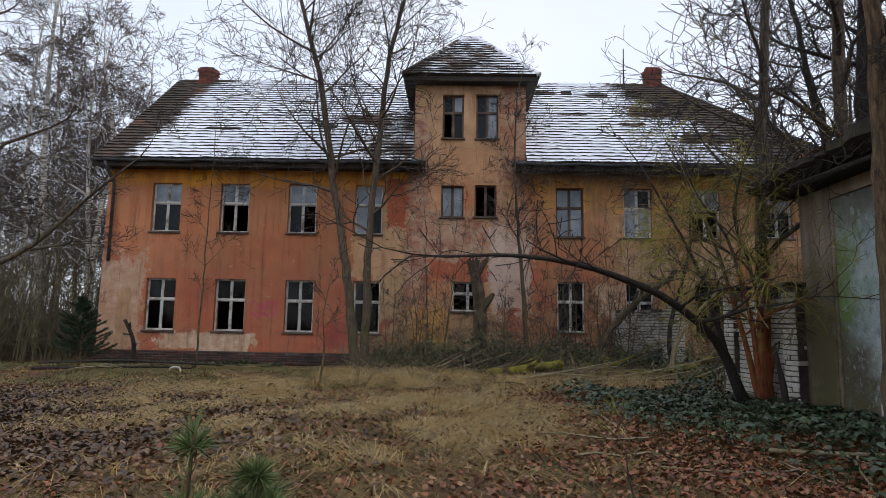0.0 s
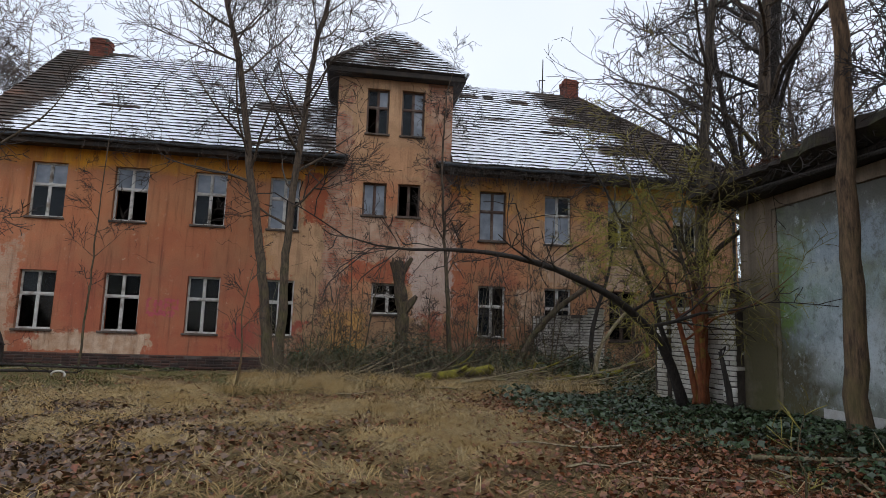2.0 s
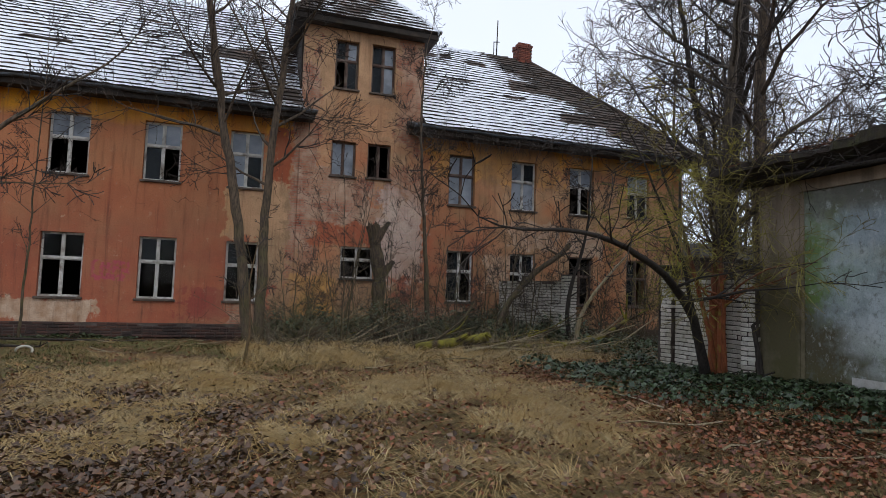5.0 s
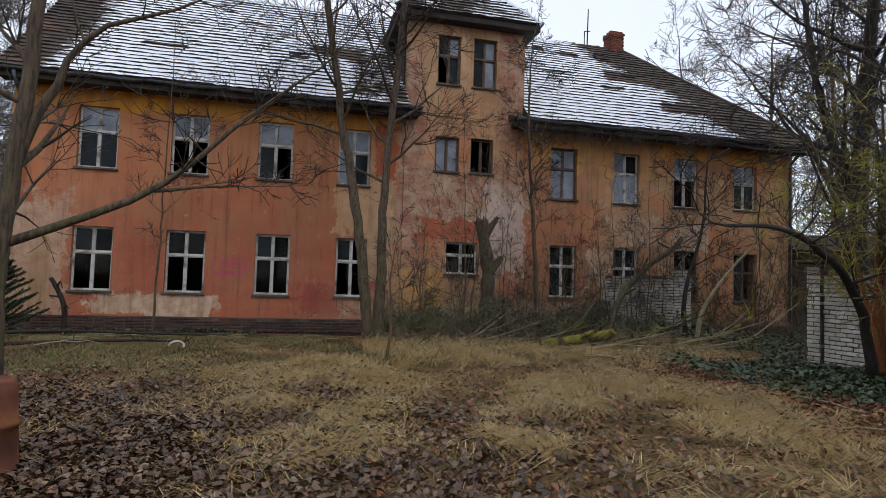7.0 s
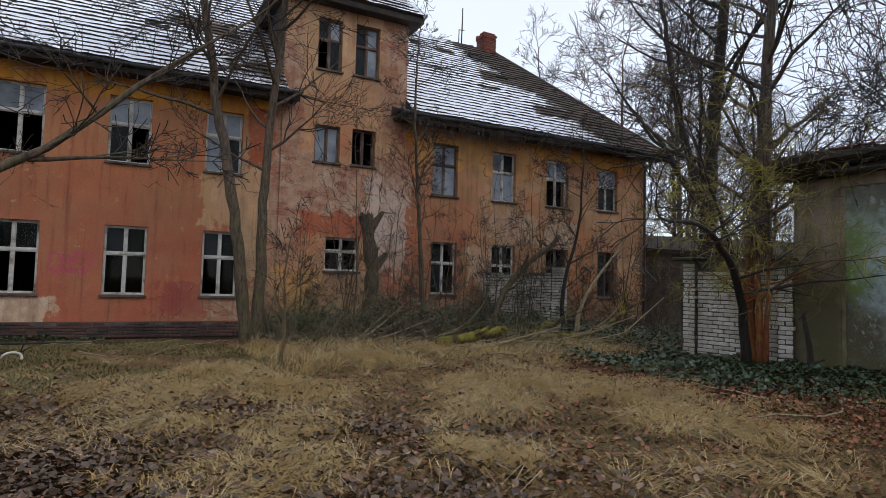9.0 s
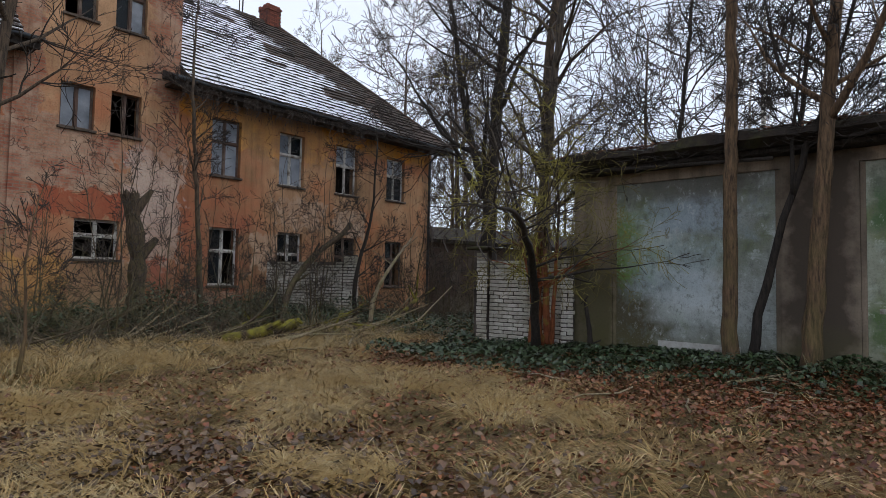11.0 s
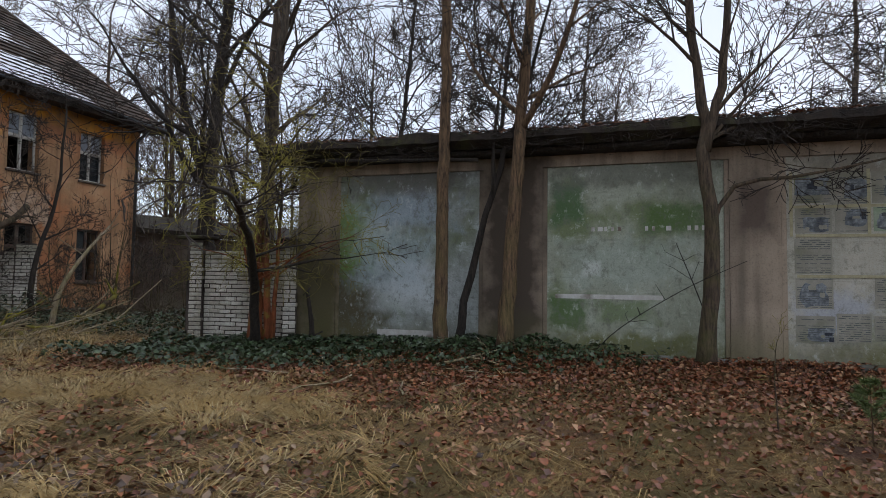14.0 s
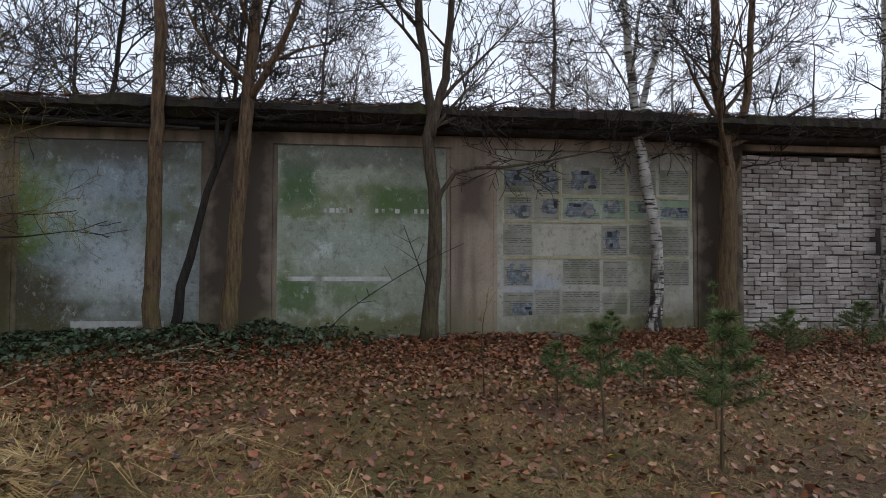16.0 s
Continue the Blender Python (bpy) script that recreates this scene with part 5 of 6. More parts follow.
def far_trees():
    """Woods round the place: five grown trees, each standing many times."""
    rng = random.Random(77)
    kinds = []
    spots = []
    for i in range(34):
        spots.append((rng.uniform(21, 50), rng.uniform(-44, 16)))
    for i in range(44):
        spots.append((rng.uniform(-40, -9.5), rng.uniform(-6, 30)))
    for i in range(13):
        spots.append((rng.uniform(-19, -8.6), rng.uniform(3.0, 17)))
    for i in range(16):
        spots.append((rng.uniform(-6, 22), rng.uniform(22, 40)))
    for i in range(14):
        spots.append((rng.uniform(-35, 25), rng.uniform(-60, -32)))
    for k in range(5):
        h = (12.5, 14.0, 11.0, 15.0, 12.0)[k]
        white = k in (0, 3)
        t, c = grow(100 + k, [([(0, 0, 0), (rng.uniform(-0.3, 0.3), 0.1, h * 0.35), (rng.uniform(-0.6, 0.6), 0.2, h * 0.7), (rng.uniform(-0.8, 0.8), 0, h)], 0.15, 0.03)],
                    dict(limbs=15, reach=3.4, low=0.22, levels=4, kids=(7, 5, 3), lift=0.06 if not white else -0.02, tip=0.009, crook=0.16))
        ob = thing("birch" if white else "woodland_tree", (*spots[k], 0), "slender white-stemmed birch in the woods" if white else "bare grey tree in the surrounding woods", "tree", "woods around the house")
        part("trunk", t, M["birch" if white else "bark"], ob, smooth=True)
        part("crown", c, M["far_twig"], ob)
        kinds.append(ob)
    for i, (x, y) in enumerate(spots[5:]):
        k = rng.choice((0, 3, 1, 0, 3, 4)) if x < -8 else rng.choice((1, 2, 4, 1, 2, 3))
        o = copy_thing(kinds[k], pose(x, y, -0.05, rng.uniform(-3, 3), rng.uniform(-3, 3), rng.uniform(0, 360)))
        sc = rng.uniform(0.75, 1.2)
        o.scale = (sc, sc, sc)


far_trees()


def leafy_tree():
    """The tree behind the garage that kept its withered leaves."""
    t, c = grow(201, [([(0, 0, 0), (0.1, 0, 3), (0, 0.1, 6.4)], 0.12, 0.03)], dict(limbs=11, reach=2.2, low=0.45, levels=3, kids=(4, 3), tip=0.009))
    ob = thing("leafy_tree", (20.5, -22.0, 0), "small tree holding on to withered brown leaves", "tree")
    part("trunk", t, M["bark_dark"], ob, smooth=True)
    part("crown", c, M["twig"], ob)
    rng = random.Random(5)
    s = Shape()
    for i in range(420):
        p = Vector(rng.choice(c.v)) + Vector((rng.gauss(0, 0.12), rng.gauss(0, 0.12), rng.gauss(0, 0.1)))
        leaf_quad(s, rng, p, rng.uniform(0.07, 0.13))
    part("foliage", s, M["dry_leaf"], ob)


def leaf_quad(s, rng, p, size, flat=False):
    """A pointed leaf of two bent halves."""
    a = Vector((rng.gauss(0, 1), rng.gauss(0, 1), rng.gauss(0, 0.25 if flat else 1))).normalized()
    up = Vector((rng.gauss(0, 0.3), rng.gauss(0, 0.3), 1)) if flat else Vector((rng.gauss(0, 1), rng.gauss(0, 1), rng.gauss(0, 1)))
    b = a.cross(up).normalized()
    n = b.cross(a)
    i = len(s.v)
    fold = rng.uniform(0.1, 0.5)
    s.v += [tuple(p - a * size * 0.5), tuple(p + b * size * 0.36 + n * size * fold * 0.5), tuple(p + a * size * 0.55 + n * size * rng.uniform(-0.2, 0.3)), tuple(p - b * size * 0.36 + n * size * fold * 0.5)]
    s.f += [(i, i + 1, i + 2), (i, i + 2, i + 3)]


leafy_tree()


def stump():
    s = Shape()
    rng = random.Random(31)
    pts = smooth_path([(0, 0, 0), (-0.05, 0, 1.0), (-0.06, 0, 2.0), (-0.28, 0, 3.4)], 14)
    s.tube(pts, [0.2 - 0.03 * (i / 14) + (0.08 if i == 0 else 0.03 * math.sin(i * 1.9)) for i in range(15)], 14, rng=rng, rough=0.1)
    ob = thing("dead_tree", (6.55, -1.6, ground_z(6.5, -1.6) - 0.05), "broken-off dead tree trunk before the tower", "tree trunk")
    for a, b, c in (((-0.2, 0, 2.9), (-0.02, -0.1, 3.25), (0.16, -0.12, 3.52)), ((-0.05, 0, 1.9), (0.22, -0.05, 2.25), (0.34, -0.1, 2.4)), ((0.02, 0, 0.5), (-0.2, -0.12, 0.85), (-0.3, -0.2, 1.05))):
        s.tube([a, b, c], [0.14, 0.1, 0.05], 9, rng=rng, rough=0.16)
    part("trunk", s, M["bark"], ob)
    s = Shape()
    for i in range(14):
        g = i * 2.4
        p = pts[-1] + Vector((math.cos(g) * 0.14, math.sin(g) * 0.14, -0.05))
        s.tube([p, p + Vector((rng.gauss(0, 0.04), rng.gauss(0, 0.04), rng.uniform(0.06, 0.22)))], [0.035, 0.006], 4)
    part("splintered_top", s, M["bark"], ob)


stump()


# ---- low plants and litter ----
def np_mesh(name, verts, faces, material, label, category):
    me = bpy.data.meshes.new(name)
    nv, nf, k = len(verts), len(faces), faces.shape[1]
    me.vertices.add(nv)
    me.vertices.foreach_set("co", verts.astype(np.float32).ravel())
    me.loops.add(nf * k)
    me.loops.foreach_set("vertex_index", faces.astype(np.int32).ravel())
    me.polygons.add(nf)
    me.polygons.foreach_set("loop_start", np.arange(0, nf * k, k, dtype=np.int32))
    me.update(calc_edges=True)
    me.validate()
    me.materials.append(material)
    return tagged(new(name, me), label, category, kind="stuff")


GZ = np.vectorize(ground_z)


def litter(name, xy, size, material, label, seed, lift=0.02, tilt=0.45):
    """Curled leaves lying about, two triangles each way from the midrib."""
    r = np.random.RandomState(seed)
    n = len(xy)
    z = GZ(xy[:, 0], xy[:, 1]) + lift * r.rand(n) + 0.012
    c = np.column_stack([xy, z])
    g = r.rand(n) * 6.283
    a = np.column_stack([np.cos(g), np.sin(g), r.normal(0, tilt, n)])
    a /= np.linalg.norm(a, axis=1)[:, None]
    up = np.column_stack([r.normal(0, tilt, n), r.normal(0, tilt, n), np.ones(n)])
    b = np.cross(a, up)
    b /= np.linalg.norm(b, axis=1)[:, None]
    nn = np.cross(b, a)
    L = (size * (0.6 + 0.8 * r.rand(n)))[:, None]
    w = L * (0.28 + 0.2 * r.rand(n))[:, None]
    fold = L * (0.1 + 0.3 * r.rand(n))[:, None]
    v = np.stack([c - a * L * 0.5, c + b * w + nn * fold, c + a * L * 0.5 + nn * fold * 0.6, c - b * w + nn * fold], 1).reshape(-1, 3)
    i = np.arange(n)[:, None] * 4
    f = np.concatenate([i + [0, 1, 2], i + [0, 2, 3]], 1).reshape(-1, 3)
    return np_mesh(name, v, f, material, label, "leaves")


def spread(r, n, x0, x1, y0, y1):
    return np.column_stack([r.uniform(x0, x1, n), r.uniform(y0, y1, n)])


def outside(xy):
    """Keeps what lies on open ground, clear of the garage and the house."""
    gx = 11.03 + 0.042 * (xy[:, 1] + 14)
    keep = ~((xy[:, 0] > gx) & (xy[:, 1] < -10.1)) & (xy[:, 1] < -0.15)
    return xy[keep]


def lumpy(xy, seed, scale, cut):
    """Keeps points where a slow noise is high, so that cover comes in drifts."""
    return xy[np.array([noise.noise(Vector((p[0] * scale + seed, p[1] * scale - seed, seed))) > cut for p in xy])]


def blades(name, xy, height, lean, material, label, seed, per=8, width=0.006, spreadr=0.09):
    """Grass in tufts; each blade bends over in three pieces."""
    r = np.random.RandomState(seed)
    xy = np.repeat(xy, per, 0) + r.normal(0, spreadr, (len(xy) * per, 2))
    n = len(xy)
    comb = np.array([noise.noise(Vector((p[0] * 0.7, p[1] * 0.7, seed))) for p in xy[::per]]) * 7.0
    tuft = np.repeat(comb + r.normal(0, 0.7, n // per), per)
    z = GZ(xy[:, 0], xy[:, 1])
    p = np.column_stack([xy, z - 0.01])
    g = tuft + r.normal(0, 0.55, n)
    d = np.column_stack([np.cos(g), np.sin(g), np.zeros(n)])
    s = np.column_stack([-np.sin(g), np.cos(g), np.zeros(n)])
    h = (height * (0.5 + r.rand(n)))[:, None]
    ln = (lean * (0.4 + 1.2 * r.rand(n)))[:, None]
    upv = np.array([[0, 0, 1.0]])
    q1 = p + upv * h * 0.42 + d * h * ln * 0.55
    q2 = p + upv * np.maximum(h * (0.85 - 0.45 * ln), 0.02) + d * h * ln * 1.1
    q3 = p + upv * np.maximum(h * (0.75 - 0.6 * ln), 0.012) + d * h * ln * 1.7
    w = width * (0.7 + 0.6 * r.rand(n))[:, None]
    v = np.stack([p - s * w, p + s * w, q1 - s * w, q1 + s * w, q2 - s * w * 0.7, q2 + s * w * 0.7, q3], 1).reshape(-1, 3)
    i = np.arange(n)[:, None] * 7
    f = np.concatenate([i + [0, 1, 3], i + [0, 3, 2], i + [2, 3, 5], i + [2, 5, 4], i + [4, 5, 6]], 1).reshape(-1, 3)
    return np_mesh(name, v, f, material, label, "grass")


def ground_cover():
    r = np.random.RandomState(3)
    base = outside(spread(r, 9500, -16, 11.2, -27, -0.3))
    litter("leaf_litter", base, 0.06, M["leaf"], "brown fallen leaves lying over the ground", 1)
    soft = spread(r, 90000, 1.0, 11.2, -28, -7.2)
    soft = outside(soft[r.rand(len(soft)) < np.clip((soft[:, 0] - 5.2) / 4.0, 0.03, 1) ** 1.4])
    litter("leaf_litter", soft, 0.06, M["leaf"], "drifts of brown and russet fallen leaves", 2, 0.06)
    drift = lumpy(np.column_stack([r.normal(-1.5, 2.2, 34000), r.normal(-12.8, 1.6, 34000)]), 4.1, 0.35, -0.3)
    drift = np.concatenate([drift, spread(r, 5000, -6, 2.8, -15.5, -10.2), np.column_stack([r.normal(0.4, 1.3, 6000), r.normal(-12.9, 1.1, 6000)])])
    litter("leaf_litter", drift, 0.064, M["wet_leaf"], "drift of wet dark fallen leaves", 5, 0.06)
    near = outside(spread(r, 26000, -4, 10, -22, -8))
    litter("leaf_litter", near, 0.05, M["leaf"], "fallen leaves among the grass", 6)
    g1 = lumpy(outside(np.column_stack([r.normal(2.8, 4.2, 17000), r.normal(-11.6, 3.8, 17000)])), 1.7, 0.32, -0.42)
    g1 = g1[(r.rand(len(g1)) < np.clip((g1[:, 0] - 1.0) / 2.2, 0.1, 1)) | (g1[:, 1] > -10.2 + 0.35 * np.minimum(0, g1[:, 0]))]
    g1 = g1[(g1[:, 1] > -13.8) | (r.rand(len(g1)) < 0.3)]
    g1 = lumpy(g1, 5.2, 1.6, -0.12)
    blades("dry_grass", g1, 0.085, 1.8, M["straw"], "matted straw-coloured dry grass", 11, per=11, width=0.0029, spreadr=0.08)
    g2 = lumpy(outside(np.column_stack([r.normal(3.9, 2.4, 6000), r.normal(-11.4, 2.6, 6000)])), 7.7, 0.8, 0.02)
    g2 = g2[(g2[:, 1] > -13.4) | (r.rand(len(g2)) < 0.12)]
    blades("dry_grass", g2, 0.17, 1.7, M["pale_straw"], "bleached tussocks of fallen dry grass", 12, per=22, spreadr=0.055, width=0.003)
    g7 = outside(np.column_stack([r.uniform(2.6, 11.0, 520), r.normal(-5.9, 1.0, 520)]))
    blades("dry_grass", g7, 0.34, 1.2, M["pale_straw"], "long pale dead grass before the brushwood", 16, per=24, spreadr=0.08, width=0.003)
    g6 = outside(np.column_stack([r.normal(1.5, 3.4, 150), r.normal(-9.6, 2.6, 150)]))
    blades("dry_grass", g6, 0.2, 1.4, M["pale_straw"], "long bleached grass tufts", 15, per=34, spreadr=0.06, width=0.0024)
    g3 = lumpy(outside(spread(r, 9000, -14, 7, -9.0, -1.0)), 3.3, 0.5, -0.15)
    blades("short_grass", g3, 0.09, 0.7, M["green_grass"], "short winter grass with a green tinge", 13, per=7)
    g4 = lumpy(outside(np.column_stack([r.normal(4.8, 2.7, 19000), r.normal(-15.6, 3.2, 19000)])), 2.9, 0.6, -0.2)
    blades("short_grass", g4, 0.05, 1.4, M["straw"], "short trodden dry grass", 14, per=11, width=0.002, spreadr=0.1)
    g5 = lumpy(outside(spread(r, 9000, -3.5, 9.5, -18.5, -7.0)), 6.1, 0.55, 0.06)
    blades("short_grass", g5, 0.06, 1.0, M["green_grass"], "mossy green winter grass in patches", 17, per=7, width=0.003, spreadr=0.1)
    # ivy and brambles
    a = outside(spread(r, 19000, 7.2, 11.1, -17.2, -8.1))
    keep = r.rand(len(a)) < np.clip((a[:, 0] - 8.6 + 1.3 * np.clip((a[:, 1] + 14.0) / 3.0, 0, 1)) / 1.9, 0.0, 1) * np.clip((a[:, 1] + 17.2) / 2.6, 0.0, 1)
    ivy_bed(a[keep], 0.33, 21, "dark ivy spreading over the ground at the garage")
    b = spread(r, 25000, 3.4, 12.5, -4.3, -0.12)
    keep = r.rand(len(b)) < np.clip((b[:, 1] + 4.3) / 1.8, 0.1, 1)
    ivy_bed(b[keep], 1.25, 22, "dark ivy and brambles along the house wall")
    ivy_bed(spread(r, 7500, 10.6, 17.5, -8.0, -0.5), 0.5, 23, "dark undergrowth in the gateway")
    ivy_bed(spread(r, 1300, -6.2, 0.2, -0.9, -0.12), 0.22, 24, "low weeds at the plinth")


def ivy_bed(xy, height, seed, label):
    r = np.random.RandomState(seed)
    n = len(xy)
    mound = np.array([0.35 + 0.65 * abs(noise.noise(Vector((p[0] * 0.9, p[1] * 0.9, seed)))) * 1.6 for p in xy])
    z = GZ(xy[:, 0], xy[:, 1]) + height * mound * np.sqrt(r.rand(n))
    c = np.column_stack([xy, z])
    g = r.rand(n) * 6.283
    a = np.column_stack([np.cos(g), np.sin(g), r.normal(-0.2, 0.4, n)])
    a /= np.linalg.norm(a, axis=1)[:, None]
    up = np.column_stack([r.normal(0, 0.5, n), r.normal(0, 0.5, n), np.ones(n)])
    b = np.cross(a, up)
    b /= np.linalg.norm(b, axis=1)[:, None]
    nn = np.cross(b, a)
    L = (0.045 + 0.05 * r.rand(n))[:, None]
    v = np.stack([c - a * L * 0.45, c + b * L * 0.55 - a * L * 0.1 - nn * L * 0.15, c + b * L * 0.25 + a * L * 0.2, c + a * L * 0.7 - nn * L * 0.2, c - b * L * 0.25 + a * L * 0.2, c - b * L * 0.55 - a * L * 0.1 - nn * L * 0.15], 1).reshape(-1, 3)
    i = np.arange(n)[:, None] * 6
    f = np.concatenate([i + [0, 1, 2], i + [0, 2, 3], i + [0, 3, 4], i + [0, 4, 5]], 1).reshape(-1, 3)
    return np_mesh("ivy", v, f, M["ivy"], label, "ivy")


ground_cover()


def brushwood():
    """Bare stems of brambles, vines and young shoots, too many to count."""
    rng = random.Random(41)
    s = Shape()
    for i in range(1000):
        x, y = rng.choice(((rng.uniform(3.4, 11.0), rng.uniform(-3.8, -0.4)), (rng.uniform(12.0, 17.0), rng.uniform(-5.5, -0.6)), (rng.uniform(3.0, 8.5), rng.uniform(-5.6, -2.5))))
        z = ground_z(x, y)
        h = rng.uniform(0.4, 1.6) * (2.0 if rng.random() < 0.12 else 1)
        d = Vector((rng.gauss(0, 0.5), rng.gauss(0, 0.5), 1)).normalized()
        p, pts = Vector((x, y, z - 0.02)), []
        for k in range(6):
            pts.append(p.copy())
            d = (d + Vector((rng.gauss(0, 0.22), rng.gauss(0, 0.22), -0.1))).normalized()
            p = p + d * h / 5
            p.z = max(p.z, z + 0.01)
            p.y = min(p.y, -0.1)
        r = rng.uniform(0.004, 0.011)
        s.tube(pts, [r * (1 - 0.13 * k) for k in range(6)], 3, cap=False)
        for k in range(3):
            q = pts[rng.randint(2, 5)]
            e = q + Vector((rng.gauss(0, 0.25), rng.gauss(0, 0.25), rng.uniform(0.05, 0.4)))
            e.y = min(e.y, -0.1)
            s.tube([q, (q + e) / 2 + Vector((rng.gauss(0, 0.04), 0, rng.gauss(0, 0.04))), e], [r * 0.55, r * 0.45, 0.002], 3, cap=False)
    tagged(part("brushwood", s, M["thicket"]), "tangle of bare bramble and shrub stems", "brushwood", kind="stuff")
    s = Shape()
    for i in range(1500):
        x, y = (rng.uniform(3.2, 9.5), rng.uniform(-6.6, -3.0)) if rng.random() < 0.6 else (rng.uniform(8, 12.5), rng.uniform(-7.0, -4.0))
        z, h = ground_z(x, y), rng.uniform(0.25, 0.9)
        d = Vector((rng.gauss(0, 0.9), rng.gauss(0, 0.9), 0.8)).normalized()
        p, pts = Vector((x, y, z - 0.02)), []
        for k in range(5):
            pts.append(p.copy())
            d = (d + Vector((rng.gauss(0, 0.25), rng.gauss(0, 0.25), -0.28))).normalized()
            p = p + d * h / 4
            p.z = max(p.z, z + 0.015)
        s.tube(pts, [0.009, 0.008, 0.007, 0.005, 0.004], 3, cap=False)
    tagged(part("dry_canes", s, M["dead"]), "pale dry canes fallen across each other", "brushwood", kind="stuff")
    # withered creeper hanging from the eaves of the far wing
    s = Shape()
    for i in range(620):
        x = rng.uniform(TX1 - 0.3, 15.5) if rng.random() < 0.85 else rng.uniform(-4, TX0)
        y, z = rng.uniform(-0.82, -0.5), EAVE + rng.uniform(-0.12, 0.2)
        L = rng.uniform(0.15, 0.75) * (1.0 if x < 12 else 0.6)
        pts = [Vector((x, y, z))]
        for k in range(4):
            pts.append(pts[-1] + Vector((rng.gauss(0, 0.06), rng.gauss(0, 0.03), -L / 4 + (0.1 if k == 0 else 0))))
        s.tube(pts, [0.006, 0.005, 0.005, 0.004, 0.003], 3, cap=False)
        for k in range(2):
            leaf_quad(s, rng, pts[rng.randint(1, 4)], rng.uniform(0.03, 0.07))
    tagged(part("withered_creeper", s, M["far_twig"]), "grey withered creeper hanging from the eaves", "creeper", kind="stuff")
    s = Shape()
    for i in range(70):
        x, y = rng.choice(((rng.uniform(4, 10), rng.uniform(-8, -4)), (rng.uniform(-7, 3), rng.uniform(-6, -1.5)), (rng.uniform(7, 10), rng.uniform(-16, -8))))
        g, L = rng.uniform(0, 6.28), rng.uniform(0.4, 1.6)
        pts = []
        for k in range(5):
            f = k / 4 - 0.5
            px, py = x + math.cos(g) * L * f + rng.gauss(0, 0.03), y + math.sin(g) * L * f + rng.gauss(0, 0.03)
            pts.append((px, py, ground_z(px, py) + 0.03 + abs(rng.gauss(0, 0.03))))
        r = rng.uniform(0.006, 0.018)
        s.tube(pts, [r, r, r * 0.9, r * 0.7, r * 0.4], 4)
    tagged(part("fallen_twigs", s, M["dead"]), "fallen dry twigs strewn over the ground", "twigs", kind="stuff")


brushwood()


def thicket():
    """Young growth and undergrowth at the edge of the woods."""
    rng = random.Random(43)
    s = Shape()
    for i in range(2300):
        if i > 1500:
            x, y = rng.uniform(-17, -7.2), rng.uniform(-4, 9)
        elif rng.random() < 0.55:
            x, y = rng.uniform(-34, -7.0), rng.uniform(-4, 16)
        elif rng.random() < 0.6:
            x, y = rng.uniform(18.8, 34), rng.uniform(-9, 10)
        else:
            x, y = rng.uniform(21, 34), rng.uniform(-34, -9)
        h = rng.uniform(1.2, 5.5)
        p, pts = Vector((x, y, -0.2)), []
        d = Vector((rng.gauss(0, 0.16), rng.gauss(0, 0.16), 1)).normalized()
        for k in range(6):
            pts.append(p.copy())
            d = (d + Vector((rng.gauss(0, 0.1), rng.gauss(0, 0.1), 0))).normalized()
            p = p + d * h / 5
        s.tube(pts, [0.02, 0.017, 0.014, 0.011, 0.008, 0.005], 3, cap=False)
        for k in range(9):
            q = pts[rng.randint(1, 5)]
            e = q + Vector((rng.gauss(0, 0.5), rng.gauss(0, 0.5), rng.uniform(0.1, 0.8)))
            s.tube([q, (q + e) / 2 + Vector((rng.gauss(0, 0.07), rng.gauss(0, 0.07), 0)), e], [0.008, 0.007, 0.004], 3, cap=False)
    tagged(part("thicket", s, M["thicket"]), "brown thicket of young stems at the wood's edge", "thicket", kind="stuff")


thicket()


def wall_shoots():
    """Thin upright shoots before the house, grown once and standing many times."""
    rng = random.Random(44)
    kinds = []
    for k, (h, reach) in enumerate(((3.2, 0.9), (4.4, 1.2), (2.4, 0.8))):
        kinds.append(tree("shrub", (9.0 + k * 1.3, -1.4 - 0.5 * k), "thin leafless shrub before the house wall", 60 + k,
                          [([(0, 0, 0), (rng.gauss(0, 0.1), 0, h * 0.4), (rng.gauss(0, 0.2), 0, h)], 0.022, 0.006), ([(0.05, 0.05, 0), (0.3, 0.1, h * 0.4), (0.6, 0.1, h * 0.8)], 0.016, 0.005), ([(-0.05, 0, 0), (-0.35, -0.1, h * 0.35), (-0.7, -0.1, h * 0.7)], 0.016, 0.005)],
                          "bark", "twig", "shrubs along the house", low=0.25, limbs=7, reach=reach, levels=3, kids=(5, 3), tip=0.004))
    for i, (x, y) in enumerate(((4.6, -1.5), (5.3, -2.6), (7.1, -2.7), (8.5, -1.0), (12.6, -1.2), (13.4, -2.2), (14.3, -1.3), (15.2, -2.0), (16.0, -1.1), (13.0, -4.6), (14.8, -3.9), (4.0, -3.2), (8.9, -3.6), (15.5, -4.5), (16.6, -2.6), (9.6, -4.2), (10.4, -3.4), (7.9, -4.1), (6.2, -3.6), (5.0, -4.4))):
        copy_thing(kinds[i % 3], pose(x, y, ground_z(x, y) - 0.05, rng.gauss(0, 3), rng.gauss(0, 3), rng.uniform(0, 360)))


wall_shoots()


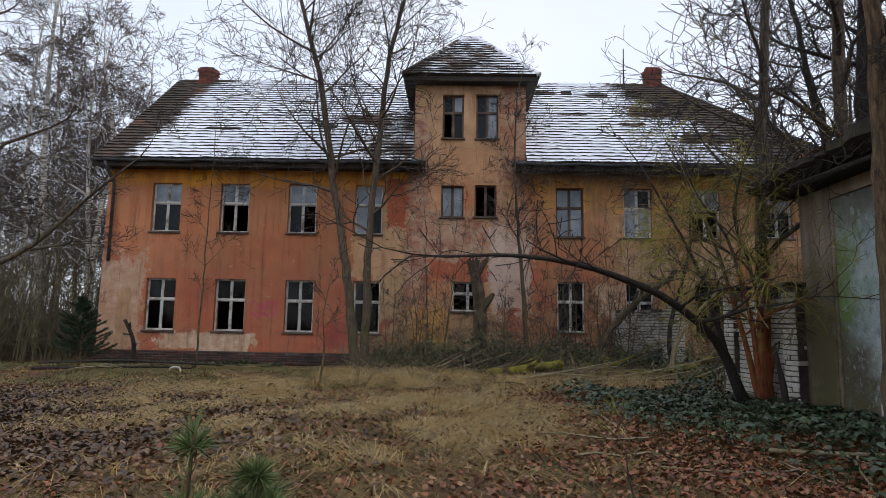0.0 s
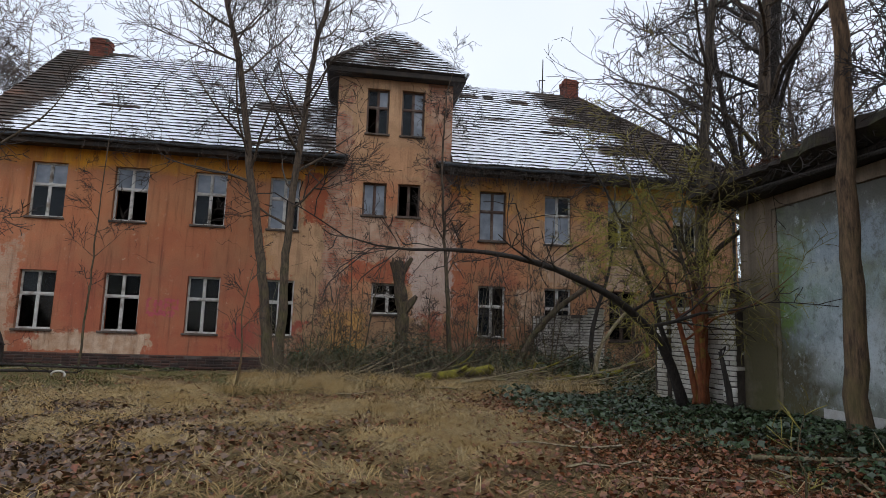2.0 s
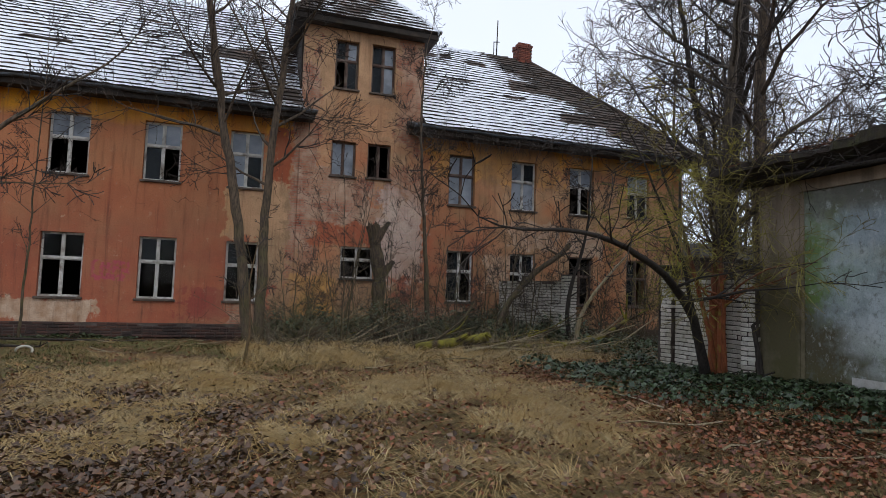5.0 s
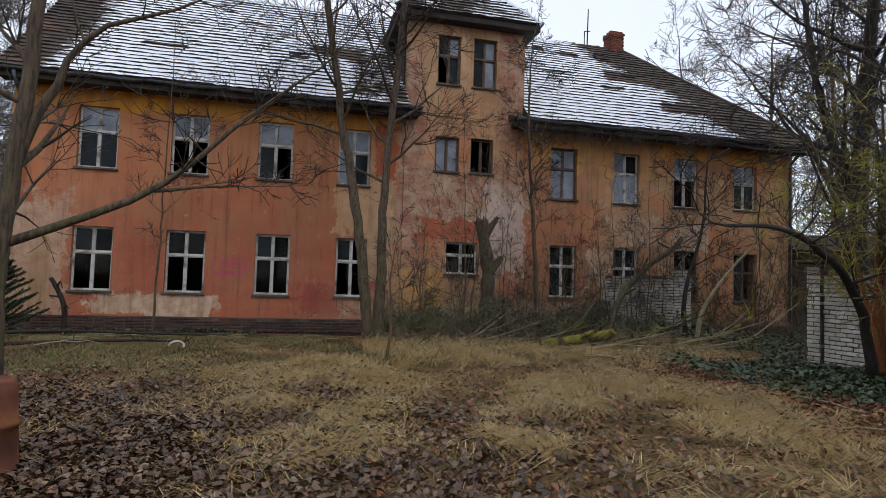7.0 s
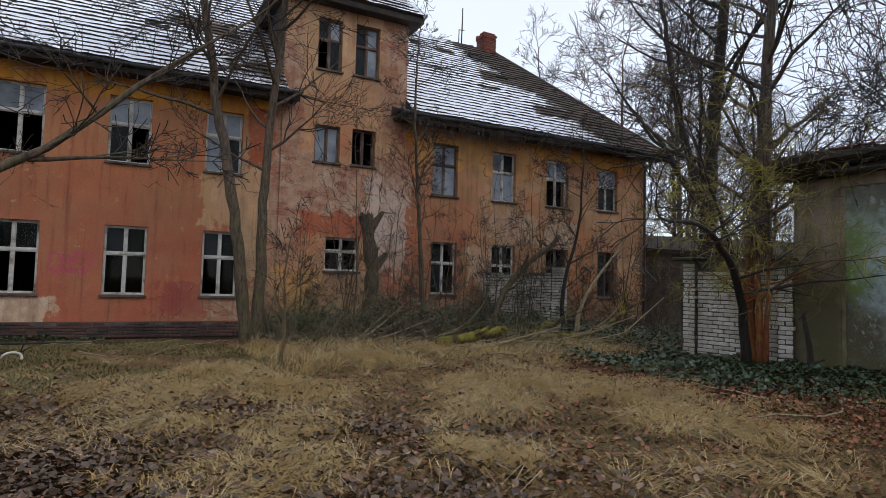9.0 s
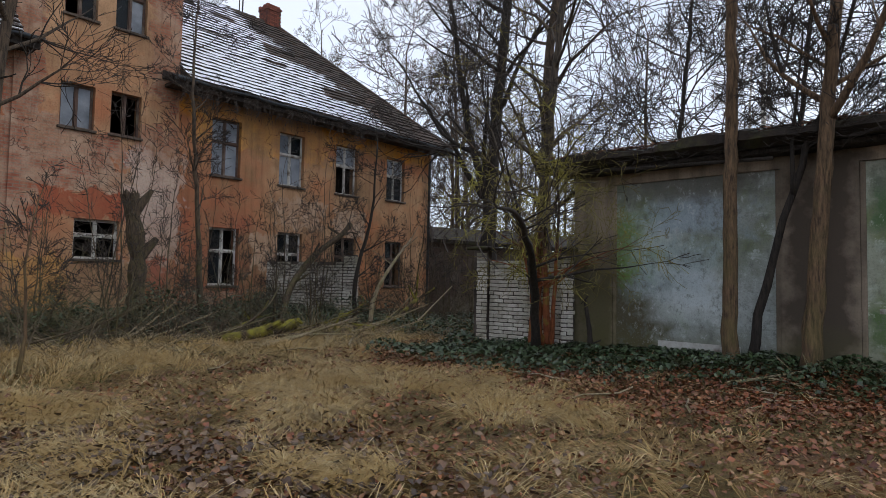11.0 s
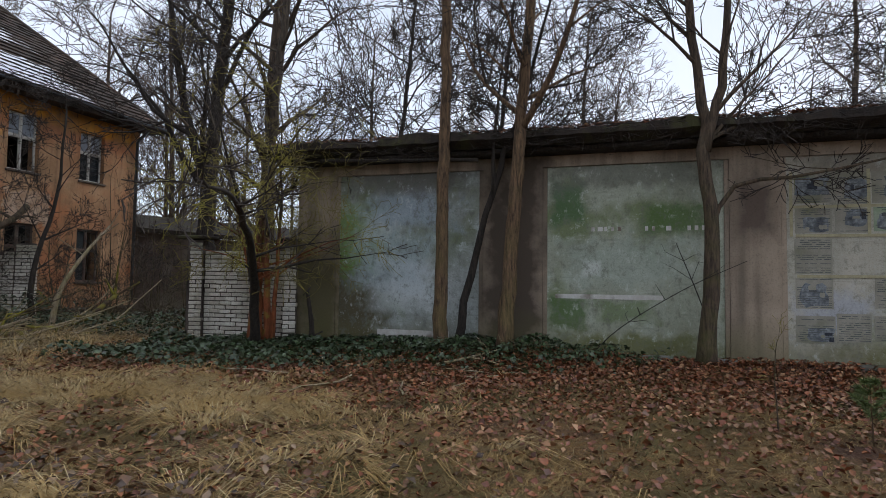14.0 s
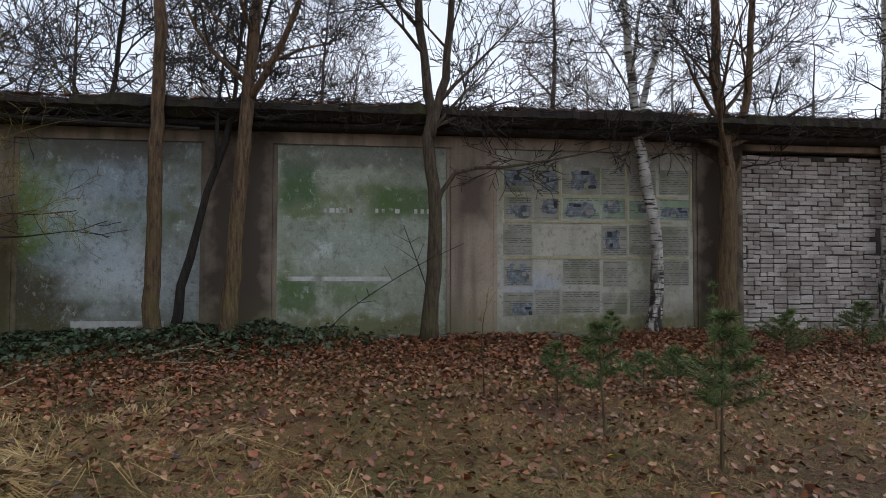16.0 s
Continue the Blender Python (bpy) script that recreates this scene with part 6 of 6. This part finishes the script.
def bough(name, pts, r0, r1, material, label, seed, shoots=6, reach=0.7, category="branch"):
    """A dead bough lying or leaning, with broken side shoots."""
    rng = random.Random(seed)
    base = Vector(pts[0])
    path = smooth_path([Vector(p) - base for p in pts], 16)
    s = Shape()
    s.tube(path, [(r0 + (r1 - r0) * i / 16) * (1 + rng.uniform(-0.08, 0.08)) for i in range(17)], 9, rng=rng, rough=0.06)
    ob = thing(name, base, label, category)
    part("stem", s, M[material], ob, smooth=True)
    if shoots:
        for i in range(shoots):
            s = Shape()
            k = rng.randint(4, 16)
            d = Vector((rng.gauss(0, 1), rng.gauss(0, 1), abs(rng.gauss(0, 0.7)) + 0.1)).normalized()
            a = path[k]
            b = a + d * rng.uniform(0.3, 1.0) * reach
            c = b + Vector((rng.gauss(0, 0.12), rng.gauss(0, 0.12), rng.gauss(0, 0.08)))
            r = max(0.005, r1 * 0.6)
            s.tube([a, b, c], [r, r * 0.7, r * 0.35], 5)
            part("shoot", s, M[material], ob)
    return ob


def dead_wood():
    bough("mossy_log", [(6.5, -5.5, 0.14), (7.2, -5.45, 0.22), (7.9, -5.35, 0.3), (8.3, -5.3, 0.36)], 0.1, 0.13, "moss_log", "mossy rotten log lying in the grass", 1, 4, 0.5, "log")
    bough("mossy_bough", [(7.6, -5.7, 0.1), (8.8, -5.6, 0.14), (10.2, -5.4, 0.17), (11.4, -5.2, 0.35), (12.4, -5.0, 0.8)], 0.1, 0.05, "moss_log", "long moss-grown bough on the ground", 2, 9, 1.0)
    bough("dead_bough", [(11.2, -4.5, 0.1), (11.3, -4.5, 0.75), (11.6, -4.5, 1.3), (12.1, -4.5, 1.9), (12.7, -4.5, 2.5)], 0.07, 0.025, "dead", "barkless pale dead bough leaning upright", 3, 5, 0.7)
    bough("dead_bough", [(9.6, -2.9, 0.3), (10.2, -2.5, 1.2), (11.0, -2.5, 2.05), (11.75, -2.6, 2.6), (12.1, -2.6, 2.95)], 0.1, 0.07, "bark", "dead bough resting on the broken wall", 4, 4, 0.6)
    bough("dead_branch", [(7.6, -8.0, 0.05), (8.4, -7.0, 0.1), (9.2, -6.4, 0.14), (10.2, -6.0, 0.1)], 0.035, 0.012, "dead", "dry pale branch lying in leaves", 5, 5, 0.5)
    bough("dead_branch", [(6.9, -6.2, 0.05), (7.9, -6.1, 0.2), (9.1, -6.3, 0.16), (10.6, -6.6, 0.08)], 0.03, 0.01, "dead", "dry pale branch lying in leaves", 6, 8, 0.6)
    bough("dead_branch", [(8.85, -13.9, 0.1), (9.4, -14.2, 0.14), (10.0, -14.6, 0.22), (10.5, -14.9, 0.3)], 0.028, 0.01, "dead", "dry branch lying over the ivy", 7, 4, 0.5)
    bough("dead_branch", [(-4.6, -5.3, 0.04), (-3.4, -5.0, 0.07), (-2.0, -4.6, 0.08), (-1.0, -4.5, 0.05)], 0.05, 0.02, "bark_dark", "dark wet branch lying in grass", 8, 5, 0.4)
    bough("dead_branch", [(-6.0, -3.0, 0.0), (-4.0, -2.6, 0.08), (-2.0, -2.4, 0.02), (0.6, -2.0, -0.06)], 0.05, 0.02, "bark_dark", "dark wet branch along the house", 9, 6, 0.4)
    bough("broken_sapling", [(-4.4, -1.0, -0.15), (-4.4, -1.0, 0.5), (-4.6, -1.0, 1.0), (-4.75, -1.0, 1.25)], 0.07, 0.05, "bark_dark", "broken dark sapling at the wall", 10, 3, 0.5)
    bough("cut_stump", [(10.55, -11.1, 0.0), (10.5, -11.1, 0.5), (10.42, -11.05, 1.05)], 0.06, 0.03, "bark_dark", "short splintered stump in the ivy", 11, 2, 0.3)
    bough("bramble_cane", [(10.6, -15.9, 0.1), (10.4, -16.4, 0.6), (10.2, -17.3, 1.2), (10.1, -18.1, 1.6)], 0.009, 0.004, "bark_dark", "thin arching bramble cane", 12, 6, 0.35)
    bough("bramble_cane", [(10.6, -17.7, 0.05), (10.55, -17.6, 0.8), (10.6, -17.2, 1.9)], 0.015, 0.005, "bark_dark", "thin upright dark shoot", 13, 5, 0.4)


dead_wood()


def brush_pile():
    """Dry boughs thrown together before the gateway and the ivy."""
    rng = random.Random(71)
    for i in range(44):
        x, y = (rng.uniform(7.4, 12.4), rng.uniform(-6.3, -4.0)) if i % 3 else (rng.uniform(3.4, 7.4), rng.uniform(-5.2, -3.2))
        g, L = rng.gauss(0.1, 0.5), rng.uniform(1.2, 3.0)
        rise = rng.choice((0.05, 0.15, 0.5, 1.0)) * rng.uniform(0.5, 1.2)
        pts = []
        for k in range(4):
            px, py = x + math.cos(g) * L * (k / 3 - 0.5) + rng.gauss(0, 0.06), y + math.sin(g) * L * (k / 3 - 0.5) + rng.gauss(0, 0.06)
            pts.append((px, min(py, -1.0), ground_z(px, py) + 0.03 + rise * (k / 3) ** 1.4 + abs(rng.gauss(0, 0.03))))
        bough("dead_branch", pts, rng.uniform(0.02, 0.045), 0.01, rng.choice(("dead", "dead", "dead", "bark", "moss_log")), "dry branch thrown on the brushwood", 200 + i, 5, 0.6)


brush_pile()


def conifer(name, at, h, seed, label, needles, whorls, reach, needle_len, tufts, width=0.0034, low=0.18):
    """A young pine or spruce: stem, boughs in whorls, needles in brushes."""
    rng = random.Random(seed)
    stem, boughs, leaf = Shape(), [], Shape()
    lean = Vector((rng.gauss(0, 0.03), rng.gauss(0, 0.03), 1))
    stem.tube([lean * (h * i / 6) for i in range(7)], [max(0.003, 0.013 * h * (1.1 - i / 6)) for i in range(7)], 6)

    def brush(p, d, n, length):
        for i in range(n):
            a = (d * rng.uniform(0.3, 1.0) + Vector((rng.gauss(0, 0.6), rng.gauss(0, 0.6), rng.gauss(0, 0.5)))).normalized()
            b = a.cross(Vector((rng.gauss(0, 1), rng.gauss(0, 1), rng.gauss(0, 1)))).normalized() * width
            L = length * rng.uniform(0.6, 1.1)
            k = len(leaf.v)
            leaf.v += [tuple(p - b), tuple(p + b), tuple(p + a * L)]
            leaf.f.append((k, k + 1, k + 2))

    for w in range(whorls):
        f = low + (0.98 - low) * w / max(1, whorls - 1)
        z = h * f
        for j in range(rng.randint(4, 6)):
            g = rng.uniform(0, 6.28)
            L = reach * (1.12 - f) * rng.uniform(0.7, 1.1)
            d = Vector((math.cos(g), math.sin(g), 0.35)).normalized()
            p0 = lean * z
            pts = [p0 + d * L * t + Vector((0, 0, 0.1 * L * t * t)) for t in (0, 0.5, 1.0)]
            boughs.append(Shape())
            boughs[-1].tube(pts, [0.005 * h, 0.004 * h, 0.002], 4, cap=False)
            for k in range(tufts):
                t = 0.25 + 0.75 * k / max(1, tufts - 1)
                brush(p0 + d * L * t + Vector((0, 0, 0.1 * L * t * t)), d, 26, needle_len)
    for k in range(5):
        brush(lean * h * (1 - 0.035 * k), Vector((0, 0, 2.5)), 12, needle_len)
    x, y = at
    ob = thing(name, (x, y, ground_z(x, y) - 0.01), label, "conifer")
    part("stem", stem, M["bark_brown"], ob)
    for b in boughs:
        part("bough", b, M["bark_brown"], ob)
    part("needles", leaf, M[needles], ob)


conifer("pine_sapling", (5.05, -18.15), 0.8, 1, "young pine with soft green needles on a bare stem", "needle", 5, 0.34, 0.08, 5, low=0.45)
conifer("pine_sapling", (5.2, -19.1), 1.1, 2, "slim young pine with upright needles beside the path", "needle", 5, 0.07, 0.055, 2, width=0.0016, low=0.6)
conifer("pine_sapling", (4.42, -18.62), 0.95, 12, "bushy young pine with bare lower stem in leaves", "needle", 6, 0.42, 0.08, 6, low=0.42)
conifer("pine_sapling", (6.26, -18.23), 0.52, 3, "small pale young pine among fallen leaves", "needle", 4, 0.32, 0.07, 5, low=0.45)
conifer("pine_sapling", (6.1, -19.3), 0.45, 4, "small pine seedling with a bare stem", "needle", 4, 0.36, 0.07, 5, low=0.5)
conifer("pine_sapling", (6.67, -19.25), 0.34, 5, "low spreading pine seedling in leaf litter", "needle", 4, 0.5, 0.07, 6, low=0.3)
conifer("pine_sapling", (8.52, -22.27), 0.62, 6, "bushy young pine near the brick bay", "needle", 7, 0.6, 0.08, 6)
conifer("pine_sapling", (8.77, -23.69), 0.7, 7, "bushy young pine near the brick bay", "needle", 7, 0.65, 0.08, 6)
conifer("pine_sapling", (8.1, -21.3), 0.4, 8, "tiny pine seedling in leaf litter", "needle", 4, 0.45, 0.07, 5)
conifer("pine_sapling", (9.5, -20.2), 0.5, 9, "young pine at the foot of the birch", "needle", 5, 0.4, 0.07, 5)
conifer("spruce", (-5.45, -2.0), 1.95, 10, "dark bushy young spruce at the corner of the house", "spruce", 16, 1.15, 0.085, 14, 0.009, low=0.08)
tree("sapling", (6.46, -17.59), "thin leafless sapling close by the path", 29, [([(0, 0, 0), (0.02, 0, 0.4), (-0.03, 0, 0.75), (-0.06, 0, 0.9)], 0.007, 0.002)], "bark", "twig_warm", low=0.4, limbs=4, reach=0.22, levels=2, tip=0.0015)

# ---- brick walls and small things ----
def brick_block(L, W, H):
    s = Shape()
    s.box(-L / 2, L / 2, -W / 2, W / 2, -H / 2, H / 2, 0.008)
    me = bpy.data.meshes.new("brick")
    me.from_pydata(s.v, [], s.f)
    me.update()
    return me


def brick_wall(owner, p0, p1, z0, z1, thick, material, seed, course=0.083, length=0.25, limit=290, holes=(), mortar="lime_mortar", rough=1.0, joint=0.016):
    """Lays courses from p0 to p1, one brick an object, with a mortar core; those past the limit are joined."""
    rng = random.Random(seed)
    a, b = Vector((*p0, 0)), Vector((*p1, 0))
    run = (b - a).length
    u = (b - a).normalized()
    ang = math.atan2(u.y, u.x)
    core = Shape()
    n = Vector((-u.y, u.x, 0)) * (thick / 2 - 0.022)
    q = [a - n, b - n, b + n, a + n]
    core.v = [(*p.xy, z0) for p in q] + [(*p.xy, z1 - 0.02) for p in q]
    core.f = [(4, 5, 6, 7), (3, 2, 1, 0)] + [(j, (j + 1) % 4, 4 + (j + 1) % 4, 4 + j) for j in range(4)]
    inv = owner.matrix_world.inverted()
    core.v = [tuple(inv @ Vector(v)) for v in core.v]
    part("mortar_core", core, M[mortar], owner)
    full, half = brick_block(length - joint, thick, course - joint), brick_block(length / 2 - joint, thick, course - joint)
    for me in (full, half):
        me.materials.append(M[material])
    rows = int((z1 - z0) / course)
    rest, count = Shape(), 0
    for r in range(rows):
        z = z0 + (r + 0.5) * course
        x = 0.0
        first = True
        while x < run - 0.05:
            short = (first and r % 2) or run - x < length * 0.8 or rng.random() < 0.07 * rough
            L = length / 2 if short else length
            c = a + u * (x + L / 2)
            x += L
            first = False
            if any(h[0] < x - L / 2 < h[1] and h[2] < z < h[3] for h in holes):
                continue
            if r == rows - 1 and rng.random() < 0.25:
                continue
            m = Matrix.Translation((c.x + rng.gauss(0, 0.006), c.y + rng.gauss(0, 0.006), z + rng.gauss(0, 0.003 * rough))) @ Matrix.Rotation(ang + rng.gauss(0, 0.014), 4, "Z") @ Matrix.Rotation(rng.gauss(0, 0.01 * rough), 4, "Y")
            if count < limit:
                ob = new("brick", half if short else full)
                ob.parent = owner
                ob.matrix_basis = inv @ m
                count += 1
            else:
                src = half if short else full
                k = len(rest.v)
                mm = inv @ m
                rest.v += [tuple(mm @ v.co) for v in src.vertices]
                rest.f += [tuple(k + w for w in p.vertices) for p in src.polygons]
    if rest.f:
        tagged(part("brick_courses", rest, M[material], owner), kind="stuff")


def built_walls():
    w = thing("gate_wall", (11.1, -9.1, 0), "low white sand-lime brick wall with a gate pillar", "wall")
    bpy.context.view_layer.update()
    brick_wall(w, (11.2, -10.25), (11.2, -8.36), -0.1, 1.84, 0.12, "white_brick", 1, limit=180)
    brick_wall(w, (11.2, -8.34), (11.1, -8.06), -0.1, 2.04, 0.36, "white_brick", 2, limit=60)
    brick_wall(w, (11.22, -10.4), (11.12, -10.18), -0.1, 2.0, 0.3, "white_brick", 3, limit=50)
    for x0, x1, y0, y1, z in ((10.9, 11.42, -8.5, -7.9, 2.06), (10.95, 11.45, -10.45, -10.12, 2.0)):
        s = Shape()
        s.box(x0 - 11.1, x1 - 11.1, y0 + 9.1, y1 + 9.1, z - 0.02, z + 0.05, 0.02)
        part("coping", s, M["felt"], w, "mossy coping")
    v = thing("broken_wall", (11.5, -1.5, 0), "overgrown white brick wall before the house", "wall")
    bpy.context.view_layer.update()
    brick_wall(v, (10.95, -0.15), (11.85, -2.65), -0.25, 1.85, 0.12, "white_brick", 4, limit=230)
    brick_wall(v, (11.86, -2.68), (12.02, -2.98), -0.25, 2.05, 0.32, "white_brick", 5, limit=60)
    # brick bay of the garage
    bpy.context.view_layer.update()
    rot = garage.matrix_world @ Matrix.Translation(-GO)
    a, b = rot @ Vector((GX + 0.16, -22.52, 0)), rot @ Vector((GX + 0.16, -27.5, 0))
    bay = thing("bricked_up_bay", (a.x + 0.3, a.y - 2.5, 0), "rough lime-washed brick filling of a garage bay", "wall")
    bpy.context.view_layer.update()
    brick_wall(bay, (a.x, a.y), (b.x, b.y), -0.12, 3.28, 0.12, "grey_brick", 6, course=0.08, length=0.25, joint=0.01, limit=300, holes=((2.5, 2.95, 1.5, 1.95),), mortar="mortar", rough=2.2)


built_walls()


def plinth_bricks():
    """Sooty brick courses on the face of the plinth."""
    bpy.context.view_layer.update()
    brick_wall(house, (X0, -0.09), (TX0 - 0.05, -0.09), -0.12, 0.27, 0.06, "plinth_brick", 8, course=0.078, limit=300)


plinth_bricks()


def back_shed():
    sh = thing("brick_shed", (20.6, -1.2, 0), "low brick shed with a sloping roof behind the gate", "shed")
    s = Shape()
    pts = [(-2.2, 2.6), (1.6, -3.4), (4.6, -1.5), (0.8, 4.5)]
    zs = [3.0, 2.5, 2.5, 3.0]
    s.v = [(x, y, -0.2) for x, y in pts] + [(x, y, z) for (x, y), z in zip(pts, zs)]
    s.f = [(4, 5, 6, 7)] + [(j, (j + 1) % 4, 4 + (j + 1) % 4, 4 + j) for j in range(4)]
    part("wall", s, M["plinth_wall"], sh)
    s = Shape()
    q = [(-2.7, 2.7), (1.5, -3.9), (5.2, -1.5), (0.9, 5.0)]
    s.v = [(x, y, z + 0.01) for (x, y), z in zip(q, (2.98, 2.48, 3.3, 3.8))] + [(x, y, z + 0.16) for (x, y), z in zip(q, (2.98, 2.48, 3.3, 3.8))]
    s.f = [(4, 5, 6, 7), (3, 2, 1, 0)] + [(j, (j + 1) % 4, 4 + (j + 1) % 4, 4 + j) for j in range(4)]
    part("roof", s, M["felt"], sh, "dark mossy roof")


back_shed()


def rusty_drum():
    s = Shape()
    s.lathe([(0.29, 0.0), (0.29, 0.03), (0.245, 0.05), (0.235, 0.2), (0.225, 0.36), (0.245, 0.375), (0.245, 0.4), (0.222, 0.415), (0.212, 0.58), (0.2, 0.68), (0.17, 0.7), (0.165, 0.68)], 28)
    ob = thing("rusty_drum", (-0.98, -13.1, ground_z(-0.98, -13.1) - 0.01), "rusted ribbed steel drum standing in leaves", "drum")
    part("shell", s, M["rust"], ob, smooth=True)


rusty_drum()


def small_things():
    # white plastic ring on the grass
    s = Shape()
    pts = [(0.13 * math.cos(g), 0.03 * math.sin(g * 2), 0.05 + 0.09 * math.sin(g)) for g in [math.pi * i / 10 - 0.3 for i in range(12)]]
    s.tube(pts, [0.022] * len(pts), 8)
    ob = tagged(part("plastic_handle", s, M["bone"], smooth=True), "white curved plastic piece lying on grass", "litter")
    ob.location = (-1.0, -5.45, ground_z(-1.0, -5.4) + 0.02)
    # pipes at the foot of the garage
    for y0, y1, r in ((-16.7, -17.15, 0.055), (-19.6, -20.7, 0.06), (-17.5, -18.1, 0.035)):
        s = Shape()
        s.tube([(0, 0, 0), (0.03, (y1 - y0) / 2, 0.01), (0.0, y1 - y0, 0)], [r, r, r], 12)
        ob = tagged(part("cement_pipe", s, M["pipe"], smooth=True), "grey broken pipe lying at the garage wall", "pipe", "pipes at the wall")
        ob.location = (10.72 + 0.042 * (y0 + 14), y0, ground_z(10, y0) + r)
    # a few yellow leaves near the path
    rng = random.Random(9)
    for x, y in ((3.9, -17.15), (4.6, -18.0), (4.0, -18.3)):
        s = Shape()
        leaf_quad(s, rng, Vector((0, 0, 0)), 0.09, True)
        ob = tagged(part("yellow_leaf", s, M["yellow_leaf"]), "bright yellow leaf lying on the grass", "leaf")
        ob.location = (x, y, ground_z(x, y) + 0.035)


small_things()


def sheet_part(name, y0, y1, z0, z1, lift, material, label=""):
    s = Shape()
    s.box(GX + 0.035 - lift - 0.002, GX + 0.035 - lift, min(y0, y1), max(y0, y1), z0, z1)
    return gpart(name, s, M[material], label=label)


def picture_blot(rng, y, z, w, h, material, lift):
    """A ragged printed picture: a torn-edged field."""
    s = Shape()
    ring = []
    for i in range(18):
        g = 2 * math.pi * i / 18
        e = max(abs(math.cos(g)), abs(math.sin(g)))
        r = rng.uniform(0.8, 1.04)
        ring.append((GX + 0.035 - lift, y + w / 2 + w / 2 * r * math.cos(g) / e, z + h / 2 + h / 2 * r * math.sin(g) / e))
    s.v = ring
    s.f.append(tuple(range(18)))
    return gpart("picture", s, M[material])


def pasted_paper():
    """Newspaper pages pasted over the third bay: sheets with columns of print and pictures."""
    rng = random.Random(51)
    ys = [-18.5, -19.0, -19.45, -20.1, -20.55, -21.05, -21.6]
    for row, (z0, z1) in enumerate(((2.32, 2.76), (1.92, 2.26), (1.36, 1.84), (0.85, 1.28), (0.4, 0.78))):
        for c, (a, b) in enumerate(zip(ys, ys[1:])):
            if rng.random() < (0.0 if row < 2 else 0.3):
                continue
            a2, b2 = a - rng.uniform(0.005, 0.03), b + rng.uniform(0.005, 0.03)
            zz0, zz1 = z0 + rng.uniform(-0.02, 0.03), z1 + rng.uniform(-0.03, 0.02)
            tone = "green_page" if row == 1 and c >= 2 else "paper"
            sheet_part("newspaper_page", a2, b2, zz0, zz1, 0.004, tone, "greenish newspaper page" if tone == "green_page" else "weathered newspaper page")
            picture = row == 1 or (row == 0 and rng.random() < 0.6) or (row == 3 and c < 2) or (row == 2 and c == 3) or (row == 4 and c == 0)
            if picture:
                w, h = (a2 - b2) * rng.uniform(0.6, 0.95), (zz1 - zz0) * rng.uniform(0.5, 0.9)
                y, z = b2 + ((a2 - b2) - w) * rng.random(), zz0 + ((zz1 - zz0) - h) * rng.random()
                picture_blot(rng, y, z, w, h, "ink_blue", 0.0075)
                for q in range(3):
                    w2, h2 = w * rng.uniform(0.12, 0.4), h * rng.uniform(0.12, 0.35)
                    picture_blot(rng, y + (w - w2) * rng.random(), z + (h - h2) * rng.random(), w2, h2, rng.choice(("ink", "ink_dark", "paper")), 0.0095 + 0.001 * q)
            n = int((zz1 - zz0) / 0.03)
            s = Shape()
            for i in range(n):
                if rng.random() < (0.5 if picture else 0.2):
                    continue
                z = zz0 + 0.02 + i * 0.03
                y = b2 + 0.02
                while y < a2 - 0.06:
                    L = rng.uniform(0.04, 0.16)
                    s.box(GX + 0.0265, GX + 0.0285, y, min(y + L, a2 - 0.02), z, z + 0.009)
                    y += L + rng.uniform(0.01, 0.05)
            if s.f:
                tagged(gpart("print_lines", s, M["ink"]), kind="stuff")
    for z in (2.29, 1.88, 1.31):
        sheet_part("paper_strip", -18.45 - rng.uniform(0, 0.1), -21.6 + rng.uniform(0, 0.3), z - 0.02, z + 0.02, 0.012, "cream")
    for y in (-19.42, -20.52, -18.47, -21.62):
        sheet_part("paper_strip", y - 0.02, y + 0.02, 1.87, 2.8, 0.014, "cream")
    # white chalk line and worn rows of marks on the green bay
    for i in range(20):
        y = -15.6 - i * 0.1
        if rng.random() < 0.75:
            sheet_part("paint_mark", y, y - rng.uniform(0.04, 0.085), 1.98, 2.05, 0.003, "white_paint")
    sheet_part("paint_band", -15.15, -16.75, 0.93, 1.0, 0.003, "white_paint")
    sheet_part("light_slab", -12.1, -13.4, 0.1, 0.34, 0.02, "white_paint", "pale board at the foot of the bay")


pasted_paper()



def roof_litter():
    """Leaves, twigs and roots along the ragged edge of the garage roof."""
    rng = random.Random(61)
    s = Shape()
    for i in range(4200):
        y = rng.uniform(-30, GY0 + 0.3)
        x = GX - 0.5 + abs(rng.gauss(0, 0.22))
        leaf_quad(s, rng, Vector((x, y, GTOP + 0.3 + 0.06 * min(1.0, (x - GX + 0.5) * 4) + rng.uniform(0, 0.05))), rng.uniform(0.04, 0.09), True)
    tagged(gpart("leaf_layer", s, M["leaf"]), "dead leaves on the roof edge", kind="stuff")
    s = Shape()
    for i in range(1300):
        y = rng.uniform(-28, GY0 + 0.3)
        p = Vector((GX - 0.52 + rng.uniform(-0.02, 0.1), y, GTOP + rng.uniform(0.1, 0.38)))
        q = p + Vector((rng.uniform(-0.12, 0.05), rng.gauss(0, 0.35), rng.uniform(-0.26, 0.14)))
        s.tube([p, (p + q) / 2 + Vector((rng.gauss(0, 0.03), 0, rng.gauss(0, 0.03))), q], [0.006, 0.005, 0.003], 3, cap=False)
    tagged(gpart("root_fringe", s, M["twig"]), "bare roots and twigs hanging from the roof edge", kind="stuff")


roof_litter()
